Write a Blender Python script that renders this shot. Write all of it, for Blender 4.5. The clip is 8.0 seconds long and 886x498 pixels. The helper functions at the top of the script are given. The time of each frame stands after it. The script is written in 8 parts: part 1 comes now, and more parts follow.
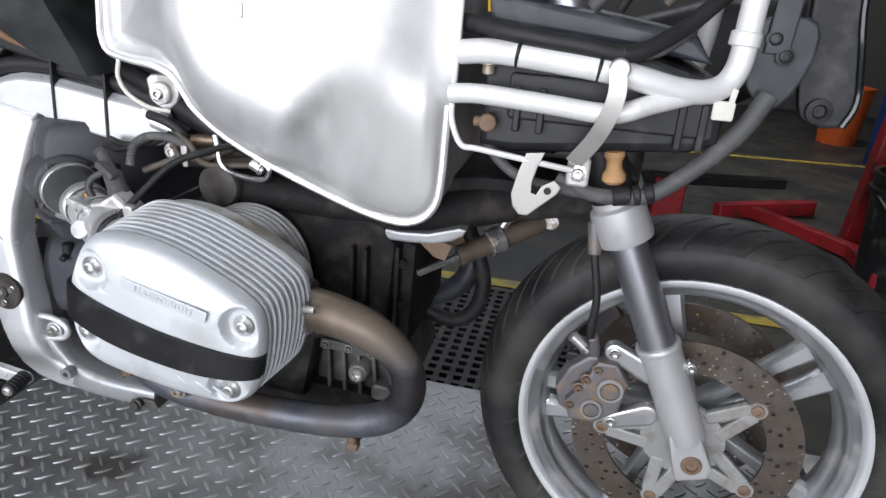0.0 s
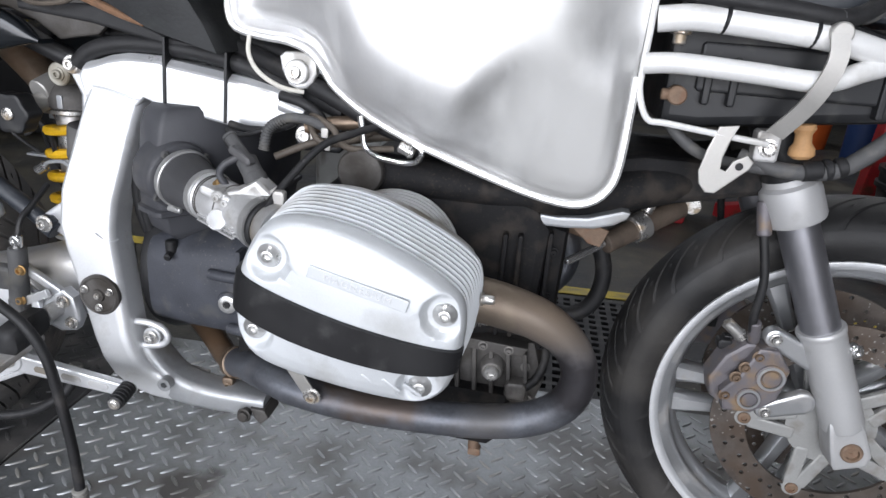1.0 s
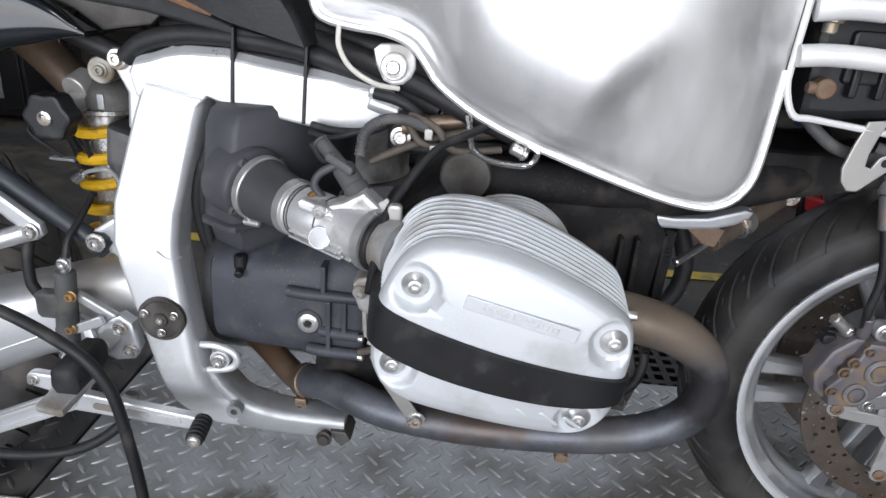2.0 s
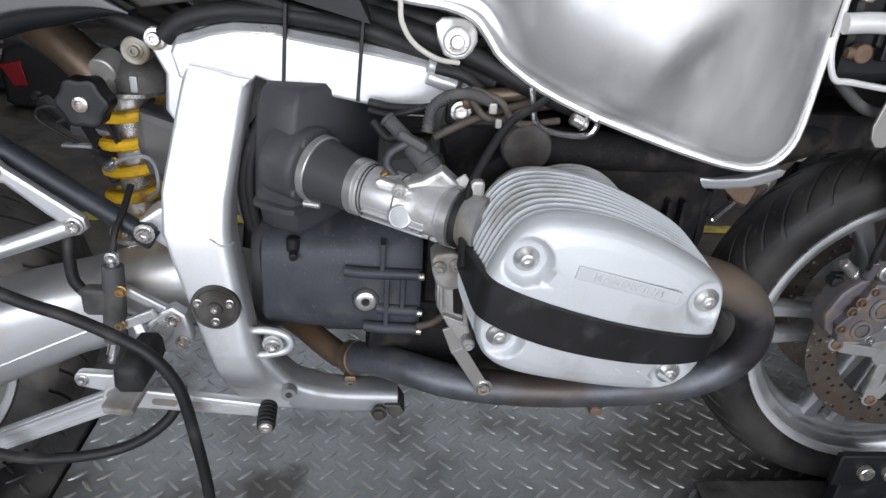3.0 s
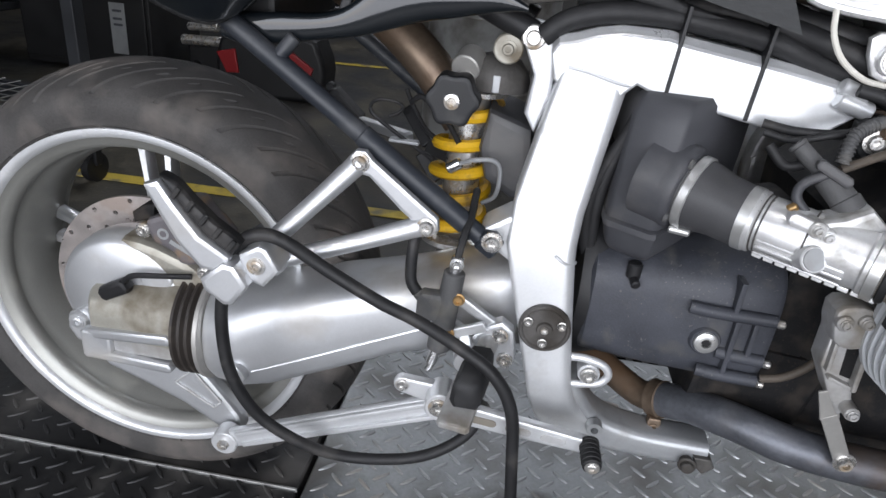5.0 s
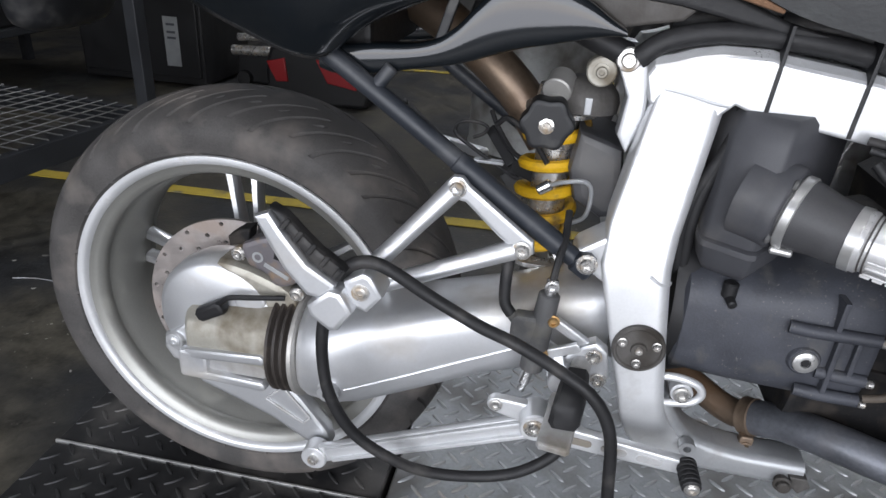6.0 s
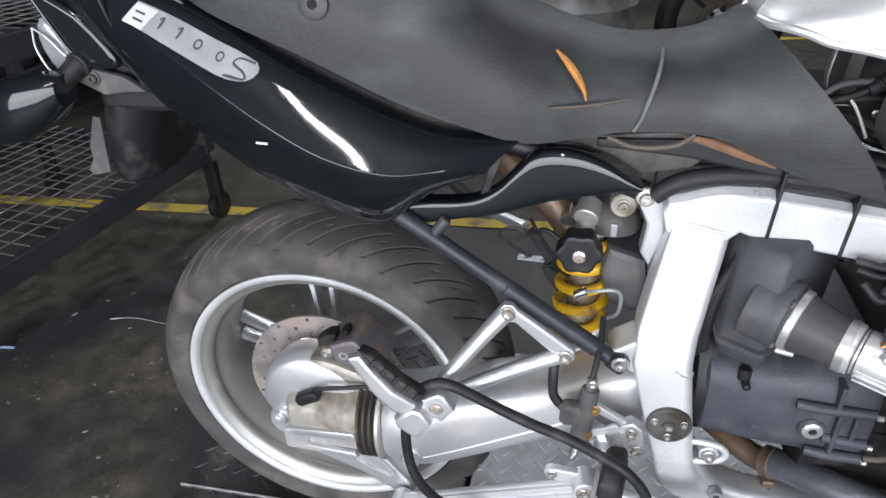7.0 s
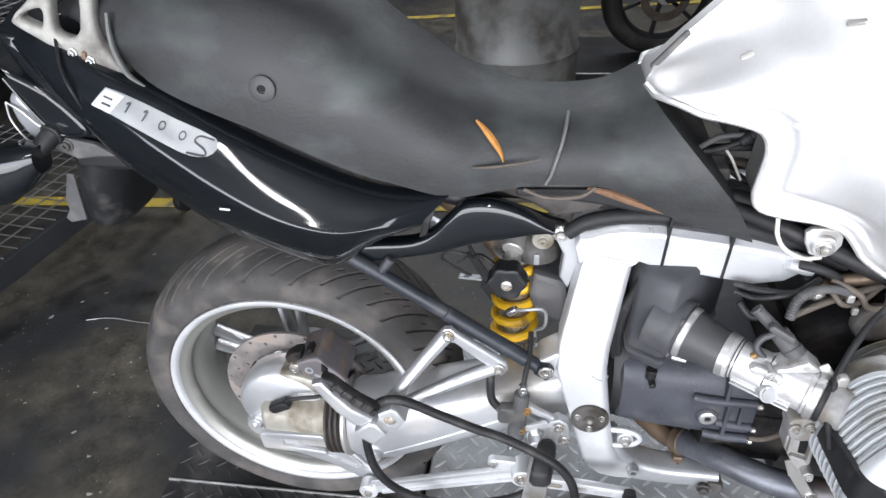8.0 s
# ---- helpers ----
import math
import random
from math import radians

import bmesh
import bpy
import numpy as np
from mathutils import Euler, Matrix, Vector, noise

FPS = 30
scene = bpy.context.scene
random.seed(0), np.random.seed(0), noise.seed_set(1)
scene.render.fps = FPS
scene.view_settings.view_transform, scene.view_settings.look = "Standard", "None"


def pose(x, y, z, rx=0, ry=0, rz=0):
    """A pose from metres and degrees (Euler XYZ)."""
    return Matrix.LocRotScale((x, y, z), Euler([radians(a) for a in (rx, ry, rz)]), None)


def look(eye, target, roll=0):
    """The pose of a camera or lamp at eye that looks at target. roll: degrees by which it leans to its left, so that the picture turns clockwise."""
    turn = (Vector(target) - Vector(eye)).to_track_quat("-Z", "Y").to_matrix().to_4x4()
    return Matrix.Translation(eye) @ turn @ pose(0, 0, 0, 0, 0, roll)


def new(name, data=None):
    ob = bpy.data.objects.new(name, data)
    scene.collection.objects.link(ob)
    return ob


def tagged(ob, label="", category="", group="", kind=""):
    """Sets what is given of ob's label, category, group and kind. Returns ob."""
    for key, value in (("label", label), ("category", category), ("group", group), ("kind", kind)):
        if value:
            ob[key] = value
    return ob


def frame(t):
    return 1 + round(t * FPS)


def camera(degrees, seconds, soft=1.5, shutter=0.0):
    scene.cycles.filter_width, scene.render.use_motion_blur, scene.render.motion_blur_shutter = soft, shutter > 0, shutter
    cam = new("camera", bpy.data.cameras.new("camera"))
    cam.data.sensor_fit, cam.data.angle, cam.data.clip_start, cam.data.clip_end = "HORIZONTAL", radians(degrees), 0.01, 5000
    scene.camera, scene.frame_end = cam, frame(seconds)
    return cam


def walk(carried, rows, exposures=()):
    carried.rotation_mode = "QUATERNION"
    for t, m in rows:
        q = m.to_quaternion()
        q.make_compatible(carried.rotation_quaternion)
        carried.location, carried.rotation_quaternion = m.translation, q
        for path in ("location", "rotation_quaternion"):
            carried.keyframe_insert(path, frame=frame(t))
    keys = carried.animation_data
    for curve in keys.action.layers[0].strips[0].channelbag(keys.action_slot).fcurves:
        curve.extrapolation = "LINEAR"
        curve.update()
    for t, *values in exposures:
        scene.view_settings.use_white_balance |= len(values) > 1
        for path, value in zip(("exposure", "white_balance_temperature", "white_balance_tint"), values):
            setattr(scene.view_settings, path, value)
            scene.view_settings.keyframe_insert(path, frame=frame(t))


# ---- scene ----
from mathutils import geometry
cam = camera(67.9, 8.0)
PATH = [
    (0, (1.31, -0.882, 0.87), (0.948, 0.941, 0.132), 4.4),
    (0.5, (1.194, -0.898, 0.826), (1.017, 0.982, 0.166), 6.6),
    (1, (1.066, -0.892, 0.805), (0.829, 0.969, 0.112), 4.5),
    (1.5, (0.955, -0.842, 0.802), (0.753, 1.012, 0.08), 2.1),
    (1.7, (0.918, -0.833, 0.807), (0.765, 1.013, 0.052), 3.4),
    (2.8, (0.744, -0.844, 0.823), (0.88, 0.969, -0.011), 2.8),
    (3, (0.707, -0.841, 0.82), (0.896, 0.953, -0.045), 4.3),
    (3.5, (0.635, -0.831, 0.802), (0.85, 0.986, -0.004), 7.0),
    (4, (0.573, -0.799, 0.789), (0.666, 1.015, -0.049), 6.8),
    (4.5, (0.515, -0.781, 0.786), (0.481, 1.02, -0.083), 6.4),
    (5, (0.459, -0.782, 0.787), (0.286, 1.009, -0.086), 6.0),
    (5.2, (0.437, -0.783, 0.788), (0.2, 1.013, -0.059), 5.4),
    (6.3, (0.387, -0.797, 0.843), (0.052, 0.962, -0.049), 1.9),
    (6.5, (0.381, -0.807, 0.904), (-0.013, 0.943, 0.02), 0.0),
    (7, (0.383, -0.816, 1.056), (-0.008, 0.851, 0.022), -2.8),
    (7.5, (0.402, -0.84, 1.167), (0.02, 0.76, 0.029), -4.6),
    (8, (0.434, -0.851, 1.212), (0.141, 0.755, 0.055), -3.8),
]
walk(cam, [(t, look(eye, target, roll)) for t, eye, target, roll in PATH],
     exposures=[(0, 0.2), (0.5, 0.25), (1, 0.24), (1.5, 0.22), (3, -0.16), (3.5, -0.1), (4.5, 0.06), (5, 0.06), (6.5, 0.22), (7, 0.5), (7.5, 0.72), (8, 0.79)])

# ---- world, lamps, exposure ----
world = bpy.data.worlds.new("sky")
scene.world = world
world.use_nodes = True
wn = world.node_tree
sky = wn.nodes.new("ShaderNodeTexSky")
sky.sky_type = "NISHITA"
sky.sun_disc = False
sky.sun_elevation, sky.sun_rotation = radians(40), radians(180)
bgn = wn.nodes["Background"]
wn.links.new(sky.outputs[0], bgn.inputs[0])
bgn.inputs[1].default_value = 0.12


def area(name, m, sx, sy, power, colour=(1, 1, 1)):
    lamp = bpy.data.lights.new(name, "AREA")
    lamp.shape, lamp.size, lamp.size_y, lamp.energy, lamp.color = "RECTANGLE", sx, sy, power, colour
    ob = new(name, lamp)
    ob.matrix_world = m
    return ob


# daylight in the open roller door behind the camera
area("door_daylight", look((0.15, -3.3, 1.15), (0.15, 0, 0.95)), 4.9, 2.1, 168, (0.895, 0.915, 1.0))
# a rooflight over the aisle behind the lift
area("rooflight_daylight", look((0.7, 4.3, 3.38), (0.7, 3.6, 0)), 4.4, 0.9, 64, (0.895, 0.92, 1.0))
EXPOSURE = 0.0
scene.view_settings.exposure = EXPOSURE

# ---- geometry ----
def cat(*geos):
    v, f = [], []
    for gv, gf in geos:
        n = len(v)
        v += [tuple(p) for p in gv]
        f += [[i + n for i in q] for q in gf]
    return v, f


def xf(geo, m):
    return [tuple(m @ Vector(p)) for p in geo[0]], geo[1]


def mirror_y(geo):
    return [(x, -y, z) for x, y, z in geo[0]], [list(reversed(q)) for q in geo[1]]


def shift(geo, x, y, z):
    return [(a + x, b + y, c + z) for a, b, c in geo[0]], geo[1]


def curve(pts, res=6, closed=False):
    """Catmull-Rom through pts."""
    p = [np.array(q, float) for q in pts]
    n = len(p)
    out = []
    for i in range(n if closed else n - 1):
        if closed:
            a, b, c, d = p[i - 1], p[i], p[(i + 1) % n], p[(i + 2) % n]
        else:
            b, c = p[i], p[i + 1]
            a = p[i - 1] if i else 2 * b - c
            d = p[i + 2] if i + 2 < n else 2 * c - b
        for k in range(res):
            t = k / res
            out.append(0.5 * (2 * b + (c - a) * t + (2 * a - 5 * b + 4 * c - d) * t * t + (3 * b - a - 3 * c + d) * t ** 3))
    if not closed:
        out.append(p[-1])
    return out


def loft(rings, caps=True, closed=True):
    n = len(rings[0])
    v = [tuple(p) for r in rings for p in r]
    f = []
    for i in range(len(rings) - 1):
        for k in range(n if closed else n - 1):
            a, b = i * n + k, i * n + (k + 1) % n
            f.append([a, b, b + n, a + n])
    if caps and closed:
        f.append(list(range(n - 1, -1, -1)))
        f.append([(len(rings) - 1) * n + k for k in range(n)])
    return v, f


def tube(pts, r, seg=12, res=6, caps=True, flat=1.0):
    """A round pipe along pts; r is one radius or one for each point."""
    rr = [r] * len(pts) if not isinstance(r, (list, tuple)) else list(r)
    path = curve([(*p, q) for p, q in zip(pts, rr)], res) if res > 1 else [np.array((*p, q), float) for p, q in zip(pts, rr)]
    rings, up = [], None
    for i, p in enumerate(path):
        d = path[min(i + 1, len(path) - 1)][:3] - path[max(i - 1, 0)][:3]
        d = d / (np.linalg.norm(d) + 1e-9)
        if up is None:
            up = np.array((0, 0, 1.0)) if abs(d[2]) < 0.9 else np.array((1.0, 0, 0))
        s = np.cross(d, up)
        s /= np.linalg.norm(s) + 1e-9
        up = np.cross(s, d)
        rings.append([p[:3] + p[3] * (math.cos(a) * s + flat * math.sin(a) * up) for a in (2 * math.pi * k / seg for k in range(seg))])
    return loft(rings, caps)


def frame_of(origin, axis):
    return Matrix.Translation(origin) @ Vector(axis).to_track_quat("Z", "Y").to_matrix().to_4x4()


def lathe(profile, origin=(0, 0, 0), axis=(0, 0, 1), seg=32, loop=False):
    """Turns (radius, height) points about an axis."""
    m = frame_of(origin, axis)
    prof = list(profile) + ([profile[0]] if loop else [])
    rings = [[tuple(m @ Vector((max(r, 1e-5) * math.cos(a), max(r, 1e-5) * math.sin(a), h))) for a in (2 * math.pi * k / seg for k in range(seg))] for r, h in prof]
    return loft(rings, not loop)


def rod(p0, p1, r0, r1=None, seg=20, bev=0.0015):
    r1 = r0 if r1 is None else r1
    h = (Vector(p1) - Vector(p0)).length
    b = min(bev, h / 3)
    return lathe([(r0 - b * 1.4, 0), (r0 - b, 0), (r0, b), (r1, h - b), (r1 - b, h), (r1 - b * 1.4, h)], p0, Vector(p1) - Vector(p0), seg)


def offset(poly, d):
    n, out = len(poly), []
    area2 = sum(poly[i][0] * poly[(i + 1) % n][1] - poly[(i + 1) % n][0] * poly[i][1] for i in range(n))
    s = 1 if area2 > 0 else -1
    for i in range(n):
        a, b, c = (np.array(poly[j % n], float) for j in (i - 1, i, i + 1))
        e, g = b - a, c - b
        nv = np.array((-e[1], e[0])) / (np.linalg.norm(e) + 1e-9) + np.array((-g[1], g[0])) / (np.linalg.norm(g) + 1e-9)
        nv = nv / (np.linalg.norm(nv) + 1e-9)
        out.append(b + s * d * nv)
    return out


def plate(outline, y0, y1, bev=0.003, res=1, steps=2):
    """A slab with the (x, z) outline between two y, its rims rounded."""
    o = curve(outline, res, True) if res > 1 else [np.array(p, float) for p in outline]
    rings = []
    lip = min(bev * 0.3, 0.0012)      # a flat margin inside each rim keeps the faces plane
    rings.append((offset(o, bev + lip), y0))
    for k in range(steps + 1):
        a = math.pi / 2 * k / steps
        rings.append((offset(o, bev * (1 - math.sin(a))), y0 + bev * (1 - math.cos(a))))
    if y1 - y0 > 2 * (bev + lip) + 0.001:
        rings += [(o, y0 + bev + lip), (o, y1 - bev - lip)]
    for k in range(steps, -1, -1):
        a = math.pi / 2 * k / steps
        rings.append((offset(o, bev * (1 - math.sin(a))), y1 - bev * (1 - math.cos(a))))
    rings.append((offset(o, bev + lip), y1))
    return loft([[(p[0], y, p[1]) for p in ring] for ring, y in rings])


def box(c, s, bev=0.003):
    x, y, z = (a / 2 for a in s)
    b = min(bev, x * 0.6, y * 0.6, z * 0.6)
    g = plate([(-x + b, -z), (x - b, -z), (x, -z + b), (x, z - b), (x - b, z), (-x + b, z), (-x, z - b), (-x, -z + b)], -y, y, b)
    return shift(g, *c)


def bar(p0, p1, w, t, bev=0.002, up=(0, 1, 0)):
    """A flat bar from p0 to p1, w wide across and t thick along up."""
    d = Vector(p1) - Vector(p0)
    x = d.normalized()
    y = (Vector(up) - x * Vector(up).dot(x)).normalized()
    z = x.cross(y)
    m = Matrix((x, y, z)).transposed().to_4x4()
    m.translation = (Vector(p0) + Vector(p1)) / 2
    return xf(box((0, 0, 0), (d.length, t, w), bev), m)


def round_bar(p0, p1, r0, r1, y0, y1, bev=0.003, seg=10):
    """A flat link with round ends between two (x, z) points."""
    a = math.atan2(p1[1] - p0[1], p1[0] - p0[0])
    pts = [(p0[0] + r0 * math.cos(a + math.pi / 2 + math.pi * k / seg), p0[1] + r0 * math.sin(a + math.pi / 2 + math.pi * k / seg)) for k in range(seg + 1)]
    pts += [(p1[0] + r1 * math.cos(a - math.pi / 2 + math.pi * k / seg), p1[1] + r1 * math.sin(a - math.pi / 2 + math.pi * k / seg)) for k in range(seg + 1)]
    return plate(pts, y0, y1, bev)


def bolt(c, axis=(0, -1, 0), r=0.006, h=0.006, washer=1.5):
    """A socket screw with its washer; axis points out of the part."""
    prof = [(r * washer, 0), (r * washer, 0.0015), (r * 1.02, 0.0018), (r, h * 0.8), (r * 0.85, h), (r * 0.5, h), (r * 0.48, h * 0.45), (1e-5, h * 0.4)]
    return lathe(prof, c, axis, 16)


def helix(c0, c1, r, wire, turns, seg=8, steps=20):
    a, b = Vector(c0), Vector(c1)
    m = frame_of((0, 0, 0), b - a)
    n = int(turns * steps)
    return tube([tuple(a + (b - a) * (i / n) + m @ Vector((r * math.cos(2 * math.pi * i / steps), r * math.sin(2 * math.pi * i / steps), 0))) for i in range(n + 1)], wire, seg, 1)


def pierced_disc(r0, r1, t, n, bands, holes, hr):
    """A flat ring about y, t thick, with round holes in the cells that holes names (cell, band)."""
    v, f = [], []

    def at(a, r, y):
        v.append((r * math.cos(a), y, r * math.sin(a)))
        return len(v) - 1

    da, dr = 2 * math.pi / n, (r1 - r0) / bands
    for i in range(n):
        for j in range(bands):
            a0, q0 = i * da, r0 + j * dr
            am, qm = a0 + da / 2, q0 + dr / 2
            sq = [(a0, q0), (am, q0), (a0 + da, q0), (a0 + da, qm), (a0 + da, q0 + dr), (am, q0 + dr), (a0, q0 + dr), (a0, qm)]
            top = [at(a, q, -t / 2) for a, q in sq]
            low = [at(a, q, t / 2) for a, q in sq]
            if (i, j) in holes:
                ring = [(-1, -1), (0, -1), (1, -1), (1, 0), (1, 1), (0, 1), (-1, 1), (-1, 0)]
                cs = [(am + hr * x / math.hypot(x, y) / qm, qm + hr * y / math.hypot(x, y)) for x, y in ring]
                ht, hl = [at(a, q, -t / 2) for a, q in cs], [at(a, q, t / 2) for a, q in cs]
                for k in range(8):
                    m = (k + 1) % 8
                    f += [[top[k], top[m], ht[m], ht[k]], [low[m], low[k], hl[k], hl[m]], [ht[k], ht[m], hl[m], hl[k]]]
            else:
                f += [top, low[::-1]]
            for k0, on in ((0, j == 0), (4, j == bands - 1)):
                if on:
                    for k in (k0, k0 + 1):
                        f.append([top[k], low[k], low[k + 1], top[k + 1]])
    return v, f


def oval(x, cy, cz, hy, hz, p=0.6, n=36, lean=0.0):
    return [(x + lean * math.sin(a) * hz, cy + hy * math.copysign(abs(math.cos(a)) ** p, math.cos(a)), cz + hz * math.copysign(abs(math.sin(a)) ** p, math.sin(a))) for a in (2 * math.pi * k / n for k in range(n))]


def part(name, geo, mat, parent=None, label="", smooth=40):
    """One mesh object, under a thing or a part when parent is given."""
    me = bpy.data.meshes.new(name)
    me.from_pydata([tuple(map(float, p)) for p in geo[0]], [], geo[1])
    me.materials.append(mat)
    bm = bmesh.new()
    bm.from_mesh(me)
    bmesh.ops.remove_doubles(bm, verts=bm.verts, dist=1e-6)
    bmesh.ops.recalc_face_normals(bm, faces=bm.faces)
    bm.to_mesh(me)
    bm.free()
    if smooth:
        me.polygons.foreach_set("use_smooth", [True] * len(me.polygons))
        me.set_sharp_from_angle(angle=radians(smooth))
    ob = new(name, me)
    if parent is not None:
        ob.parent = parent
        ob.matrix_parent_inverse = BASE.get(parent.name, Matrix.Identity(4))
    if label:
        ob["label"] = label
    return ob


BASE = {}


def thing(name, at, label, category, group="", kind=""):
    """An Empty at the base of a thing whose parts are built in place."""
    ob = new(name)
    ob.location = at
    ob.empty_display_size = 0.05
    BASE[ob.name] = Matrix.Translation(-Vector(at))
    return tagged(ob, label, category, group, kind)


# ---- materials ----
def material(name, base, rough=0.5, metal=0.0, vary=0.15, scale=14.0, bump=0.15, fine=180.0, coat=0.0, stain=None, amount=0.0, stain_scale=6.0, stretch=(1, 1, 1), rough_var=0.12, spec=0.4, depth=0.002, speck=None, speck_scale=150.0, speck_at=0.66):
    """A surface with a coarse and a fine variation, relief, and stains of their own shape."""
    m = bpy.data.materials.new(name)
    m.use_nodes = True
    nt = m.node_tree
    n, l = nt.nodes, nt.links
    b = n["Principled BSDF"]
    tc = n.new("ShaderNodeTexCoord")
    mp = n.new("ShaderNodeMapping")
    mp.inputs["Scale"].default_value = stretch
    l.new(tc.outputs["Object"], mp.inputs[0])

    def noise_node(s, d=4.0, src=None):
        t = n.new("ShaderNodeTexNoise")
        t.inputs["Scale"].default_value, t.inputs["Detail"].default_value = s, d
        l.new((src or mp).outputs[0], t.inputs["Vector"])
        return t

    tc_plain = n.new("ShaderNodeMapping")
    l.new(tc.outputs["Object"], tc_plain.inputs[0])
    big, small = noise_node(scale), noise_node(fine, 3.0)
    mixv = n.new("ShaderNodeMath")
    mixv.operation = "MULTIPLY_ADD"
    mixv.inputs[1].default_value = 0.35
    l.new(small.outputs[0], mixv.inputs[0])
    half = n.new("ShaderNodeMath")
    half.operation = "MULTIPLY"
    half.inputs[1].default_value = 0.65
    l.new(big.outputs[0], half.inputs[0])
    l.new(half.outputs[0], mixv.inputs[2])
    ramp = n.new("ShaderNodeValToRGB")
    ramp.color_ramp.elements[0].position, ramp.color_ramp.elements[1].position = 0.3, 0.7
    ramp.color_ramp.elements[0].color = (*[c * (1 - vary) for c in base], 1)
    ramp.color_ramp.elements[1].color = (*[min(c * (1 + vary), 1) for c in base], 1)
    l.new(mixv.outputs[0], ramp.inputs[0])
    colour = ramp.outputs[0]
    rr = n.new("ShaderNodeMapRange")
    rr.inputs["From Min"].default_value, rr.inputs["From Max"].default_value = 0.3, 0.7
    rr.inputs["To Min"].default_value, rr.inputs["To Max"].default_value = max(rough - rough_var, 0.03), min(rough + rough_var, 1)
    l.new(mixv.outputs[0], rr.inputs["Value"])
    roughness = rr.outputs[0]
    if stain:
        st = noise_node(stain_scale, 8.0)
        sr = n.new("ShaderNodeValToRGB")
        sr.color_ramp.elements[0].position, sr.color_ramp.elements[1].position = 0.62 - amount * 0.3, 0.75 - amount * 0.2
        l.new(st.outputs[0], sr.inputs[0])
        mx = n.new("ShaderNodeMix")
        mx.data_type = "RGBA"
        l.new(sr.outputs[0], mx.inputs["Factor"])
        l.new(colour, mx.inputs["A"])
        mx.inputs["B"].default_value = (*stain, 1)
        colour = mx.outputs["Result"]
        if metal > 0:
            mm = n.new("ShaderNodeMapRange")
            mm.inputs["To Min"].default_value, mm.inputs["To Max"].default_value = metal, metal * 0.25
            l.new(sr.outputs[0], mm.inputs["Value"])
            l.new(mm.outputs[0], b.inputs["Metallic"])
    if speck:
        sp = noise_node(speck_scale, 2.0, tc_plain)
        gate = noise_node(speck_scale / 18, 3.0, tc_plain)
        both = n.new("ShaderNodeMath")
        both.operation = "MULTIPLY_ADD"
        both.inputs[1].default_value, both.inputs[2].default_value = 0.35, -0.175
        l.new(gate.outputs[0], both.inputs[0])
        add = n.new("ShaderNodeMath")
        l.new(sp.outputs[0], add.inputs[0])
        l.new(both.outputs[0], add.inputs[1])
        sr2 = n.new("ShaderNodeValToRGB")
        sr2.color_ramp.elements[0].position, sr2.color_ramp.elements[1].position = speck_at, speck_at + 0.05
        l.new(add.outputs[0], sr2.inputs[0])
        mx2 = n.new("ShaderNodeMix")
        mx2.data_type = "RGBA"
        l.new(sr2.outputs[0], mx2.inputs["Factor"])
        l.new(colour, mx2.inputs["A"])
        mx2.inputs["B"].default_value = (*speck, 1)
        colour = mx2.outputs["Result"]
    l.new(colour, b.inputs["Base Color"])
    l.new(roughness, b.inputs["Roughness"])
    if not (stain and metal > 0):
        b.inputs["Metallic"].default_value = metal
    b.inputs["Specular IOR Level"].default_value = spec
    if coat:
        b.inputs["Coat Weight"].default_value, b.inputs["Coat Roughness"].default_value = coat, 0.06
    if bump:
        bp = n.new("ShaderNodeBump")
        bp.inputs["Strength"].default_value, bp.inputs["Distance"].default_value = bump, depth
        l.new(mixv.outputs[0], bp.inputs["Height"])
        l.new(bp.outputs[0], b.inputs["Normal"])
    return m


def glowing(name, colour, strength):
    m = bpy.data.materials.new(name)
    m.use_nodes = True
    b = m.node_tree.nodes["Principled BSDF"]
    b.inputs["Base Color"].default_value = (*colour, 1)
    b.inputs["Emission Color"].default_value = (*colour, 1)
    b.inputs["Emission Strength"].default_value = strength
    return m


M = {}
M["frame"] = material("silver_frame_paint", (0.66, 0.67, 0.68), 0.38, 0.55, 0.07, 9, 0.04, 400, stain=(0.5, 0.5, 0.5), amount=0.12, stain_scale=30)
M["arm_grey"] = material("dull_silver_paint", (0.36, 0.37, 0.38), 0.42, 0.5, 0.1, 14, 0.1, 300, stain=(0.2, 0.19, 0.17), amount=0.35, stain_scale=14)
M["tank"] = material("bare_aluminium", (0.78, 0.78, 0.78), 0.46, 0.7, 0.05, 7, 0.06, 260, stretch=(1, 1, 0.3), rough_var=0.07, stain=(0.62, 0.62, 0.61), amount=0.25, stain_scale=11)
# the tank's metal again, darker: the underside's shade is put into the colour
M["tank_under"] = material("shaded_aluminium", (0.22, 0.22, 0.21), 0.55, 0.5, 0.2, 14, 0.1, 260, stain=(0.08, 0.075, 0.07), amount=0.4, stain_scale=9)
M["screw"] = material("silver_screw", (0.55, 0.55, 0.54), 0.36, 0.75, 0.06, 40, 0.0, 200)
M["weld"] = material("aluminium_seam", (0.82, 0.82, 0.81), 0.38, 0.7, 0.08, 30, 0.2, 300)
M["strap"] = material("grey_aluminium_strip", (0.40, 0.39, 0.37), 0.45, 0.6, 0.1, 20, 0.1, 300)
M["cover"] = material("cast_magnesium_paint", (0.57, 0.59, 0.605), 0.52, 0.35, 0.06, 12, 0.2, 500, stain=(0.36, 0.36, 0.35), amount=0.2, stain_scale=11)
M["cast"] = material("cast_aluminium", (0.52, 0.52, 0.52), 0.48, 0.6, 0.15, 18, 0.25, 350, stain=(0.2, 0.18, 0.15), amount=0.5, stain_scale=14)
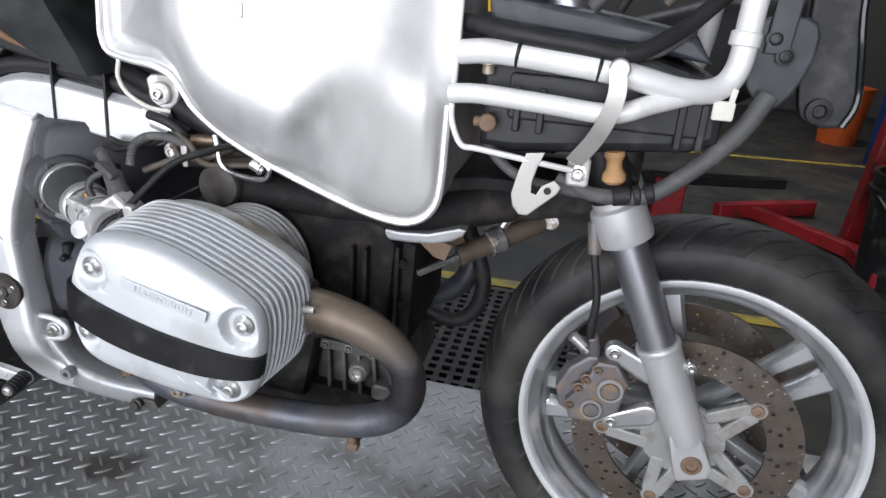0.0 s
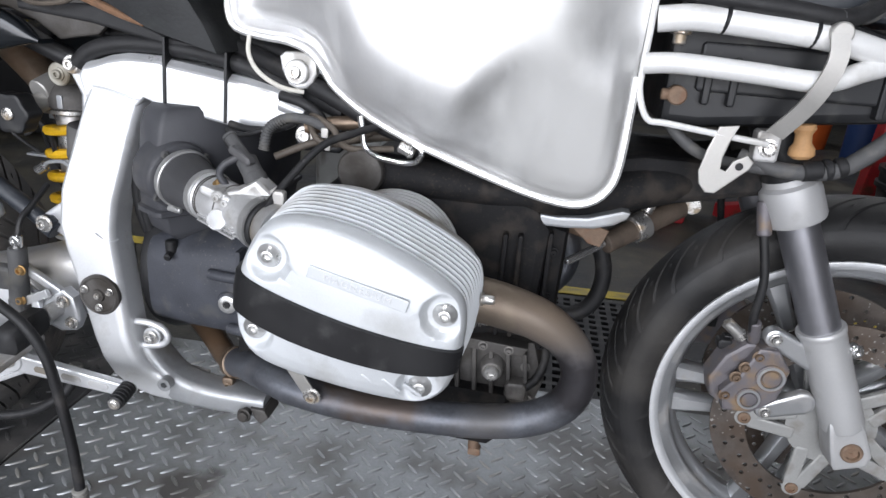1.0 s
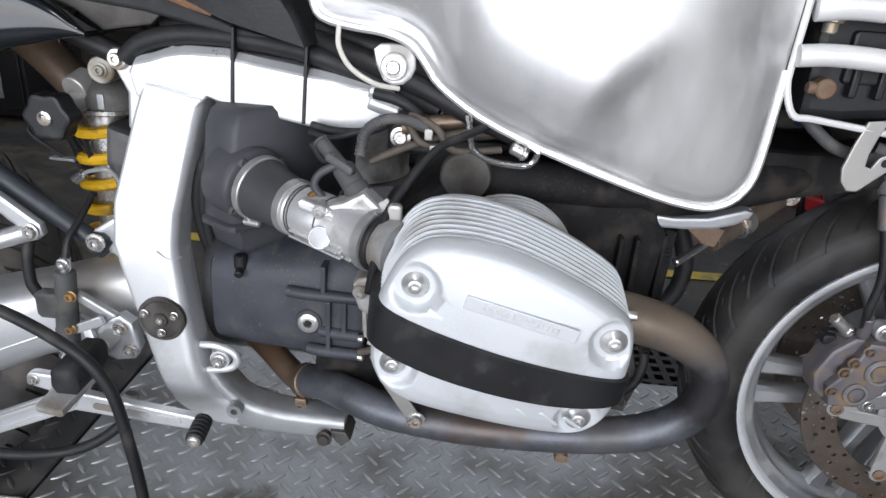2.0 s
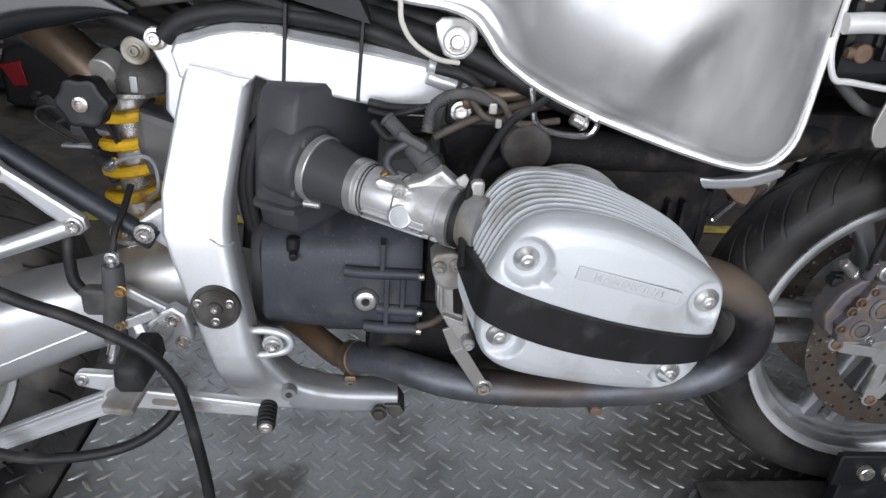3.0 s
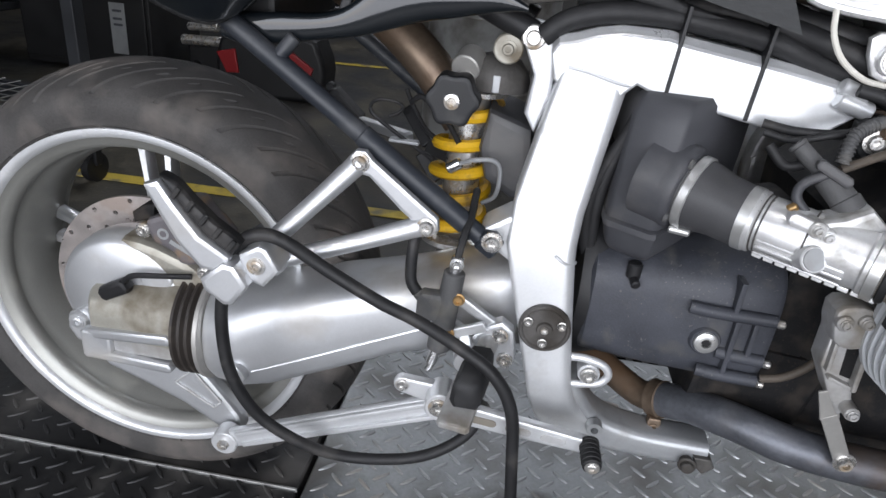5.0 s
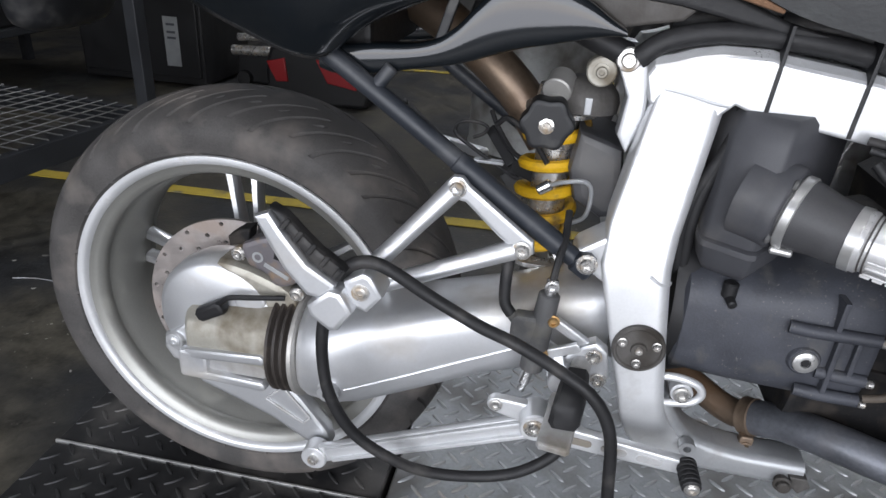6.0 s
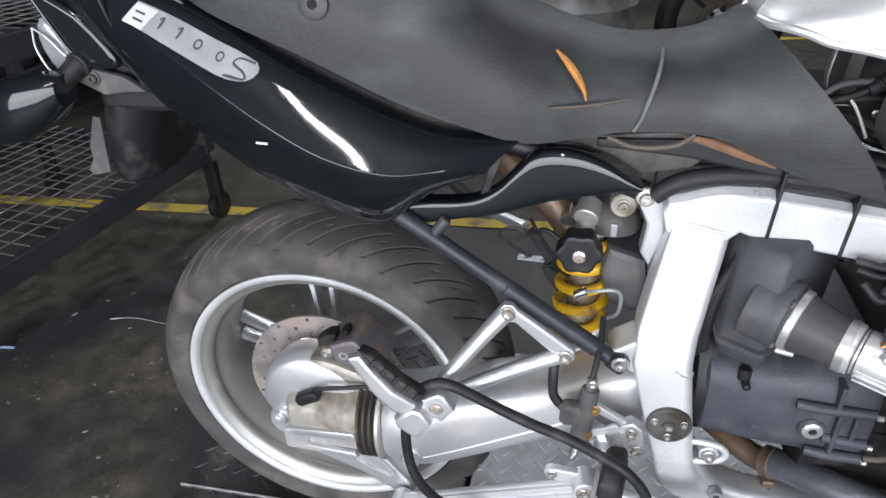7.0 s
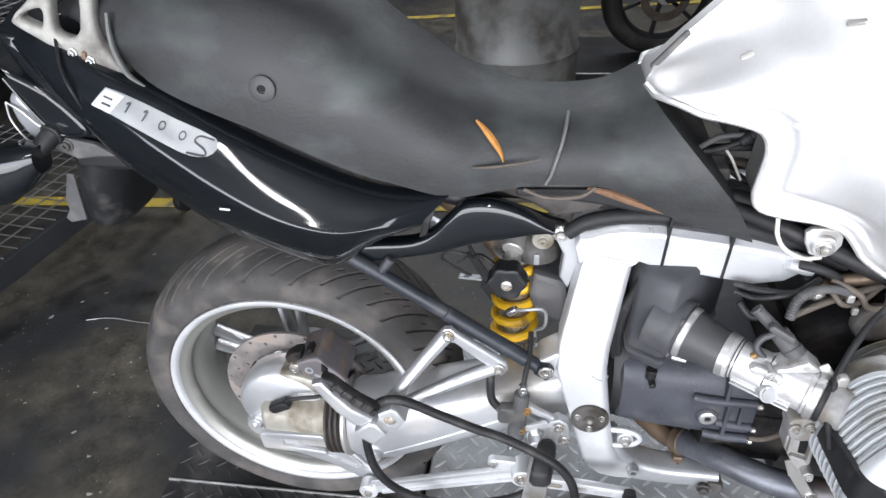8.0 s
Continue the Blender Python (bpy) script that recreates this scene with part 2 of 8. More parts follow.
M["silver"] = material("silver_wheel_paint", (0.52, 0.53, 0.54), 0.32, 0.8, 0.06, 12, 0.0, 300, rough_var=0.04, stain=(0.36, 0.34, 0.32), amount=0.2, stain_scale=16)
M["swing"] = material("silver_swingarm_paint", (0.60, 0.61, 0.625), 0.4, 0.75, 0.06, 9, 0.0, 350, rough_var=0.05, stain=(0.38, 0.36, 0.33), amount=0.25, stain_scale=8)
M["polished"] = material("polished_aluminium", (0.78, 0.78, 0.78), 0.2, 0.95, 0.05, 20, 0.03, 500)
M["steel"] = material("plated_steel", (0.62, 0.61, 0.59), 0.3, 0.9, 0.12, 40, 0.1, 400, stain=(0.3, 0.24, 0.17), amount=0.35, stain_scale=60)
M["darksteel"] = material("dark_chromed_steel", (0.42, 0.42, 0.45), 0.4, 0.95, 0.05, 9, 0.0, 120, rough_var=0.04)
M["rusty"] = material("rusted_steel", (0.19, 0.13, 0.09), 0.7, 0.3, 0.35, 60, 0.4, 400, stain=(0.15, 0.082, 0.05), amount=0.35, stain_scale=70)
M["disc"] = material("brake_disc_steel", (0.115, 0.098, 0.086), 0.42, 0.6, 0.22, 40, 0.2, 300, stain=(0.075, 0.055, 0.042), amount=0.6, stain_scale=26, speck=(0.34, 0.33, 0.31), speck_scale=170, speck_at=0.70)
M["disc_rear"] = material("brake_disc_bright", (0.46, 0.42, 0.40), 0.35, 0.8, 0.1, 40, 0.1, 300, stain=(0.3, 0.25, 0.22), amount=0.4, stain_scale=22)
M["caliper"] = material("grey_caliper_paint", (0.135, 0.126, 0.134), 0.5, 0.3, 0.15, 30, 0.2, 400, stain=(0.2, 0.14, 0.09), amount=0.35, stain_scale=40)
M["engine"] = material("dark_engine_paint", (0.047, 0.050, 0.060), 0.55, 0.1, 0.3, 22, 0.35, 420, stain=(0.075, 0.074, 0.072), amount=0.2, stain_scale=30, speck=(0.105, 0.104, 0.102), speck_scale=300, speck_at=0.675)
M["crankcase"] = material("black_crankcase_paint", (0.014, 0.0138, 0.0145), 0.65, 0.1, 0.3, 22, 0.35, 420, stain=(0.035, 0.03, 0.026), amount=0.4, stain_scale=30, speck=(0.03, 0.026, 0.022), speck_scale=300, speck_at=0.64, spec=0.15)
M["engine_dirty"] = material("oily_engine_casting", (0.09, 0.085, 0.08), 0.6, 0.35, 0.35, 25, 0.4, 300, stain=(0.03, 0.025, 0.02), amount=0.5, stain_scale=18)
M["sump"] = material("oily_aluminium", (0.20, 0.19, 0.18), 0.45, 0.5, 0.3, 25, 0.3, 300, stain=(0.05, 0.042, 0.035), amount=0.5, stain_scale=18)
M["plastic"] = material("black_plastic", (0.010, 0.0105, 0.012), 0.48, 0.0, 0.25, 18, 0.15, 600, stain=(0.05, 0.049, 0.047), amount=0.25, stain_scale=20)
M["plastic_matt"] = material("grey_black_plastic", (0.051, 0.052, 0.058), 0.52, 0.0, 0.18, 14, 0.15, 600, stain=(0.095, 0.092, 0.09), amount=0.3, stain_scale=10)
M["strut"] = material("satin_black_paint", (0.021, 0.0245, 0.031), 0.45, 0.0, 0.15, 18, 0.1, 400, stain=(0.06, 0.062, 0.066), amount=0.3, stain_scale=18)
M["band"] = material("black_plug_cover", (0.012, 0.012, 0.013), 0.4, 0.0, 0.2, 20, 0.1, 500, stain=(0.04, 0.04, 0.04), amount=0.15, stain_scale=25)
M["rubber"] = material("black_rubber", (0.013, 0.013, 0.014), 0.6, 0.0, 0.25, 30, 0.2, 500, stain=(0.045, 0.042, 0.04), amount=0.3, stain_scale=25)
M["tyre"] = material("tyre_rubber", (0.013, 0.0127, 0.013), 0.58, 0.0, 0.3, 30, 0.3, 420, stain=(0.042, 0.039, 0.036), amount=0.5, stain_scale=9)
M["tyre_dusty"] = material("dusty_tyre_rubber", (0.062, 0.059, 0.057), 0.7, 0.0, 0.35, 22, 0.35, 420, stain=(0.125, 0.112, 0.102), amount=0.42, stain_scale=13, spec=0.25)
M["rim"] = material("brake_dusted_silver", (0.33, 0.328, 0.305), 0.42, 0.6, 0.08, 9, 0.0, 300, rough_var=0.05, stain=(0.30, 0.295, 0.265), amount=0.15, stain_scale=22)
M["loom"] = material("black_loom_tape", (0.015, 0.015, 0.016), 0.6, 0.0, 0.3, 90, 0.4, 500)
M["hose"] = material("worn_grey_hose", (0.075, 0.075, 0.076), 0.65, 0.0, 0.2, 40, 0.3, 500, stain=(0.12, 0.115, 0.105), amount=0.3, stain_scale=40)
M["gloss"] = material("black_gloss_paint", (0.005, 0.0068, 0.0088), 0.45, 0.0, 0.15, 10, 0.0, 400, coat=1.0, rough_var=0.06, spec=0.1)
M["seat"] = material("worn_black_vinyl", (0.0185, 0.0195, 0.0205), 0.54, 0.0, 0.5, 12, 0.5, 190, stain=(0.050, 0.0585, 0.0555), amount=0.55, stain_scale=6.5, stretch=(1, 1, 1.6), rough_var=0.12)
M["seam"] = material("pale_worn_vinyl", (0.135, 0.14, 0.135), 0.7, 0.0, 0.25, 60, 0.2, 500)
M["foam_dirty"] = material("dirty_brown_foam", (0.17, 0.095, 0.055), 0.9, 0, 0.35, 90, 0.5, 400)
M["foam"] = material("orange_seat_foam", (0.42, 0.19, 0.05), 0.9, 0, 0.3, 90, 0.5, 400)
M["exhaust"] = material("heat_stained_steel", (0.12, 0.126, 0.142), 0.48, 0.6, 0.35, 22, 0.3, 220, stain=(0.085, 0.08, 0.078), amount=0.4, stain_scale=9)
M["bronze"] = material("browned_steel_pipe", (0.20, 0.15, 0.11), 0.42, 0.7, 0.25, 12, 0.15, 200, stain=(0.12, 0.075, 0.045), amount=0.5, stain_scale=14)
M["yellow"] = material("yellow_spring_paint", (0.68, 0.40, 0.015), 0.42, 0.0, 0.12, 40, 0.1, 300, stain=(0.22, 0.13, 0.03), amount=0.3, stain_scale=40)
M["brass"] = material("brass", (0.42, 0.27, 0.12), 0.4, 0.8, 0.15, 60, 0.1, 400)
M["tan"] = material("tan_rubber_boot", (0.42, 0.24, 0.11), 0.7, 0.0, 0.2, 40, 0.3, 300)
M["wire"] = material("old_cable_sheath", (0.085, 0.07, 0.056), 0.6, 0.0, 0.3, 50, 0.2, 300)
M["whiteplug"] = material("off_white_plastic", (0.62, 0.6, 0.54), 0.5, 0.0, 0.1, 40, 0.1, 300)
M["worn_grey"] = material("scuffed_grey_plastic", (0.31, 0.305, 0.28), 0.6, 0.0, 0.2, 18, 0.2, 300, stain=(0.12, 0.11, 0.1), amount=0.45, stain_scale=20)
M["badge_cell"] = material("white_decal", (0.58, 0.58, 0.58), 0.4, 0.2, 0.06, 30, 0.0, 300)
M["badge"] = material("silver_decal", (0.34, 0.35, 0.355), 0.4, 0.4, 0.1, 30, 0.0, 300)
M["ink"] = material("dark_print", (0.07, 0.075, 0.085), 0.5, 0, 0.1, 30, 0.0, 300)
M["scuff"] = material("white_scuff", (0.6, 0.6, 0.58), 0.7, 0, 0.2, 60, 0.0, 300)
M["tread_steel"] = material("galvanised_tread_plate", (0.225, 0.235, 0.24), 0.44, 0.65, 0.3, 16, 0.35, 160, stain=(0.115, 0.112, 0.105), amount=0.45, stain_scale=7)
M["tread_black"] = material("black_tread_plate", (0.03, 0.03, 0.031), 0.5, 0.3, 0.3, 9, 0.3, 200, stain=(0.09, 0.085, 0.08), amount=0.4, stain_scale=8)
M["worn_edge"] = material("bright_worn_edge", (0.6, 0.6, 0.58), 0.4, 0.7, 0.2, 20, 0.1, 200)
M["concrete"] = material("stained_concrete", (0.062, 0.056, 0.043), 0.55, 0.0, 0.75, 17.0, 0.9, 90, stain=(0.0255, 0.0265, 0.028), amount=0.7, stain_scale=2.9, depth=0.004, speck=(0.26, 0.25, 0.22), speck_scale=75, speck_at=0.735)
M["forecourt"] = material("pale_concrete", (0.30, 0.295, 0.28), 0.8, 0.0, 0.2, 3.0, 0.3, 50, stain=(0.2, 0.195, 0.185), amount=0.5, stain_scale=1.5)
M["line_paint"] = material("worn_yellow_paint", (0.46, 0.345, 0.05), 0.6, 0.0, 0.2, 9, 0.15, 90, stain=(0.16, 0.14, 0.09), amount=0.4, stain_scale=12)
M["wall"] = material("grimy_plaster", (0.085, 0.083, 0.08), 0.8, 0, 0.15, 2, 0.15, 60, stain=(0.085, 0.08, 0.075), amount=0.5, stain_scale=1.2)
M["lamp_grey"] = material("grey_lamp_batten", (0.16, 0.16, 0.16), 0.6, 0, 0.05, 9, 0.0, 90)
M["roof_white"] = material("white_lamp_enamel", (0.7, 0.7, 0.68), 0.5, 0, 0.05, 9, 0.0, 90)
M["tread_bar"] = material("worn_tread_bars", (0.33, 0.34, 0.345), 0.40, 0.6, 0.14, 8, 0.1, 200, stain=(0.25, 0.24, 0.22), amount=0.35, stain_scale=5)
M["roof"] = material("pale_roof_sheet", (0.17, 0.18, 0.19), 0.7, 0, 0.1, 3, 0.1, 60)
M["red"] = material("red_machine_paint", (0.33, 0.02, 0.025), 0.42, 0.0, 0.2, 10, 0.1, 200, stain=(0.1, 0.03, 0.02), amount=0.3, stain_scale=14)
M["red_plastic"] = material("red_plastic", (0.24, 0.006, 0.009), 0.45, 0.0, 0.1, 10, 0.05, 200)
M["orange"] = material("orange_plastic", (0.6, 0.11, 0.02), 0.5, 0, 0.1, 10, 0.1, 200)
M["blue"] = material("blue_plastic", (0.012, 0.03, 0.10), 0.5, 0, 0.1, 10, 0.1, 200)
M["jug"] = material("yellowed_plastic", (0.62, 0.54, 0.26), 0.45, 0, 0.1, 10, 0.1, 200)
M["drum"] = material("grey_drum_paint", (0.33, 0.335, 0.33), 0.5, 0.35, 0.12, 5, 0.15, 120, stain=(0.12, 0.11, 0.1), amount=0.5, stain_scale=6)
M["rack"] = material("dark_grey_rack_paint", (0.03, 0.032, 0.036), 0.5, 0.2, 0.2, 8, 0.15, 200)
M["mesh"] = material("zinc_wire", (0.2, 0.2, 0.195), 0.4, 0.7, 0.15, 30, 0.1, 200)
M["dark"] = material("dark_machine_paint", (0.012, 0.012, 0.013), 0.5, 0.1, 0.2, 8, 0.15, 200)
M["throttle"] = material("throttle_casting", (0.64, 0.64, 0.64), 0.36, 0.6, 0.1, 25, 0.1, 400, stain=(0.3, 0.29, 0.27), amount=0.3, stain_scale=30)
M["boot"] = material("grey_rubber_hose", (0.05, 0.05, 0.053), 0.55, 0.0, 0.2, 25, 0.15, 500, stain=(0.06, 0.058, 0.055), amount=0.3, stain_scale=20)
M["drive_dirty"] = material("grimy_drive_casting", (0.36, 0.345, 0.30), 0.5, 0.45, 0.15, 18, 0.2, 350, stain=(0.13, 0.108, 0.075), amount=0.55, stain_scale=18)
M["gaiter"] = material("perished_brown_rubber", (0.028, 0.023, 0.02), 0.6, 0.0, 0.3, 30, 0.25, 400, stain=(0.11, 0.09, 0.07), amount=0.35, stain_scale=22)
M["matt_silver"] = material("matt_silver_paint", (0.72, 0.72, 0.71), 0.5, 0.2, 0.06, 14, 0.06, 400, stain=(0.5, 0.49, 0.47), amount=0.2, stain_scale=16)
M["carrier"] = material("dull_carrier_casting", (0.30, 0.30, 0.29), 0.55, 0.3, 0.12, 18, 0.15, 400, stain=(0.16, 0.14, 0.12), amount=0.35, stain_scale=24)
M["fork_paint"] = material("dull_fork_paint", (0.44, 0.44, 0.44), 0.48, 0.35, 0.06, 14, 0.08, 400, stain=(0.3, 0.29, 0.28), amount=0.2, stain_scale=18)
M["damper"] = material("dull_brown_steel", (0.11, 0.085, 0.066), 0.6, 0.3, 0.3, 50, 0.3, 300, stain=(0.06, 0.046, 0.036), amount=0.4, stain_scale=40)
M["glass"] = material("clear_lens", (0.30, 0.31, 0.32), 0.12, 0.3, 0.05, 20, 0.0, 200)
M["tube_glow"] = glowing("lamp_tube", (0.97, 0.98, 1.0), 92.0)


def heat_tint(m, colour, z0, z1):
    """Browns a pipe's steel by the height over the floor at which it ran hot."""
    nt = m.node_tree
    b = nt.nodes["Principled BSDF"]
    old = b.inputs["Base Color"].links[0].from_socket
    tc, sep, mr, mx = (nt.nodes.new("ShaderNode" + k) for k in ("TexCoord", "SeparateXYZ", "MapRange", "Mix"))
    mx.data_type = "RGBA"
    nt.links.new(tc.outputs["Object"], sep.inputs[0])
    nt.links.new(sep.outputs["Z"], mr.inputs["Value"])
    mr.inputs["From Min"].default_value, mr.inputs["From Max"].default_value = z0, z1
    nt.links.new(mr.outputs[0], mx.inputs["Factor"])
    nt.links.new(old, mx.inputs["A"])
    mx.inputs["B"].default_value = (*colour, 1)
    nt.links.new(mx.outputs["Result"], b.inputs["Base Color"])


def tone_patch(m, centre, r0, r1, colour):
    """A patch of another tone with a ragged edge, r0 to r1 metres about a place."""
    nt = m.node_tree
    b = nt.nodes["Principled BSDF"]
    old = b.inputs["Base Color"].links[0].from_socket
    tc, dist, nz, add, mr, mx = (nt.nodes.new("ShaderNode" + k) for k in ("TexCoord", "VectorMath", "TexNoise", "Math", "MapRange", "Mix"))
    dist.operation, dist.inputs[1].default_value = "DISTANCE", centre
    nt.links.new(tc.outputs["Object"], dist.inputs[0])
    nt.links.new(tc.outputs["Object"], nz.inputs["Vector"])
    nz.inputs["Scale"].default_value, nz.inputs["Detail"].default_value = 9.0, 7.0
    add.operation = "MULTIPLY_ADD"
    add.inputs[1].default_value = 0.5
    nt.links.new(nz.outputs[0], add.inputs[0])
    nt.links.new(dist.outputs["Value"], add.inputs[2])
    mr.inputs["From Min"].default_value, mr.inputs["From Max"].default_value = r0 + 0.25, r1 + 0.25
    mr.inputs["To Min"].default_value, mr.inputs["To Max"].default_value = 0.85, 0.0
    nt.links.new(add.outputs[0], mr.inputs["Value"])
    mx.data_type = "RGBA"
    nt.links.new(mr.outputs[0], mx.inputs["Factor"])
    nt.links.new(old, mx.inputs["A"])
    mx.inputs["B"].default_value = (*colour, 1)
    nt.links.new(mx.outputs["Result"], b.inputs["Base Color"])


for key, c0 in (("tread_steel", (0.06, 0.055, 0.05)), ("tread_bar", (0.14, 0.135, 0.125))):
    # the deck is drawn darker round the front wheel
    tone_patch(M[key], (1.42, 0.0, 0), 0.14, 0.40, c0)
    tone_patch(M[key], (1.5, -0.3, 0), 0.15, 0.4, c0)
    tone_patch(M[key], (1.26, 0.04, 0), 0.02, 0.17, c0)
    # dirt spots further back
    tone_patch(M[key], (0.575, -0.03, 0), 0.0, 0.05, c0)
    tone_patch(M[key], (0.62, -0.42, 0), 0.03, 0.16, c0)
heat_tint(M["exhaust"], (0.16, 0.125, 0.095), 0.43, 0.50)
tone_patch(M["concrete"], (-1.03, 0.61, -0.1), -0.02, 0.09, (0.008, 0.0075, 0.007))
tone_patch(M["concrete"], (-0.85, 0.68, -0.1), -0.03, 0.08, (0.008, 0.0075, 0.007))
tone_patch(M["concrete"], (-1.2, 0.45, -0.1), -0.03, 0.10, (0.010, 0.0095, 0.009))
# the tank's lower front flank is drawn greyer
tone_patch(M["tank"], (1.09, -0.19, 0.72), 0.05, 0.21, (0.46, 0.46, 0.45))
tone_patch(M["exhaust"], (1.152, -0.23, 0.425), 0.02, 0.075, (0.035, 0.031, 0.033))
tone_patch(M["exhaust"], (0.90, -0.21, 0.335), 0.0, 0.06, (0.10, 0.075, 0.06))
tone_patch(M["exhaust"], (1.075, -0.24, 0.50), 0.0, 0.05, (0.24, 0.20, 0.155))

# ---- the workshop ----
FLOOR = -0.10
X0, X1, Y0, Y1, H = -5.0, 6.0, -3.4, 7.0, 3.5


def slab(name, c, s, mat, label, category):
    return tagged(part(name, box(c, s, 0.004), mat, smooth=30), label, category, kind="structure")


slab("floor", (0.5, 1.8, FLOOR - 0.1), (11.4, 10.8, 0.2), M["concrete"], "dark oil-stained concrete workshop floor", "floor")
slab("ground", (0.5, -8.6, FLOOR - 0.11), (24.0, 10.0, 0.2), M["forecourt"], "pale concrete forecourt outside the open door", "ground")
slab("wall_north", (0.5, Y1 + 0.1, 1.7), (11.4, 0.2, 3.6), M["wall"], "grimy grey plastered workshop wall", "wall")
slab("wall_west", (X0 - 0.1, 1.8, 1.7), (0.2, 10.4, 3.6), M["wall"], "grimy grey plastered workshop wall", "wall")
slab("wall_east", (X1 + 0.1, 1.8, 1.7), (0.2, 10.4, 3.6), M["wall"], "grimy grey plastered workshop wall", "wall")
slab("wall_south_pier", (-3.65, Y0 - 0.1, 1.7), (2.7, 0.2, 3.6), M["wall"], "plastered wall beside the open roller door", "wall")
slab("wall_south_pier", (4.4, Y0 - 0.1, 1.7), (3.4, 0.2, 3.6), M["wall"], "plastered wall beside the open roller door", "wall")
slab("wall_south_lintel", (0.2, Y0 - 0.1, 2.87), (5.0, 0.2, 1.26), M["wall"], "lintel over the open roller door", "wall")
# the roof, with an opening for the rooflight
ROOF = [((0.5, 0.2, H + 0.05), (11.4, 7.2, 0.1)), ((0.5, 6.0, H + 0.05), (11.4, 2.4, 0.1)), ((-3.35, 4.3, H + 0.05), (3.7, 1.0, 0.1)), ((4.55, 4.3, H + 0.05), (3.3, 1.0, 0.1))]
tagged(part("ceiling", cat(*[box(c, s, 0.004) for c, s in ROOF]), M["roof"], smooth=30), "pale grey sheet roof with a long rooflight", "ceiling", kind="structure")


def painted_line(c, s, turn):
    return tagged(part("floor_line", xf(box((0, 0, 0), (s, 0.062, 0.003), 0.001), pose(*c, 0, 0, turn)), M["line_paint"]), "worn yellow line painted on the floor", "floor line", kind="structure")


painted_line((-0.1, 1.235, FLOOR + 0.004), 5.4, 1.6)
painted_line((1.15, 3.905, FLOOR + 0.004), 7.0, 8.3)


# ---- the lift under the motorcycle ----
def tread(x0, x1, y0, y1, pitch, length, width, high, keep=lambda x, y: True):
    """Raised bars in two crossing directions, each set on a square grid midway in the other's."""
    v, f = [], []
    prof = ((-1, 0), (-0.8, 0.62), (-0.35, 0.95), (0.35, 0.95), (0.8, 0.62), (1, 0))
    rng = random.Random(7)
    for half in (0, 1):
        ca, sa = math.cos(radians(-43 if half else 41)), math.sin(radians(-43 if half else 41))
        for i in range(int((x1 - x0) / pitch)):
            for j in range(int((y1 - y0) / pitch)):
                cx, cy = x0 + (i + 0.28 + half / 2) * pitch, y0 + (j + 0.28 + half / 2) * pitch
                if not keep(cx, cy):
                    continue
                n, h = len(v), high * rng.uniform(0.75, 1.1)
                for q, z in ((1.0, 0.0), (0.62, 0.85), (0.3, 1.0)):
                    low = [(u * (1 - 0.12 * (1 - q)), -w * q) for u, w in prof] + [(u * (1 - 0.12 * (1 - q)), w * q) for u, w in prof[-2:0:-1]]
                    for u, w in low:
                        v.append((cx + ca * u * length / 2 - sa * w * width / 2, cy + sa * u * length / 2 + ca * w * width / 2, z * h))
                for r in (0, 10):
                    f += [[n + r + k, n + r + (k + 1) % 10, n + r + 10 + (k + 1) % 10, n + r + 10 + k] for k in range(10)]
                f.append([n + 20 + k for k in range(10)])
    return v, f


lift = thing("motorcycle_lift", (0.9, 0, FLOOR), "low motorcycle lift topped with galvanised tread plate, lowered to the floor", "lift")
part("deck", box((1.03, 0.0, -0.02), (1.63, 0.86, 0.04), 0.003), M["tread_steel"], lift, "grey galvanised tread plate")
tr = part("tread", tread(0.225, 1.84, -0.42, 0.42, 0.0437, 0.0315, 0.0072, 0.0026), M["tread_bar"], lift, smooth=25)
tagged(tr, kind="stuff")
part("ramp_plate", box((-0.075, 0.19, -0.025), (0.56, 0.505, 0.04), 0.003), M["tread_black"], lift, "black tread plate at the tail of the lift")
part("ramp_plate", box((-0.075, -0.25, -0.025), (0.56, 0.36, 0.04), 0.003), M["tread_black"], lift, "black tread plate at the tail of the lift")
tr = part("tread", shift(tread(-0.35, 0.2, -0.42, 0.44, 0.0437, 0.0315, 0.0072, 0.0026, lambda x, y: abs(y + 0.066) > 0.012), 0, 0, -0.005), M["tread_black"], lift, smooth=25)
tagged(tr, kind="stuff")
part("edge_strip", box((-0.075, -0.0665, -0.006), (0.56, 0.004, 0.008), 0.001), M["worn_edge"], lift, "bright worn edge of the ramp plate")
for yy in (-0.43, 0.43):
    part("side_rail", box((0.75, yy * 1.012, -0.055), (2.2, 0.012, 0.088), 0.002), M["dark"], lift)
part("front_plate", box((2.02, 0.0, -0.022), (0.32, 0.86, 0.036), 0.003), M["cast"], lift)
# wheel chock at the head of the lift
part("chock_plate", box((1.55, -0.14, 0.007), (0.60, 0.20, 0.008), 0.002), M["engine_dirty"], lift, "worn dark plate bolted to the deck")
part("chock_bracket", cat(box((1.47, -0.135, 0.13), (0.14, 0.012, 0.06), 0.008), box((1.47, -0.125, 0.058), (0.10, 0.02, 0.10), 0.004)), M["plastic"], lift, "black wheel chock bracket")
part("bracket_pin", cat(rod((1.445, -0.139, 0.13), (1.445, -0.150, 0.13), 0.012), rod((1.485, -0.139, 0.128), (1.485, -0.150, 0.128), 0.012)), M["steel"], lift)
for yy in (-0.11, 0.11):
    part("wheel_chock", plate([(1.56, 0.0), (1.9, 0.0), (1.9, 0.05), (1.82, 0.075), (1.60, 0.075), (1.56, 0.05)], yy - 0.012, yy + 0.012, 0.006), M["engine_dirty"], lift, "dark steel wheel chock")
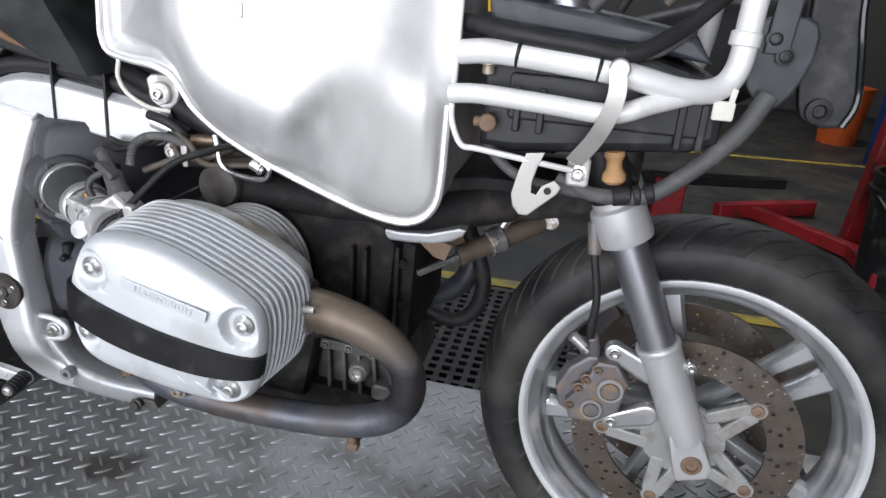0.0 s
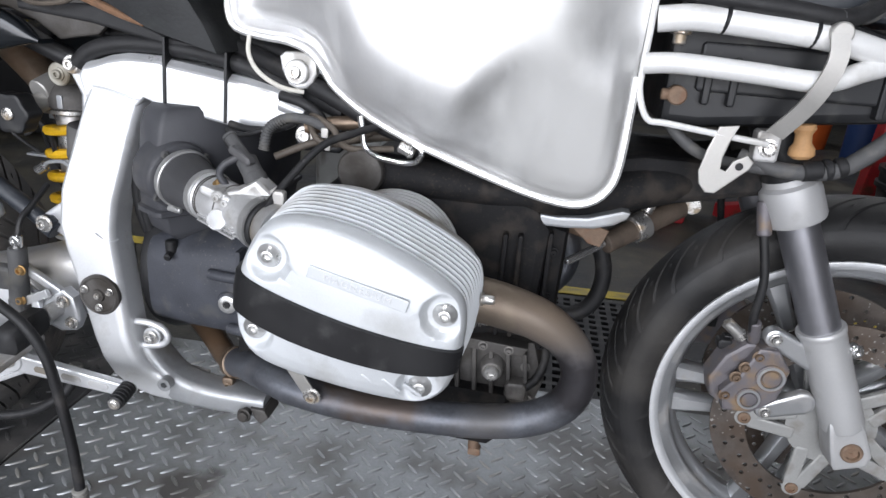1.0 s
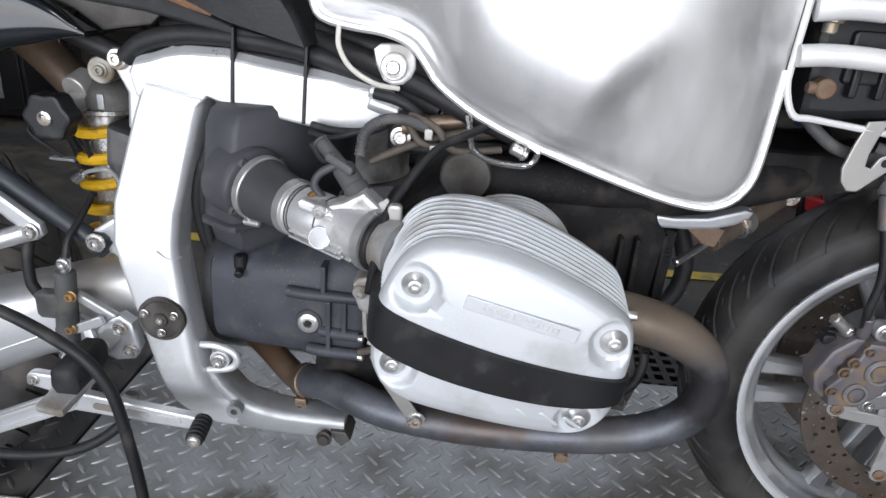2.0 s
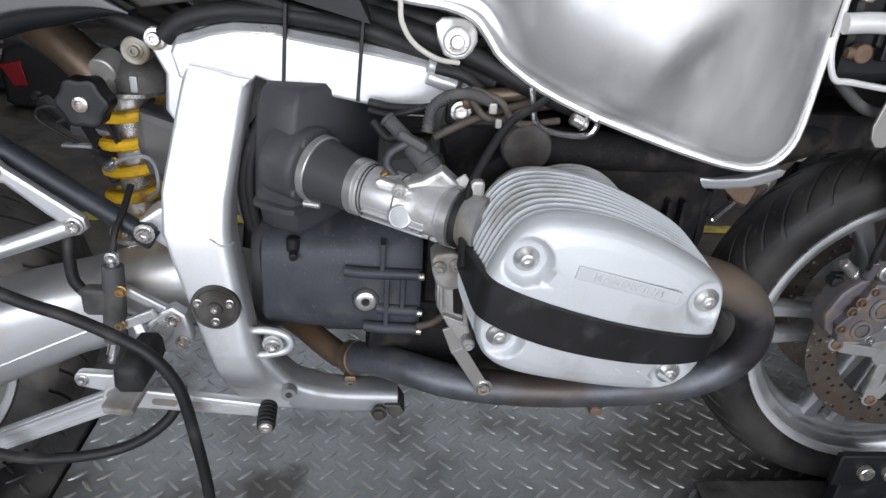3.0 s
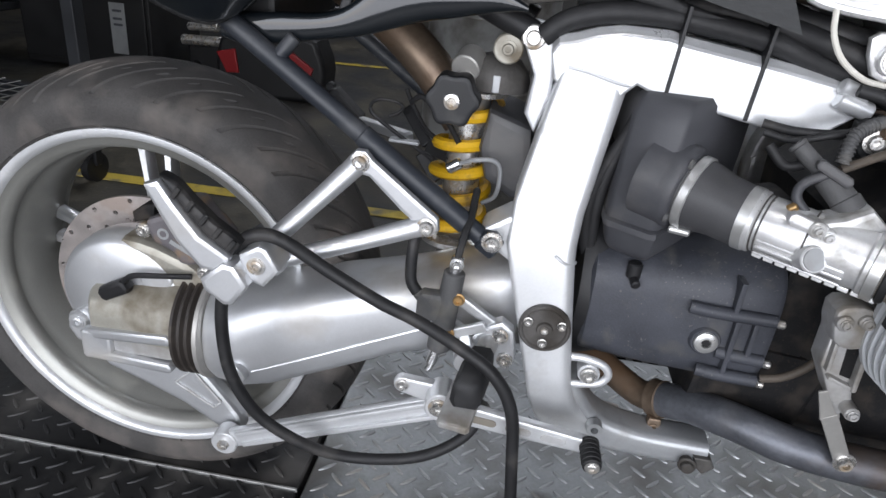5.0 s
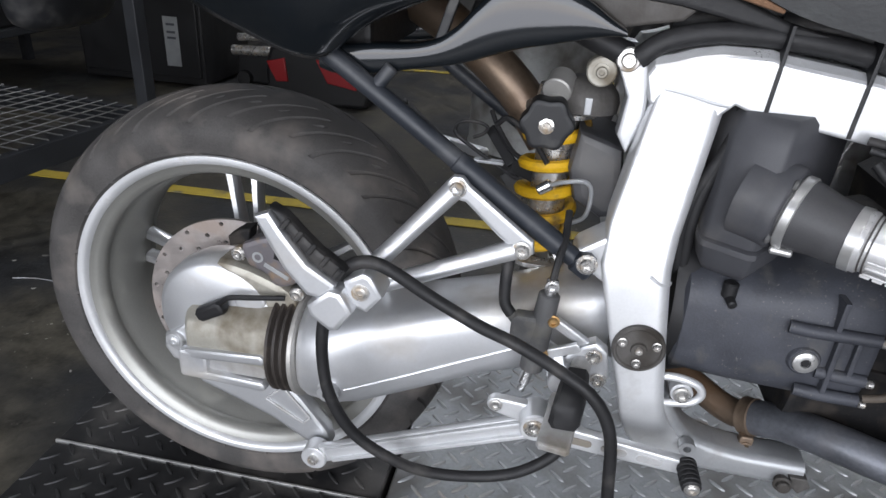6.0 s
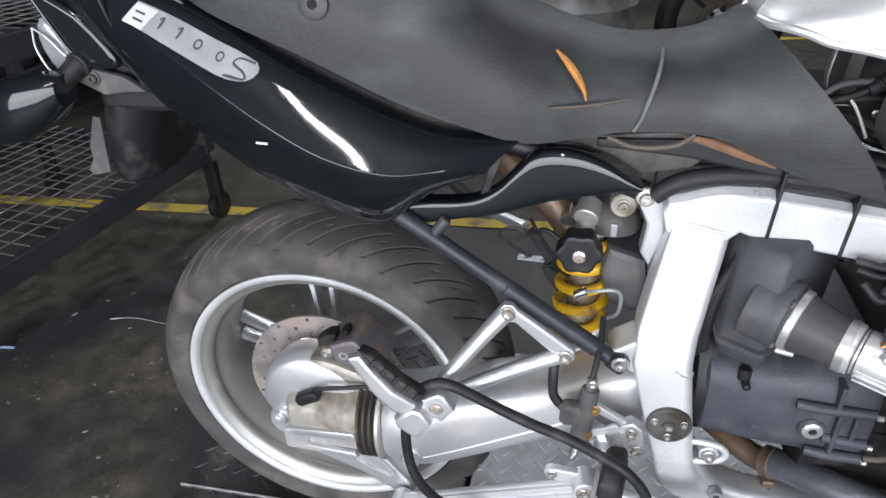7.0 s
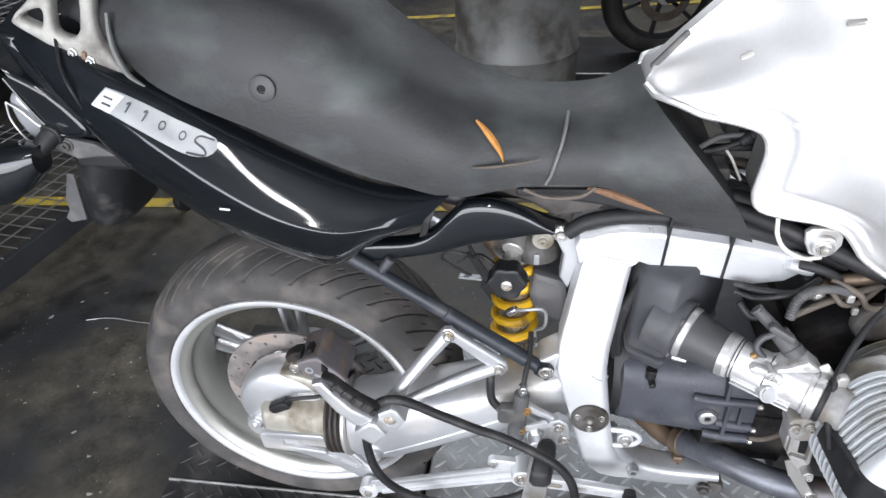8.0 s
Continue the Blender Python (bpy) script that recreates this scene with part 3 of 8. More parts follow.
for k in range(4):
    part("chock_bolt", bolt((1.62 + 0.07 * k, -0.122, 0.035), (0, -1, 0), 0.008, 0.008), M["steel"], lift)

# rubber mat with open cells, behind the lift
MX0, MY0, MC = 0.72, 0.46, 0.038
cells = []
for i in range(20):
    for j in range(19):
        cx, cy = MX0 + i * MC, MY0 + j * MC
        o = [(cx, cy), (cx + MC, cy), (cx + MC, cy + MC), (cx, cy + MC)]
        w = 0.008
        n = [(cx + w, cy + w), (cx + MC - w, cy + w), (cx + MC - w, cy + MC - w), (cx + w, cy + MC - w)]
        z0, z1 = FLOOR + 0.001, FLOOR + 0.016
        cells.append(([(*p, z1) for p in o] + [(*p, z1) for p in n] + [(*p, z0) for p in n] + [(*p, z0) for p in o],
                      [[k, (k + 1) % 4, 4 + (k + 1) % 4, 4 + k] for k in range(4)] + [[4 + k, 4 + (k + 1) % 4, 8 + (k + 1) % 4, 8 + k] for k in range(4)]))
mat_ob = part("rubber_mat", cat(*cells), M["rubber"], smooth=0)
tagged(mat_ob, "black rubber mat with open square cells on the floor", "mat")


# twin-tube lamps under the roof
def tube_lamp(x, y):
    lamp = thing("tube_lamp", (x, y, 3.5), "white twin-tube ceiling lamp, switched on", "lamp", "ceiling lamps")
    for yy in (-0.5, 0.5):
        part("hanger", rod((x, y + yy, 3.25), (x, y + yy, 3.52), 0.006, seg=8), M["roof_white"], lamp)
    part("housing", box((x, y, 3.23), (0.11, 1.3, 0.06), 0.01), M["lamp_grey"], lamp)
    for dx in (-0.032, 0.032):
        part("lamp_tube", rod((x + dx, y - 0.59, 3.175), (x + dx, y + 0.59, 3.175), 0.0085, seg=12), M["tube_glow"], lamp)


tube_lamp(0.36, -1.6)
tube_lamp(0.36, -2.78)
tube_lamp(-0.8, 2.4)
tube_lamp(2.6, 2.4)

# ---- the motorcycle ----
bike = thing("motorcycle", (0.75, 0, 0), "stripped silver and black boxer motorcycle standing on a lift", "motorcycle")
RA, RW = 0.3035, (0.0, 0.0, 0.3045)      # rear tyre radius and axle
FA, FW, STEER = 0.3065, (1.513, 0.0, 0.309), -5.7


def tyre(R, half, seat, pitch_n, slant, deep):
    """A motorcycle tyre about y; its mesh is sheared so that the cut grooves run along it. seat: half width of the rim."""
    prof = [(0.228, -seat + 0.009), (0.2345, -seat + 0.004), (0.238, -seat - 0.0008), (0.247, -half * 0.965), (0.262, -half)]
    top = [(R - 0.031, 0.955), (R - 0.021, 0.85), (R - 0.0125, 0.68), (R - 0.006, 0.46), (R - 0.0015, 0.22), (R, 0.0)]
    fine = curve([(r, -w * half) for r, w in top], 5)
    pts = [np.array(p) for p in prof] + fine
    pts = pts + [np.array((p[0], -p[1])) for p in pts[-2::-1]]
    per = 32
    seg = per * pitch_n
    rings = []
    for i in range(seg):
        ring = []
        for r, w in pts:
            u = abs(w) / half
            a = 2 * math.pi / pitch_n * (i / per + slant * u ** 0.7)
            k = (i + (0 if w < 0 else per // 4)) % per
            if (k in (0, 1) and 0.10 < u < 0.84) or (k in (16, 17) and 0.22 < u < 0.92) or (k in (7, 8, 25) and 0.42 < u < 0.48):
                r -= deep
            ring.append((r * math.cos(a), w, r * math.sin(a)))
        rings.append(ring)
    rings.append(rings[0])
    return loft(rings, False, False)


def rim(half, lip):
    """A cast rim about y, one side dished like the other."""
    o = [(lip, -half), (lip + 0.0005, -half + 0.003), (lip - 0.010, -half + 0.008), (lip - 0.019, -half + 0.02), (lip - 0.03, -half * 0.3)]
    i = [(lip - 0.004, -half - 0.0005), (lip - 0.0085, -half + 0.0015), (lip - 0.0105, -half + 0.006), (lip - 0.020, -half + 0.010), (lip - 0.0262, -half + 0.016), (lip - 0.0290, -half + 0.024), (lip - 0.0268, -half + 0.029), (lip - 0.0268, -half + 0.032), (lip - 0.032, -half + 0.038), (lip - 0.038, -half * 0.1)]
    prof = o + [(r, -h) for r, h in o[::-1]] + [(r, -h) for r, h in i] + i[::-1]
    return lathe(prof, (0, 0, 0), (0, 1, 0), 96, True)


def rim_lip(half, lip):
    """The machined edge of a rim, on both sides."""
    return [lathe([(lip - 0.0125, s * (half - 0.0075)), (lip - 0.0095, s * (half - 0.0005)), (lip - 0.0045, s * (half + 0.0012)), (lip + 0.0004, s * (half + 0.0008)), (lip + 0.0008, s * (half - 0.003)), (lip - 0.004, s * (half - 0.006))], (0, 0, 0), (0, 1, 0), 96, True) for s in (-1, 1)]


def twin_spokes(a, r0, r1, gap0, gap1, w, y0, y1, t):
    """Two bars from hub to rim at angle a (degrees)."""
    out = []
    for s in (-1, 1):
        secs = []
        for k in range(7):
            u = k / 6
            r = r0 + (r1 - r0) * u
            off = s * (gap0 + (gap1 - gap0) * u ** 0.8)
            ww = w * (1.15 - 0.5 * math.sin(math.pi * u) * 0.6 + 0.25 * u ** 4)
            yy, tt = y0 + (y1 - y0) * u, t * (1 - 0.25 * u)
            c, sn = math.cos(radians(a)), math.sin(radians(a))
            ring = []
            for p, q in ((-1, -0.6), (-0.6, -1), (0.6, -1), (1, -0.6), (1, 0.6), (0.6, 1), (-0.6, 1), (-1, 0.6)):
                tx = off + p * ww / 2
                ring.append((r * c - tx * sn, yy + q * tt / 2, r * sn + tx * c))
            secs.append(ring)
        out.append(loft(secs))
    return cat(*out)


# rear wheel
rear = pose(*RW)
rw = part("rear_wheel", xf(lathe([(0.05, -0.05), (0.062, -0.04), (0.062, 0.03), (0.05, 0.06), (0.02, 0.064)], (0, 0, 0), (0, 1, 0), 32), rear), M["silver"], bike, "silver cast hub")
part("rim", xf(rim(0.0815, 0.2335), rear), M["rim"], rw, "silver cast rim with bright lip", 50)
for lipg in rim_lip(0.0815, 0.2335):
    part("rim_lip", xf(lipg, rear), M["frame"], rw, "bright machined rim edge", 50)
part("tyre", xf(tyre(RA, 0.087, 0.0815, 22, 1.5, 0.0058), rear), M["tyre_dusty"], rw, "dusty black worn tyre", 35)
for a in (98, 170, 242, 314, 26):
    part("spoke", xf(twin_spokes(a, 0.05, 0.197, 0.009, 0.02, 0.013, 0.01, 0.035, 0.03), rear), M["silver"], rw)
part("brake_disc", xf(shift(pierced_disc(0.098, 0.1385, 0.005, 60, 3, {(i, j) for i in range(60) for j in range(3) if (i + 2 * j) % 4 == 0}, 0.0033), 0, -0.052, 0), rear), M["disc_rear"], rw, "drilled steel brake disc", 30)

# front wheel, turned slightly to its right
front = pose(FW[0], FW[1], FW[2], 0, 0, STEER)
fw = part("front_wheel", xf(lathe([(0.02, -0.06), (0.03, -0.058), (0.034, -0.03), (0.045, -0.015), (0.045, 0.015), (0.034, 0.03), (0.03, 0.058), (0.02, 0.06)], (0, 0, 0), (0, 1, 0), 32), front), M["silver"], bike, "silver cast hub")
part("rim", xf(rim(0.053, 0.2335), front), M["silver"], fw, "silver cast rim with bright lip", 50)
for lipg in rim_lip(0.053, 0.2335):
    part("rim_lip", xf(lipg, front), M["frame"], fw, "bright machined rim edge", 50)
part("tyre", xf(tyre(FA, 0.061, 0.053, 24, 1.3, 0.0028), front), M["tyre"], fw, "dusty black worn tyre", 35)
for k in range(5):
    part("spoke", xf(twin_spokes(40 + 72 * k, 0.035, 0.198, 0.014, 0.026, 0.023, -0.004, 0.0, 0.036), front), M["silver"], fw)
for s in (-1, 1):
    part("brake_disc", xf(shift(pierced_disc(0.107, 0.1525, 0.005, 96, 4, {(i, j) for i in range(96) for j in range(4) if (i + 3 * j) % 6 == 0 or (j == 1 and i % 6 == 5)}, 0.0033), 0, s * 0.062, 0), front), M["disc"], fw, "drilled rust-brown brake disc", 30)
    # carrier with five forked arms
    part("disc_carrier", xf(lathe([(0.03, -0.006), (0.056, -0.004), (0.056, 0.004), (0.03, 0.006)], (0, s * 0.06, 0), (0, 1, 0), 40), front), M["carrier"], fw)
    for k in range(5):
        a = radians(41 + 72 * k)
        polar = lambda r, t: (r * math.cos(t), s * 0.061, r * math.sin(t))
        legs = [bar(polar(0.046, a + q * 0.36), polar(0.104, a + q * 0.05), 0.019, 0.010, 0.003, (0, 1, 0)) for q in (-1, 1)]
        tip = rod((0.109 * math.cos(a), s * 0.061 - 0.004, 0.109 * math.sin(a)), (0.109 * math.cos(a), s * 0.061 + 0.004, 0.109 * math.sin(a)), 0.0135, 0.0135, 18)
        part("carrier_arm", xf(cat(tip, *legs), front), M["carrier"], fw)
    for k in range(5):
        a = radians(41 + 72 * k)
        part("rivet", xf(lathe([(0.0085, 0), (0.0085, 0.003), (0.006, 0.0045), (0.004, 0.0045), (0.0038, 0.002)], (0.109 * math.cos(a), s * 0.0645, 0.109 * math.sin(a)), (0, s, 0), 14), front), M["rusty"], fw, "rusted rivet")

# ---- fork, brakes and front frame ----
def leg_at(z, y=-0.092):
    """A point on the fork leg's line at height z."""
    return (1.505 - (z - 0.318) * 0.4615, y, z)


for s in (-1, 1):
    y = 0.092 * s
    P0 = lambda z: leg_at(z, y)
    fl = part("fork_leg", cat(rod(P0(0.320), P0(0.452), 0.0262, 0.0275, 28), lathe([(0.0285, 0), (0.029, 0.002), (0.029, 0.006), (0.0275, 0.008)], P0(0.446), Vector(P0(0.5)) - Vector(P0(0.4)), 28)), M["fork_paint"], bike, "silver fork slider")
    part("axle_clamp", plate([(1.478, 0.330), (1.512, 0.344), (1.524, 0.326), (1.5415, 0.290), (1.539, 0.274), (1.502, 0.261), (1.496, 0.268), (1.488, 0.292)], y - 0.021, y + 0.021, 0.005), M["fork_paint"], fl)
    part("axle_bolt", lathe([(0.0135, 0), (0.0135, 0.003), (0.0115, 0.005), (0.0085, 0.005), (0.008, 0.001), (0.001, 0.0)], (1.514, y + s * 0.021, 0.293), (0, s, 0), 20), M["rusty"], fl, "rusted axle bolt")
    part("stanchion", rod(P0(0.43), P0(0.60), 0.0235, 0.0235, 28), M["darksteel"], fl, "dark chromed stanchion")
    part("collar", lathe([(0.024, 0), (0.033, 0.001), (0.0345, 0.006), (0.0345, 0.036), (0.033, 0.046), (0.028, 0.05), (0.027, 0.062), (0.02, 0.063)], P0(0.585), Vector(P0(0.7)) - Vector(P0(0.5)), 32), M["fork_paint"], fl, "silver fork collar")
    part("gaiter", rod(P0(0.636), P0(0.80), 0.028, 0.027, 24), M["rubber"], fl)
    # brake caliper and its brackets
    cal = part("brake_caliper", cat(
        plate([(1.362, 0.380), (1.344, 0.356), (1.352, 0.328), (1.386, 0.328), (1.414, 0.350), (1.421, 0.395), (1.402, 0.421), (1.378, 0.421)], y - 0.020 if s < 0 else y - 0.016, y + 0.016 if s < 0 else y + 0.020, 0.004),
        plate([(1.354, 0.328), (1.336, 0.340), (1.329, 0.366), (1.343, 0.40), (1.366, 0.421), (1.382, 0.421), (1.360, 0.378)], y - 0.008, y + 0.028, 0.005)), M["caliper"], bike, "grey four-piston brake caliper")
    for cx, cz, r in ((1.399, 0.383, 0.0185), (1.379, 0.350, 0.0155)):
        part("piston_cap", lathe([(r, 0), (r, 0.0035), (r * 0.86, 0.004), (r * 0.82, 0.002), (r * 0.6, 0.002), (r * 0.55, 0.0045), (0.001, 0.005)], (cx, y + s * 0.019, cz), (0, s, 0), 24), M["caliper"], cal, "round piston cap")
    for cx, cz, r in ((1.399, 0.383, 0.0185), (1.379, 0.350, 0.0155)):
        part("cap_ring", lathe([(r * 0.92, 0.0038), (r * 0.9, 0.0052), (r * 0.72, 0.0052), (r * 0.7, 0.0038)], (cx, y + s * 0.019, cz), (0, s, 0), 24, True), M["silver"], cal)
    for cx, cz in ((1.367, 0.392), (1.359, 0.377), (1.351, 0.350), (1.380, 0.409)):
        part("caliper_bolt", bolt((cx, y + s * 0.017, cz), (0, s, 0), 0.0055, 0.006), M["bronze"], cal)
    part("brake_pad", cat(box((1.36, y * 0.72, 0.39), (0.03, 0.012, 0.05), 0.002), box((1.346, y * 0.8, 0.406), (0.018, 0.018, 0.014), 0.003)), M["dark"], cal)
    part("bleed_nut", cat(rod((1.340, y * 0.92, 0.440), (1.365, y * 0.92, 0.420), 0.0078, 0.0078, 10), rod((1.358, y * 0.92, 0.4255), (1.361, y * 0.92, 0.4235), 0.0092, 0.0092, 14)), M["steel"], cal)
    part("caliper_bracket", cat(round_bar((1.397, 0.432), (1.446, 0.408), 0.0125, 0.014, y - 0.009, y + 0.009, 0.004), round_bar((1.408, 0.327), (1.452, 0.345), 0.0115, 0.016, y - 0.008, y + 0.008, 0.004)), M["silver"], cal)
    part("bracket_bolt", bolt((1.397, y + s * 0.010, 0.432), (0, s, 0), 0.006, 0.006, 1.3), M["steel"], cal)
    part("bracket_bolt", bolt((1.408, y + s * 0.009, 0.327), (0, s, 0), 0.006, 0.006, 1.3), M["steel"], cal)
    for zc in (0.43, 0.372):
        part("fender_lug", cat(rod((1.487, y, zc), (1.487, y + s * 0.012, zc), 0.009), bolt((1.487, y + s * 0.012, zc), (0, s, 0), 0.005, 0.005)), M["polished"], fl)
    part("brake_hose", tube([(1.345, y * 1.05, 0.60), (1.352, y * 1.15, 0.56), (1.362, y * 1.2, 0.51), (1.362, y * 1.18, 0.46), (1.372, y * 1.05, 0.425)], 0.0052, 10, 6), M["rubber"], cal)
    part("hose_fitting", rod((1.366, y * 1.17, 0.455), (1.373, y * 1.05, 0.424), 0.0072), M["caliper"], cal)
    part("hose_fitting", rod((1.345, y * 1.05, 0.605), (1.351, y * 1.14, 0.565), 0.0085), M["caliper"], cal)
    fl.location.z += 0.013
    cal.location.x, cal.location.z = cal.location.x - 0.005, cal.location.z + 0.013

# lower fork bridge, telelever arm and its joint
part("fork_bridge", cat(box((1.35, 0, 0.665), (0.06, 0.2, 0.05), 0.012), rod((1.36, -0.02, 0.62), (1.36, -0.02, 0.70), 0.03)), M["engine_dirty"], bike)
part("ball_joint_boot", lathe([(0.009, 0), (0.0135, 0.004), (0.013, 0.011), (0.009, 0.017), (0.0085, 0.026), (0.012, 0.032), (0.011, 0.037), (0.004, 0.039)], (1.352, -0.135, 0.678), (-0.12, 0, 1), 20), M["tan"], bike, "tan rubber boot")
arm = part("telelever_arm", cat(tube([(0.865, -0.115, 0.606), (0.96, -0.112, 0.602), (1.06, -0.108, 0.596), (1.12, -0.10, 0.598), (1.22, -0.075, 0.618), (1.34, -0.03, 0.645)], [0.027, 0.026, 0.024, 0.025, 0.027, 0.025], 20, 6, True, 0.95),
    tube([(0.865, 0.115, 0.606), (1.06, 0.108, 0.596), (1.12, 0.10, 0.598), (1.34, 0.03, 0.645)], [0.027, 0.024, 0.025, 0.025], 16, 6, True, 0.95),
    plate([(1.08, 0.60), (1.16, 0.58), (1.36, 0.625), (1.36, 0.655), (1.2, 0.655), (1.1, 0.64)], -0.09, 0.09, 0.01)), M["crankcase"], bike, "dusty black telelever arm")
part("pivot_cap", lathe([(0.0255, 0), (0.0285, 0.003), (0.0285, 0.012), (0.026, 0.015), (0.015, 0.0165), (0.001, 0.017)], (0.865, -0.135, 0.612), (0, -1, 0), 32), M["engine_dirty"], arm)
br = part("arm_bracket", plate([(1.083, 0.579), (1.081, 0.571), (1.087, 0.565), (1.114, 0.565), (1.147, 0.568), (1.170, 0.575), (1.184, 0.584), (1.187, 0.592), (1.178, 0.594), (1.160, 0.588), (1.139, 0.581), (1.102, 0.578)], -0.126, -0.10, 0.003), M["arm_grey"], bike, "dull silver cast bracket")
part("bracket_stay", cat(tube([(1.098, -0.104, 0.565), (1.093, -0.10, 0.52), (1.090, -0.098, 0.487), (1.088, -0.095, 0.46)], 0.005, 8, 5, True, 0.6), plate([(1.118, 0.566), (1.150, 0.568), (1.168, 0.562), (1.160, 0.540), (1.145, 0.543)], -0.108, -0.102, 0.0015)), M["rusty"], br, "rusty stay and tab under the bracket")
# steering damper
dm = part("steering_damper", rod((1.17, -0.065, 0.532), (1.272, 0.01, 0.572), 0.0145, 0.0145, 20), M["damper"], bike, "brown rusted damper body")
part("damper_rod", rod((1.122, -0.10, 0.513), (1.17, -0.065, 0.532), 0.005), M["polished"], dm)
part("damper_clamp", cat(rod((1.205, -0.04, 0.546), (1.222, -0.027, 0.553), 0.019), rod((1.22, -0.03, 0.57), (1.235, -0.02, 0.60), 0.008)), M["steel"], dm)
part("damper_eye", rod((1.285, 0.0, 0.577), (1.285, 0.04, 0.577), 0.012), M["steel"], dm)

# oil cooler / air box ahead of the tank
bx = part("front_box", cat(plate([(1.195, 0.705), (1.235, 0.700), (1.425, 0.722), (1.452, 0.735), (1.452, 0.765), (1.44, 0.80), (1.36, 0.822), (1.195, 0.838)], -0.145, 0.145, 0.012)), M["plastic"], bike, "black battery box")
part("box_panel", box((1.33, -0.147, 0.765), (0.21, 0.01, 0.05), 0.004), M["plastic"], bx)
for xx in (1.236, 1.262, 1.408, 1.43):
    part("box_rib", box((xx, -0.15, 0.752), (0.008, 0.014, 0.05), 0.002), M["plastic"], bx)
part("box_lid", plate([(1.195, 0.838), (1.36, 0.822), (1.43, 0.815), (1.41, 0.842), (1.30, 0.858), (1.19, 0.868)], -0.14, 0.14, 0.008), M["strut"], bx, "dark grey box lid")
part("box_screw", cat(rod((1.206, -0.15, 0.735), (1.206, -0.165, 0.735), 0.010), rod((1.19, -0.158, 0.735), (1.206, -0.158, 0.735), 0.006)), M["rusty"], bx)
part("terminal", cat(rod((1.2, -0.15, 0.785), (1.2, -0.15, 0.81), 0.007), rod((1.2, -0.15, 0.795), (1.2, -0.15, 0.80), 0.011)), M["steel"], bx)
# tubular front frame
ff = part("front_frame", tube([(1.172, -0.172, 0.808), (1.21, -0.178, 0.812), (1.28, -0.18, 0.808), (1.34, -0.18, 0.802), (1.40, -0.165, 0.790), (1.437, -0.145, 0.792), (1.455, -0.135, 0.815), (1.458, -0.13, 0.87), (1.462, -0.125, 0.95), (1.47, -0.12, 1.05)], 0.0128, 16, 8), M["matt_silver"], bike, "silver tubular front frame")
part("lower_tube", tube([(1.165, -0.178, 0.765), (1.20, -0.182, 0.768), (1.27, -0.184, 0.765), (1.335, -0.183, 0.762), (1.375, -0.175, 0.775), (1.415, -0.158, 0.787)], 0.0105, 14, 6), M["matt_silver"], ff)
part("front_frame_far_side", mirror_y(tube([(1.172, -0.172, 0.808), (1.28, -0.18, 0.808), (1.34, -0.18, 0.802), (1.437, -0.145, 0.792), (1.455, -0.135, 0.815), (1.462, -0.125, 0.95), (1.47, -0.12, 1.05)], 0.0128, 12, 6)), M["matt_silver"], ff)
part("frame_sleeve", rod((1.456, -0.132, 0.835), (1.457, -0.131, 0.85), 0.0155), M["matt_silver"], ff)
for a, b in (((1.232, -0.179, 0.8125), (1.236, -0.179, 0.812)), ((1.315, -0.1805, 0.806), (1.319, -0.1805, 0.8055))):
    part("cable_tie", rod(a, b, 0.0145), M["plastic"], ff)
STRAP = curve([(1.334, -0.1985, 0.808), (1.337, -0.201, 0.785), (1.332, -0.199, 0.76), (1.322, -0.192, 0.735), (1.305, -0.178, 0.706)], 4)
part("strap", loft([[(p[0] + a * 0.0088, p[1] + b * 0.0017, p[2] - a * 0.0088 * k / 40) for a, b in ((-1, -1), (1, -1), (1, 1), (-1, 1))] for k, p in enumerate(STRAP)]), M["strap"], ff, "bent flat aluminium strap")
part("strap_end", rod((1.336, -0.188, 0.808), (1.336, -0.200, 0.808), 0.0105), M["strap"], ff)
part("wire_bracket", tube([(1.168, -0.168, 0.862), (1.167, -0.168, 0.80), (1.166, -0.168, 0.76), (1.167, -0.168, 0.735), (1.179, -0.168, 0.709), (1.20, -0.168, 0.706), (1.26, -0.166, 0.699), (1.305, -0.165, 0.694)], 0.0035, 8, 4), M["matt_silver"], ff)
part("hook_bracket", plate([(1.253, 0.708), (1.273, 0.711), (1.267, 0.693), (1.263, 0.676), (1.263, 0.664), (1.269, 0.662), (1.274, 0.673), (1.287, 0.681), (1.295, 0.674), (1.292, 0.666), (1.262, 0.637), (1.252, 0.637), (1.244, 0.646), (1.241, 0.660), (1.246, 0.685)], -0.1695, -0.1660, 0.0012), M["strap"], ff, "bent aluminium hook plate")
part("hook_hole", rod((1.281, -0.1692, 0.6685), (1.281, -0.1702, 0.6685), 0.0042, 0.0042, 14, 0.0002), M["dark"], ff)
part("clamp_block", cat(box((1.311, -0.14, 0.689), (0.026, 0.02, 0.034), 0.003)), M["cast"], ff)
part("clamp_bolt", bolt((1.311, -0.151, 0.688), (0, -1, 0), 0.0065, 0.006), M["steel"], ff)
part("side_clip", cat(box((1.447, -0.15, 0.772), (0.022, 0.006, 0.02), 0.002), bar((1.455, -0.15, 0.795), (1.452, -0.15, 0.77), 0.006, 0.003, 0.001)), M["whiteplug"], ff)
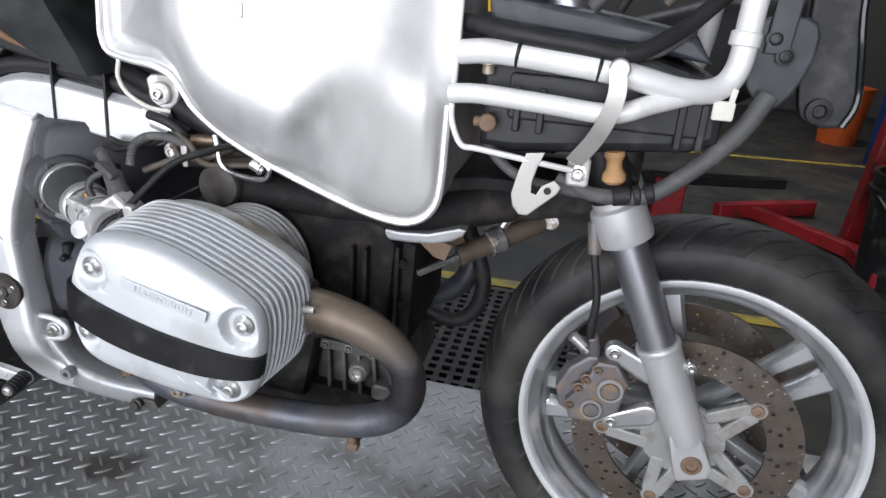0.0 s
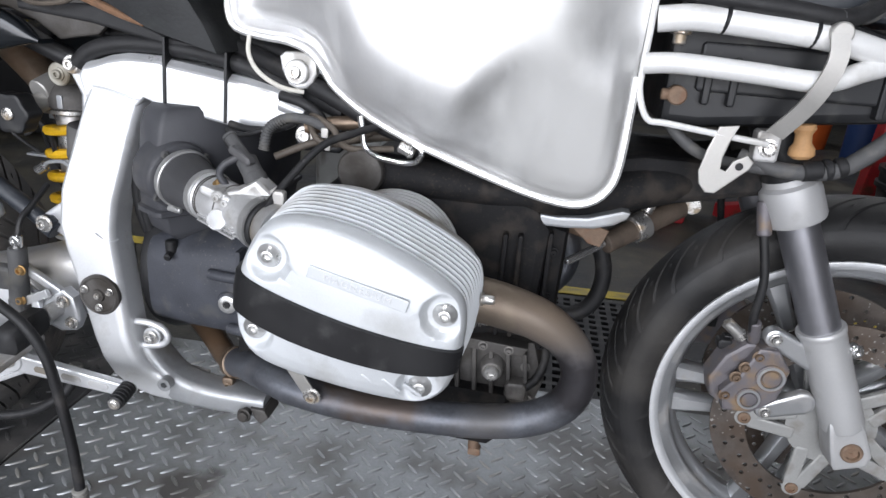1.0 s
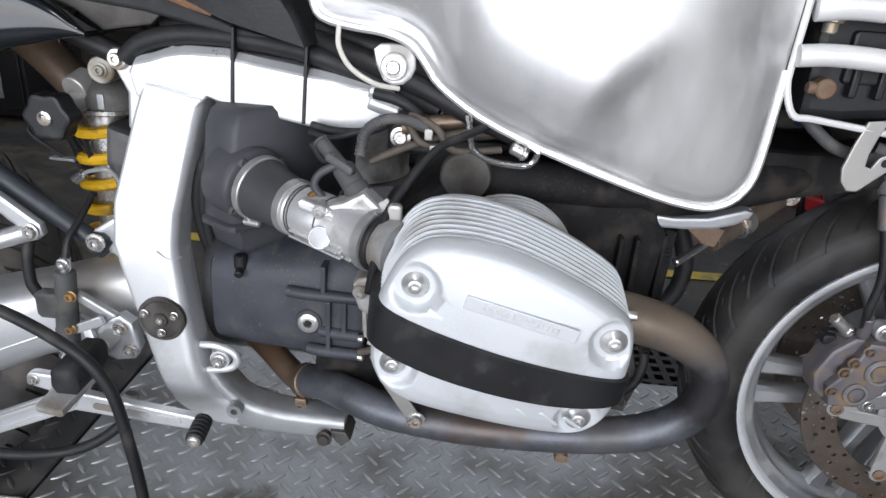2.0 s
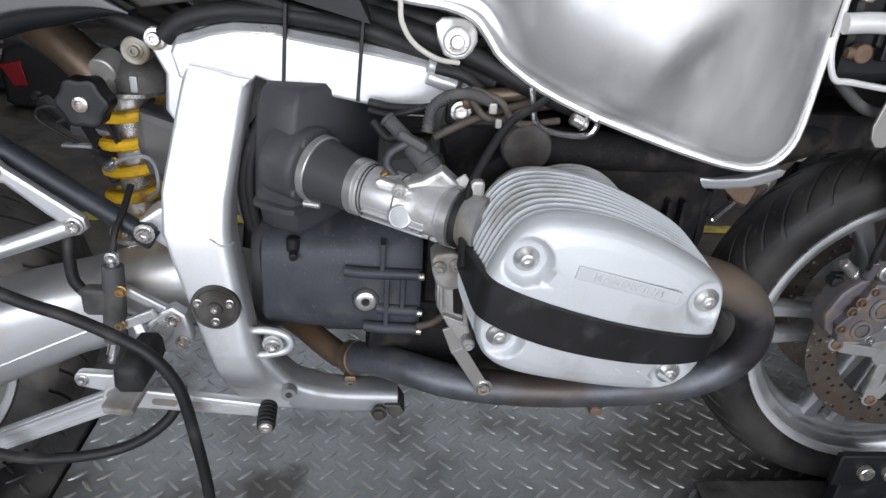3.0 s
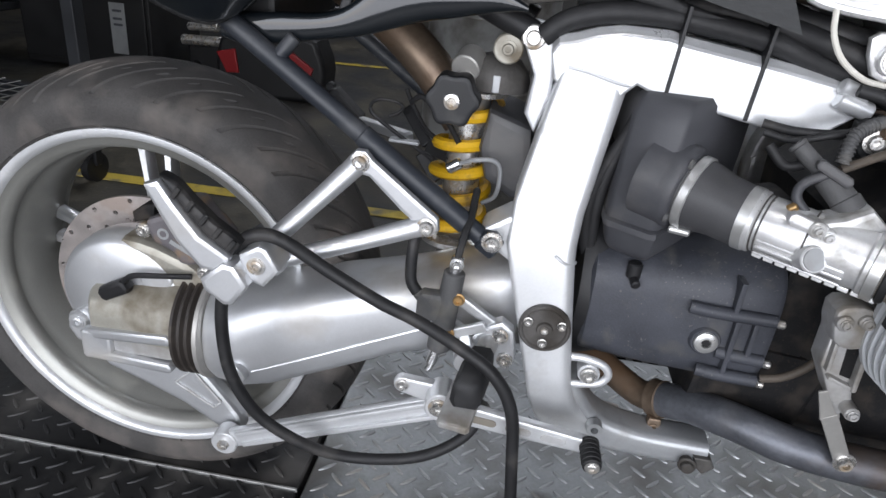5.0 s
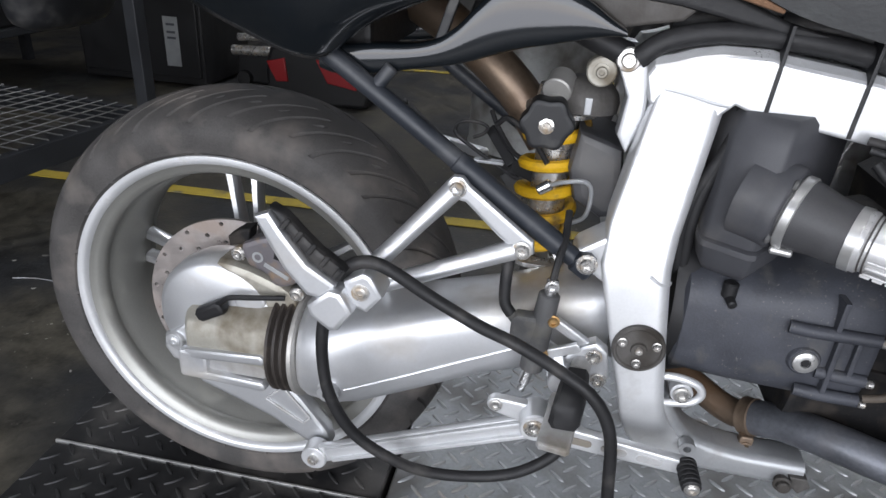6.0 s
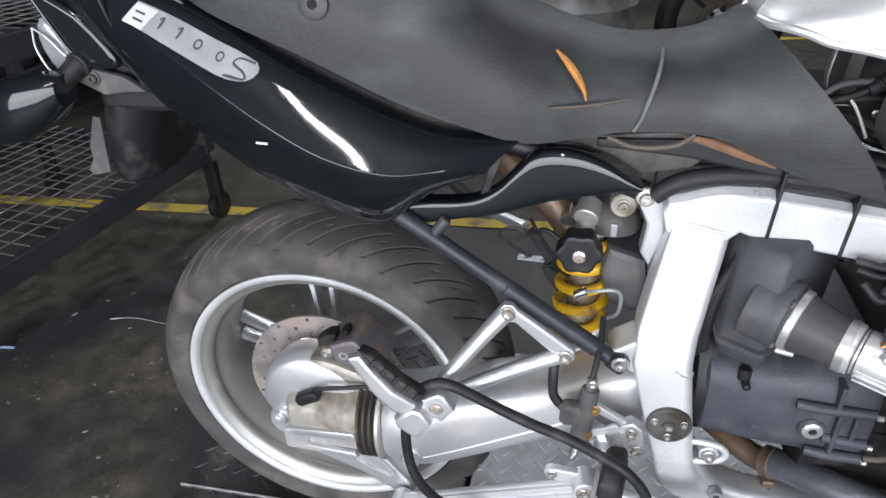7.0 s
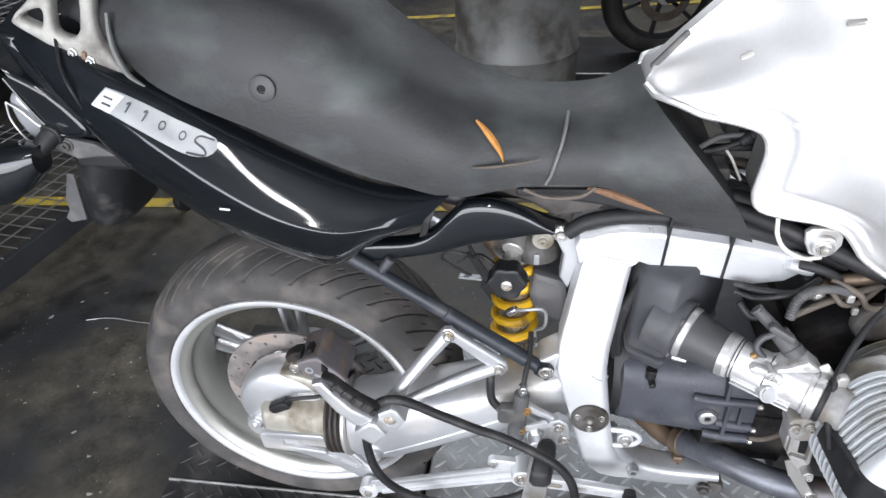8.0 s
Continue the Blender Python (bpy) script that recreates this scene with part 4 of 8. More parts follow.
# hose from the fork to the fairing bracket
part("air_hose", tube([(1.29, -0.13, 0.675), (1.33, -0.145, 0.665), (1.38, -0.145, 0.668), (1.41, -0.14, 0.684), (1.45, -0.135, 0.722), (1.475, -0.133, 0.755), (1.492, -0.13, 0.79)], [0.0075, 0.0085, 0.009, 0.0098, 0.0103, 0.0105, 0.0105], 14, 6), M["hose"], bike, "worn grey rubber hose")
part("hose_tape", cat(rod((1.352, -0.146, 0.6655), (1.372, -0.1445, 0.669), 0.011), rod((1.374, -0.144, 0.669), (1.382, -0.1435, 0.671), 0.0118), rod((1.386, -0.1435, 0.672), (1.396, -0.143, 0.675), 0.0112)), M["loom"], bike)
part("thin_hose", tube([(1.20, -0.13, 0.712), (1.22, -0.14, 0.69), (1.25, -0.14, 0.672), (1.30, -0.14, 0.664), (1.34, -0.142, 0.664)], 0.0065, 10, 6), M["hose"], bike)
# fairing bracket plates
fb = part("fairing_bracket", plate([(1.478, 0.785), (1.505, 0.775), (1.525, 0.81), (1.53, 0.85), (1.515, 0.868), (1.47, 0.862), (1.466, 0.81)], -0.118, -0.108, 0.003, 2), M["strut"], bike, "dark fairing bracket plate")
part("bracket_arm", plate([(1.478, 0.83), (1.503, 0.83), (1.507, 0.92), (1.512, 0.99), (1.478, 0.99), (1.481, 0.92)], -0.124, -0.118, 0.002), M["strut"], fb)
for cx, cz in ((1.487, 0.845), (1.50, 0.829)):
    part("rivet", bolt((cx, -0.122, cz), (0, -1, 0), 0.0065, 0.004), M["plastic"], fb)
fp = part("inner_fairing", cat(plate([(1.538, 0.778), (1.552, 0.757), (1.588, 0.755), (1.598, 0.785), (1.590, 0.83), (1.576, 0.90), (1.565, 1.05), (1.52, 1.05), (1.53, 0.84)], -0.07, -0.055, 0.004, 2), plate([(1.505, 0.99), (1.56, 0.95), (1.565, 1.05), (1.5, 1.06)], -0.06, 0.09, 0.006)), M["plastic"], bike, "black inner fairing panel")
part("fairing_edge", tube([(1.588, -0.072, 0.757), (1.596, -0.072, 0.785), (1.588, -0.072, 0.83), (1.574, -0.072, 0.9), (1.563, -0.072, 1.05)], 0.004, 8, 4), M["gloss"], fp)
part("fairing_grommet", lathe([(0.014, 0), (0.014, 0.006), (0.008, 0.007), (0.006, 0.003), (0.001, 0.003)], (1.560, -0.071, 0.772), (0, -1, 0), 20), M["rubber"], fp)
# top of the fork and loom above the box
part("fork_cap", cat(rod((1.295, -0.06, 0.80), (1.255, -0.06, 0.90), 0.026, 0.026, 28), rod((1.258, -0.06, 0.893), (1.235, -0.06, 0.95), 0.036, 0.036, 28)), M["darksteel"], bike, "chromed fork tube")
part("fork_cap", cat(rod((1.295, 0.10, 0.80), (1.255, 0.10, 0.90), 0.026, 0.026, 28), rod((1.258, 0.10, 0.893), (1.235, 0.10, 0.95), 0.036, 0.036, 28)), M["darksteel"], bike, "chromed fork tube")
for pts, r, m in (([(1.17, -0.15, 0.838), (1.22, -0.18, 0.832), (1.29, -0.185, 0.826), (1.345, -0.18, 0.822), (1.39, -0.15, 0.845), (1.43, -0.11, 0.88), (1.46, -0.06, 0.90)], 0.009, "loom"),
                  ([(1.335, -0.185, 0.822), (1.37, -0.165, 0.826), (1.40, -0.14, 0.848), (1.44, -0.1, 0.90), (1.45, -0.08, 0.96)], 0.007, "hose"),
                  ([(1.30, -0.09, 0.86), (1.33, -0.09, 0.90), (1.36, -0.07, 0.93), (1.42, -0.05, 0.96)], 0.008, "hose"),
                  ([(1.33, -0.08, 0.86), (1.36, -0.1, 0.93), (1.35, -0.1, 1.0)], 0.006, "loom"),
                  ([(1.24, -0.1, 0.87), (1.23, -0.11, 0.93), (1.22, -0.1, 1.0)], 0.010, "loom"),
                  ([(1.38, -0.06, 0.87), (1.43, -0.07, 0.93), (1.50, -0.06, 0.97)], 0.006, "wire"),
                  ([(1.195, -0.13, 0.85), (1.193, -0.14, 0.90), (1.196, -0.14, 0.97)], 0.005, "yellow")):
    part("cable", tube(pts, r, 10, 6), M[m], bike)
part("ignition_block", cat(box((1.37, -0.03, 0.905), (0.07, 0.05, 0.04), 0.008), rod((1.33, -0.06, 0.93), (1.38, -0.06, 0.90), 0.014), box((1.44, -0.04, 0.90), (0.05, 0.05, 0.05), 0.008)), M["cast"], bike)

# hoses hanging behind the engine's front
part("oil_hose", tube([(1.16, 0.06, 0.53), (1.178, 0.06, 0.49), (1.19, 0.06, 0.455), (1.191, 0.06, 0.423), (1.182, 0.06, 0.393), (1.162, 0.06, 0.373), (1.137, 0.06, 0.369), (1.105, 0.06, 0.379), (1.08, 0.05, 0.40)], 0.0125, 14, 5), M["rubber"], bike, "black oil hose")
part("drain_hose", tube([(1.125, 0.07, 0.525), (1.112, 0.065, 0.51), (1.108, 0.06, 0.485), (1.102, 0.06, 0.44), (1.096, 0.06, 0.39), (1.09, 0.05, 0.37)], 0.0058, 10, 5), M["rusty"], bike, "brown-red drain hose")
part("hose_bracket", bar((1.115, 0.065, 0.52), (1.175, 0.065, 0.505), 0.03, 0.012, 0.003), M["rusty"], bike, "rusted hose bracket")

# ---- engine ----
eng = part("engine_block", cat(
    plate([(0.80, 0.31), (0.97, 0.30), (0.99, 0.40), (1.09, 0.42), (1.10, 0.56), (1.07, 0.60), (0.84, 0.60), (0.79, 0.56)], -0.13, 0.13, 0.015),
    plate([(0.69, 0.315), (0.82, 0.30), (0.84, 0.40), (0.70, 0.41)], -0.135, 0.135, 0.012),
    plate([(0.83, 0.23), (1.05, 0.22), (1.08, 0.25), (1.07, 0.31), (0.82, 0.32)], -0.105, 0.105, 0.015),
    plate([(1.02, 0.40), (1.075, 0.395), (1.118, 0.41), (1.122, 0.555), (1.02, 0.58)], -0.105, 0.105, 0.02)), M["crankcase"], bike, "dark grey dusty crankcase")
for z in (0.40, 0.47, 0.53):
    part("cover_bolt", bolt((1.105, -0.116, z), (0, -1, 0), 0.004, 0.005), M["crankcase"], eng)
sp = part("sump", cat(plate([(0.97, 0.295), (1.105, 0.28), (1.118, 0.325), (1.10, 0.385), (0.98, 0.39)], -0.085, 0.09, 0.010), plate([(0.985, 0.375), (1.085, 0.372), (1.09, 0.385), (0.985, 0.392)], -0.105, -0.08, 0.003)), M["engine_dirty"], eng, "oily cast sump")
for k in range(5):
    part("sump_rib", bar((0.995 + 0.023 * k, -0.09, 0.372), (1.0 + 0.024 * k, -0.094, 0.30), 0.006, 0.014, 0.002), M["engine_dirty"], sp)
part("sump_boss", cat(rod((1.045, -0.08, 0.345), (1.045, -0.108, 0.345), 0.017, 0.0145), box((1.08, -0.095, 0.318), (0.03, 0.024, 0.026), 0.005)), M["sump"], sp)
part("drain_plug", lathe([(0.011, 0), (0.011, 0.005), (0.009, 0.007), (0.006, 0.007), (0.005, 0.002), (0.001, 0.002)], (1.045, -0.108, 0.345), (0, -1, 0), 18), M["steel"], sp)
for x, z in ((0.995, 0.383), (1.03, 0.382), (1.065, 0.380), (1.09, 0.35), (1.098, 0.30)):
    part("sump_bolt", bolt((x, -0.105 if z > 0.37 else -0.09, z), (0, -1, 0), 0.0045, 0.006), M["sump"], sp)
part("oil_line", tube([(1.10, -0.06, 0.40), (1.115, -0.085, 0.375), (1.108, -0.095, 0.34), (1.085, -0.098, 0.315)], 0.006, 10, 5), M["rubber"], sp)
for x, z in ((1.115, 0.30), (1.095, 0.285)):
    part("clip", box((x, -0.112, z), (0.008, 0.004, 0.010), 0.001), M["whiteplug"], eng)
for k in range(4):
    part("crankcase_rib", bar((1.045 + 0.018 * k, -0.135 if k < 2 else -0.112, 0.42), (1.045 + 0.018 * k, -0.135 if k < 2 else -0.112, 0.555), 0.006, 0.02, 0.002), M["crankcase"], eng)
part("sump_lug", cat(rod((1.03, -0.08, 0.20), (1.03, -0.08, 0.235), 0.008), box((1.032, -0.08, 0.196), (0.018, 0.016, 0.012), 0.002)), M["rusty"], eng)

# gearbox
secs = []
for x, hz, cz, hy in ((0.553, 0.060, 0.420, 0.11), (0.566, 0.072, 0.420, 0.128), (0.63, 0.077, 0.424, 0.14), (0.70, 0.082, 0.428, 0.147), (0.750, 0.086, 0.431, 0.151), (0.757, 0.083, 0.431, 0.148)):
    secs.append([(x, hy * math.copysign(abs(math.cos(a)) ** 0.45, math.cos(a)), cz + hz * math.copysign(abs(math.sin(a)) ** 0.5, math.sin(a))) for a in (2 * math.pi * k / 40 for k in range(40))])
gb = part("gearbox", loft(secs), M["engine"], bike, "dark grey painted gearbox casing")
for z, x0 in ((0.377, 0.690), (0.403, 0.705), (0.453, 0.666)):
    part("rib", cat(tube([(x0, -0.146, z), (x0 + 0.025, -0.1505, z), (0.753, -0.152, z)], 0.0072, 12, 4)), M["engine"], gb)
    part("rib_bolt", rod((0.752, -0.157, z), (0.760, -0.157, z), 0.0045), M["steel"], gb)
for x, z0, z1 in ((0.710, 0.456, 0.492), (0.716, 0.38, 0.447), (0.735, 0.405, 0.45)):
    part("web", plate([(x - 0.003, z0), (x + 0.003, z0), (x + 0.003, z1), (x - 0.003, z1)], -0.156, -0.11, 0.002), M["engine"], gb)
part("engine_flange", loft([oval(0.758, 0, 0.43, 0.118, 0.092, 0.6), oval(0.764, 0, 0.43, 0.128, 0.10, 0.6), oval(0.80, 0, 0.436, 0.13, 0.105, 0.6)]), M["crankcase"], gb)
part("boss", cat(rod((0.691, -0.13, 0.414), (0.691, -0.149, 0.414), 0.020, 0.0165)), M["engine"], gb)
part("filler_plug", lathe([(0.0125, 0), (0.0125, 0.003), (0.010, 0.0045), (0.0055, 0.0045), (0.005, 0.001), (0.001, 0.001)], (0.691, -0.149, 0.414), (0, -1, 0), 24), M["screw"], gb, "bright hexagon socket plug")
part("plug_socket", rod((0.691, -0.1505, 0.414), (0.691, -0.1525, 0.414), 0.0048, seg=6, bev=0.0003), M["dark"], gb)
part("bell_housing", cat(plate([(0.530, 0.44), (0.585, 0.43), (0.60, 0.58), (0.548, 0.60)], -0.07, 0.07, 0.008), lathe([(0.085, 0), (0.105, 0.004), (0.108, 0.02), (0.10, 0.05)], (0.548, -0.02, 0.42), (1, 0, 0), 36)), M["dark"], gb)

# cylinders and heads, both sides; the near one in full
OUT = curve([(0.803, 0.563), (0.825, 0.601), (0.86, 0.613), (0.922, 0.603), (1.000, 0.566), (1.022, 0.535), (1.016, 0.470), (0.996, 0.440), (0.962, 0.434), (0.893, 0.441), (0.822, 0.457), (0.797, 0.485), (0.796, 0.528)], 20, True)
CX, CZ = 0.91, 0.522


def ring(s, y, d=0.0):
    pts = offset(OUT, d) if d else OUT
    return [(CX + (p[0] - CX) * s, y, CZ + (p[1] - CZ) * s) for p in pts]


SCREWS = ((0.832, 0.573), (1.003, 0.536), (0.984, 0.456), (0.816, 0.495))
DOME = [(0.0, -0.3572), (0.3, -0.3562), (0.55, -0.3545), (0.75, -0.3520), (0.86, -0.3494), (0.92, -0.3468), (0.955, -0.3440), (0.98, -0.3400), (0.995, -0.3355), (1.0, -0.331)]


def dome_y(s, x, z):
    """The cover's outer face at a share s of its outline, with the sunk seats of its screws."""
    y = float(np.interp(s, [d[0] for d in DOME], [d[1] for d in DOME]))
    for sx, sz in SCREWS:
        d = math.hypot(x - sx, z - sz)
        if d < 0.0240:
            k = min((0.0240 - d) / 0.0075, 1)
            y += (max(y, -0.3425) - y) * k * k * (3 - 2 * k)
    return y


def cover_geo():
    rings = [ring(0.6, -0.236), ring(1.06, -0.236)]
    n = 9
    for k in range(n):
        y = -0.238 - k * 0.0102
        s = 1.06 - 0.06 * (k / (n - 1)) ** 1.2
        rings += [ring(s, y, 0.0004), ring(s, y - 0.0045), ring(s, y - 0.0052, 0.0055), ring(s, y - 0.0094, 0.0055)]
    rings.append(ring(1.0, -0.329))
    for s in [1.0, 0.995, 0.985] + [0.972 - 0.0135 * k for k in range(26)] + [0.58, 0.5, 0.4, 0.28, 0.15, 0.02]:
        rings.append([(x, dome_y(s, x, z), z) for x, _, z in ring(s, 0)])
    return loft(rings)


COVER = cover_geo()


def cylinder(side):
    """A cylinder with finned barrel, head and valve cover; side -1 is the bike's right."""
    g = (lambda q: q) if side < 0 else mirror_y
    cyl = part("cylinder", g(rod((0.915, -0.14, 0.52), (0.915, -0.22, 0.52), 0.058, seg=32)), M["cast"], bike, "finned cast cylinder")
    for k in range(6):
        part("fin", g(lathe([(0.055, 0), (0.078, 0.0012), (0.078, 0.0035), (0.055, 0.0047)], (0.915, -0.15 - 0.0105 * k, 0.52), (0, -1, 0), 40)), M["cast"], cyl)
    head = plate([(p[0], p[1]) for p in ring(0.97, 0)][::1] and [(p[0], p[2]) for p in ring(0.97, 0)], -0.238, -0.20, 0.004)
    part("cylinder_head", g(cat(head, box((0.825, -0.215, 0.50), (0.05, 0.04, 0.07), 0.006), rod((0.805, -0.225, 0.525), (0.86, -0.225, 0.525), 0.03, seg=24), rod((0.99, -0.22, 0.50), (1.028, -0.222, 0.497), 0.029, seg=24))), M["cast"], cyl, "cast alloy cylinder head")
    vc = part("valve_cover", g(COVER), M["cover"], cyl, "silver finned magnesium valve cover", 28)
    # black plug cover strip across the face
    def across(z):
        """The cover's rear and front edge at height z."""
        xs = []
        for p, q in zip(OUT, OUT[1:] + OUT[:1]):
            if (p[1] - z) * (q[1] - z) <= 0 and p[1] != q[1]:
                xs.append(p[0] + (q[0] - p[0]) * (z - p[1]) / (q[1] - p[1]))
        return min(xs), max(xs)

    sides = [(-0.268, 0), (-0.285, 0), (-0.30, 0), (-0.315, 0), (-0.326, 0)]
    faces = [0.004, 0.012, 0.022, 0.036, 0.055, 0.08, 0.11] + [0.15 + 0.05 * k for k in range(15)] + [0.89, 0.92, 0.945, 0.962, 0.976, 0.988, 0.997]
    grid = []
    for j in range(15):
        v = j / 14
        line = []
        for y, w in sides + [(None, w) for w in faces]:
            back_off = (y + 0.335) / 0.067 if y else 0.0
            hi = 0.557 - 0.078 * w + 0.024 * w * w - 0.006 * back_off
            lo = 0.514 - 0.102 * w + 0.063 * w * w + 0.008 * back_off
            z = lo + (hi - lo) * v
            xl, xr = across(z)
            if y is None:
                x = xl + (xr - xl) * w
                a = math.atan2(z - CZ, x - CX)
                p = min(OUT, key=lambda q: abs((math.atan2(q[1] - CZ, q[0] - CX) - a + math.pi) % (2 * math.pi) - math.pi))
                s = min(math.hypot(x - CX, z - CZ) / math.hypot(p[0] - CX, p[1] - CZ), 1.0)
                line.append((x, float(np.interp(s, [d[0] for d in DOME], [d[1] for d in DOME])), z))
            else:
                line.append((xl - (CX - xl) * 0.06 * ((y + 0.33) / 0.09) ** 1.2, y, z))
        rise = 0.0048 if 0 < j < 14 else 0.0006
        raised = []
        for k, (x, y, z) in enumerate(line):
            dx = line[min(k + 1, len(line) - 1)][0] - line[max(k - 1, 0)][0]
            dy = line[min(k + 1, len(line) - 1)][1] - line[max(k - 1, 0)][1]
            ln = math.hypot(dx, dy)
            h = (rise + (0.0008 * max(0, 5 - k) if 0 < j < 14 else 0)) if k < len(line) - 1 else 0.0006
            raised.append((x + dy / ln * h, y - dx / ln * h, z))
        grid.append(raised)
    for r0, r1 in ((0, 1), (14, 13)):     # the strip's rims stand square on the cover
        grid[r0] = [(p[0], p[1], q[2] + (p[2] - q[2]) * 0.25) for p, q in zip(grid[r0], grid[r1])]
    vs, fs = loft(grid, False, False)
    back = [(x, y + 0.006, z) for x, y, z in vs]
    part("plug_cover", g(cat((vs, fs), (back, [f[::-1] for f in fs]))), M["band"], vc, "black plastic spark plug cover strip", 50)
    for x, y, z in ((sx, -0.3405, sz) for sx, sz in SCREWS):
        part("cover_screw", g(lathe([(0.0158, -0.012), (0.0155, 0.0006), (0.0145, 0.0012), (0.0135, -0.0010), (0.0125, -0.0010), (0.012, 0.0025), (0.0105, 0.0045), (0.0075, 0.006), (0.006, 0.0085), (0.0042, 0.009), (0.0035, 0.0055), (0.001, 0.005)], (x, y, z), (0, -1, 0), 28)), M["screw"], vc, "bright domed screw in a sunk seat")
    for k in range(3):
        x = 0.927 + 0.021 * k
        part("vent_rib", g(bar((x, -0.3515, 0.466 - 0.002 * k), (x + 0.018, -0.3485, 0.453 - 0.002 * k), 0.004, 0.005, 0.0015)), M["cover"], vc)
    part("exhaust_stud", g(bolt((1.03, -0.255, 0.517), (1, -0.2, 0.1), 0.005, 0.014)), M["steel"], cyl)
    part("exhaust_stud", g(bolt((1.028, -0.21, 0.47), (1, -0.2, 0.1), 0.005, 0.012)), M["steel"], cyl)
    return cyl, vc


near, vc = cylinder(-1)
cylinder(1)
# raised word on the cover
part("name_strip", xf(box((0, 0, 0), (0.098, 0.002, 0.0125), 0.0008), pose(0.922, -0.3561, 0.5565, 0, 13.5, -1)), M["cover"], vc)
word = bpy.data.curves.new("lettering", "FONT")
word.body, word.size, word.extrude, word.align_x, word.align_y, word.space_character = "MAGNESIUM", 0.0102, 0.0006, "CENTER", "CENTER", 1.22
word.materials.append(M["frame"])
wo = new("lettering", word)
wo.matrix_world = pose(0.922, -0.3572, 0.5565, 90, 13.5, -1)
wo.parent = vc
wo["label"] = "raised word on the valve cover"

# exhaust header, near and far
EX = [(1.018, -0.222, 0.503), (1.055, -0.222, 0.497), (1.098, -0.221, 0.484), (1.132, -0.218, 0.458), (1.148, -0.214, 0.42), (1.139, -0.208, 0.378), (1.105, -0.203, 0.347), (1.05, -0.20, 0.330), (0.97, -0.198, 0.322), (0.88, -0.196, 0.321), (0.80, -0.188, 0.325), (0.745, -0.165, 0.327), (0.705, -0.13, 0.315), (0.672, -0.095, 0.293)]
ex = part("exhaust_header", tube(EX, [0.026, 0.0255, 0.024] + [0.0212] * (len(EX) - 3), 24, 8), M["exhaust"], bike, "heat-darkened steel header pipe")
part("collector_pipe", tube([(0.69, -0.115, 0.307), (0.655, -0.08, 0.287), (0.60, -0.03, 0.30), (0.56, 0.0, 0.31)], 0.0175, 18, 6), M["bronze"], ex, "browned steel collector")
part("pipe_clamp", cat(lathe([(0.0215, -0.008), (0.0235, -0.007), (0.0225, 0), (0.0235, 0.007), (0.0215, 0.008)], (0.676, -0.10, 0.296), (-0.65, 0.65, -0.35), 24), box((0.672, -0.118, 0.272), (0.016, 0.012, 0.02), 0.002), bolt((0.672, -0.124, 0.268), (0, -1, 0), 0.005, 0.006)), M["bronze"], ex, "rusty brown pipe clamp")
part("header_hanger", cat(bar((0.786, -0.226, 0.428), (0.799, -0.224, 0.394), 0.018, 0.003), bar((0.797, -0.2245, 0.398), (0.833, -0.2195, 0.338), 0.016, 0.003)), M["strap"], ex, "bent steel hanger")
part("hanger_bolt", bolt((0.832, -0.2205, 0.342), (0, -1, 0), 0.0075, 0.007), M["steel"], ex)
part("exhaust_header", mirror_y(tube(EX, 0.0205, 18, 6)), M["exhaust"], bike, "heat-darkened steel header pipe")
part("exhaust_flange", lathe([(0.02, 0), (0.034, 0.001), (0.034, 0.007), (0.022, 0.009)], (1.012, -0.222, 0.504), (1, 0, -0.2), 24), M["engine_dirty"], ex)

# ---- intake ----
BOX = [(0.562, -0.126), (0.566, -0.132), (0.603, -0.155), (0.611, -0.154), (0.662, -0.088), (0.70, -0.045), (0.70, 0.1), (0.562, 0.1)]


def prism(zs, grow=0.0):
    """The airbox plan drawn up through (height, share, lean) rows."""
    return loft([[(0.63 + (x - 0.63) * k + dx, y * k, z) for x, y in (offset(BOX, -grow) if grow else BOX)] for z, k, dx in zs])


ab = part("airbox", cat(prism([(0.531, 0.97, 0), (0.536, 0.985, 0), (0.60, 0.985, 0.003), (0.640, 0.965, 0.006), (0.656, 0.93, 0.008), (0.663, 0.86, 0.009)]), lathe([(0.044, -0.03), (0.043, -0.002), (0.042, 0.002)], (0.623, -0.134, 0.579), (0.835, -0.53, -0.14), 40)), M["plastic_matt"], bike, "dark grey plastic airbox", 50)
part("lower_tray", cat(prism([(0.482, 0.72, 0), (0.486, 0.78, 0), (0.500, 0.90, 0), (0.525, 0.955, 0)]), prism([(0.524, 0.99, 0), (0.526, 1.02, 0), (0.532, 1.02, 0), (0.534, 0.99, 0)])), M["plastic_matt"], ab)
part("drain", cat(rod((0.604, -0.128, 0.468), (0.604, -0.128, 0.486), 0.008), rod((0.604, -0.128, 0.470), (0.606, -0.145, 0.466), 0.005)), M["dark"], ab)
ID = Vector((0.835, -0.53, -0.14)).normalized()
I0 = Vector((0.626, -0.136, 0.579))
at = lambda d: tuple(I0 + ID * d)
part("boot_flange", lathe([(0.0435, -0.010), (0.0432, -0.004), (0.0428, 0.003), (0.041, 0.005), (0.034, 0.006)], at(0.002), ID, 36), M["plastic_matt"], ab)
for a in range(4):
    q = frame_of(at(0.008), ID) @ Vector((0.0395 * math.cos(0.6 + a * 1.57), 0.0395 * math.sin(0.6 + a * 1.57), -0.001))
    part("flange_screw", bolt(tuple(q), tuple(ID), 0.0045, 0.003, 1.2), M["hose"], ab)
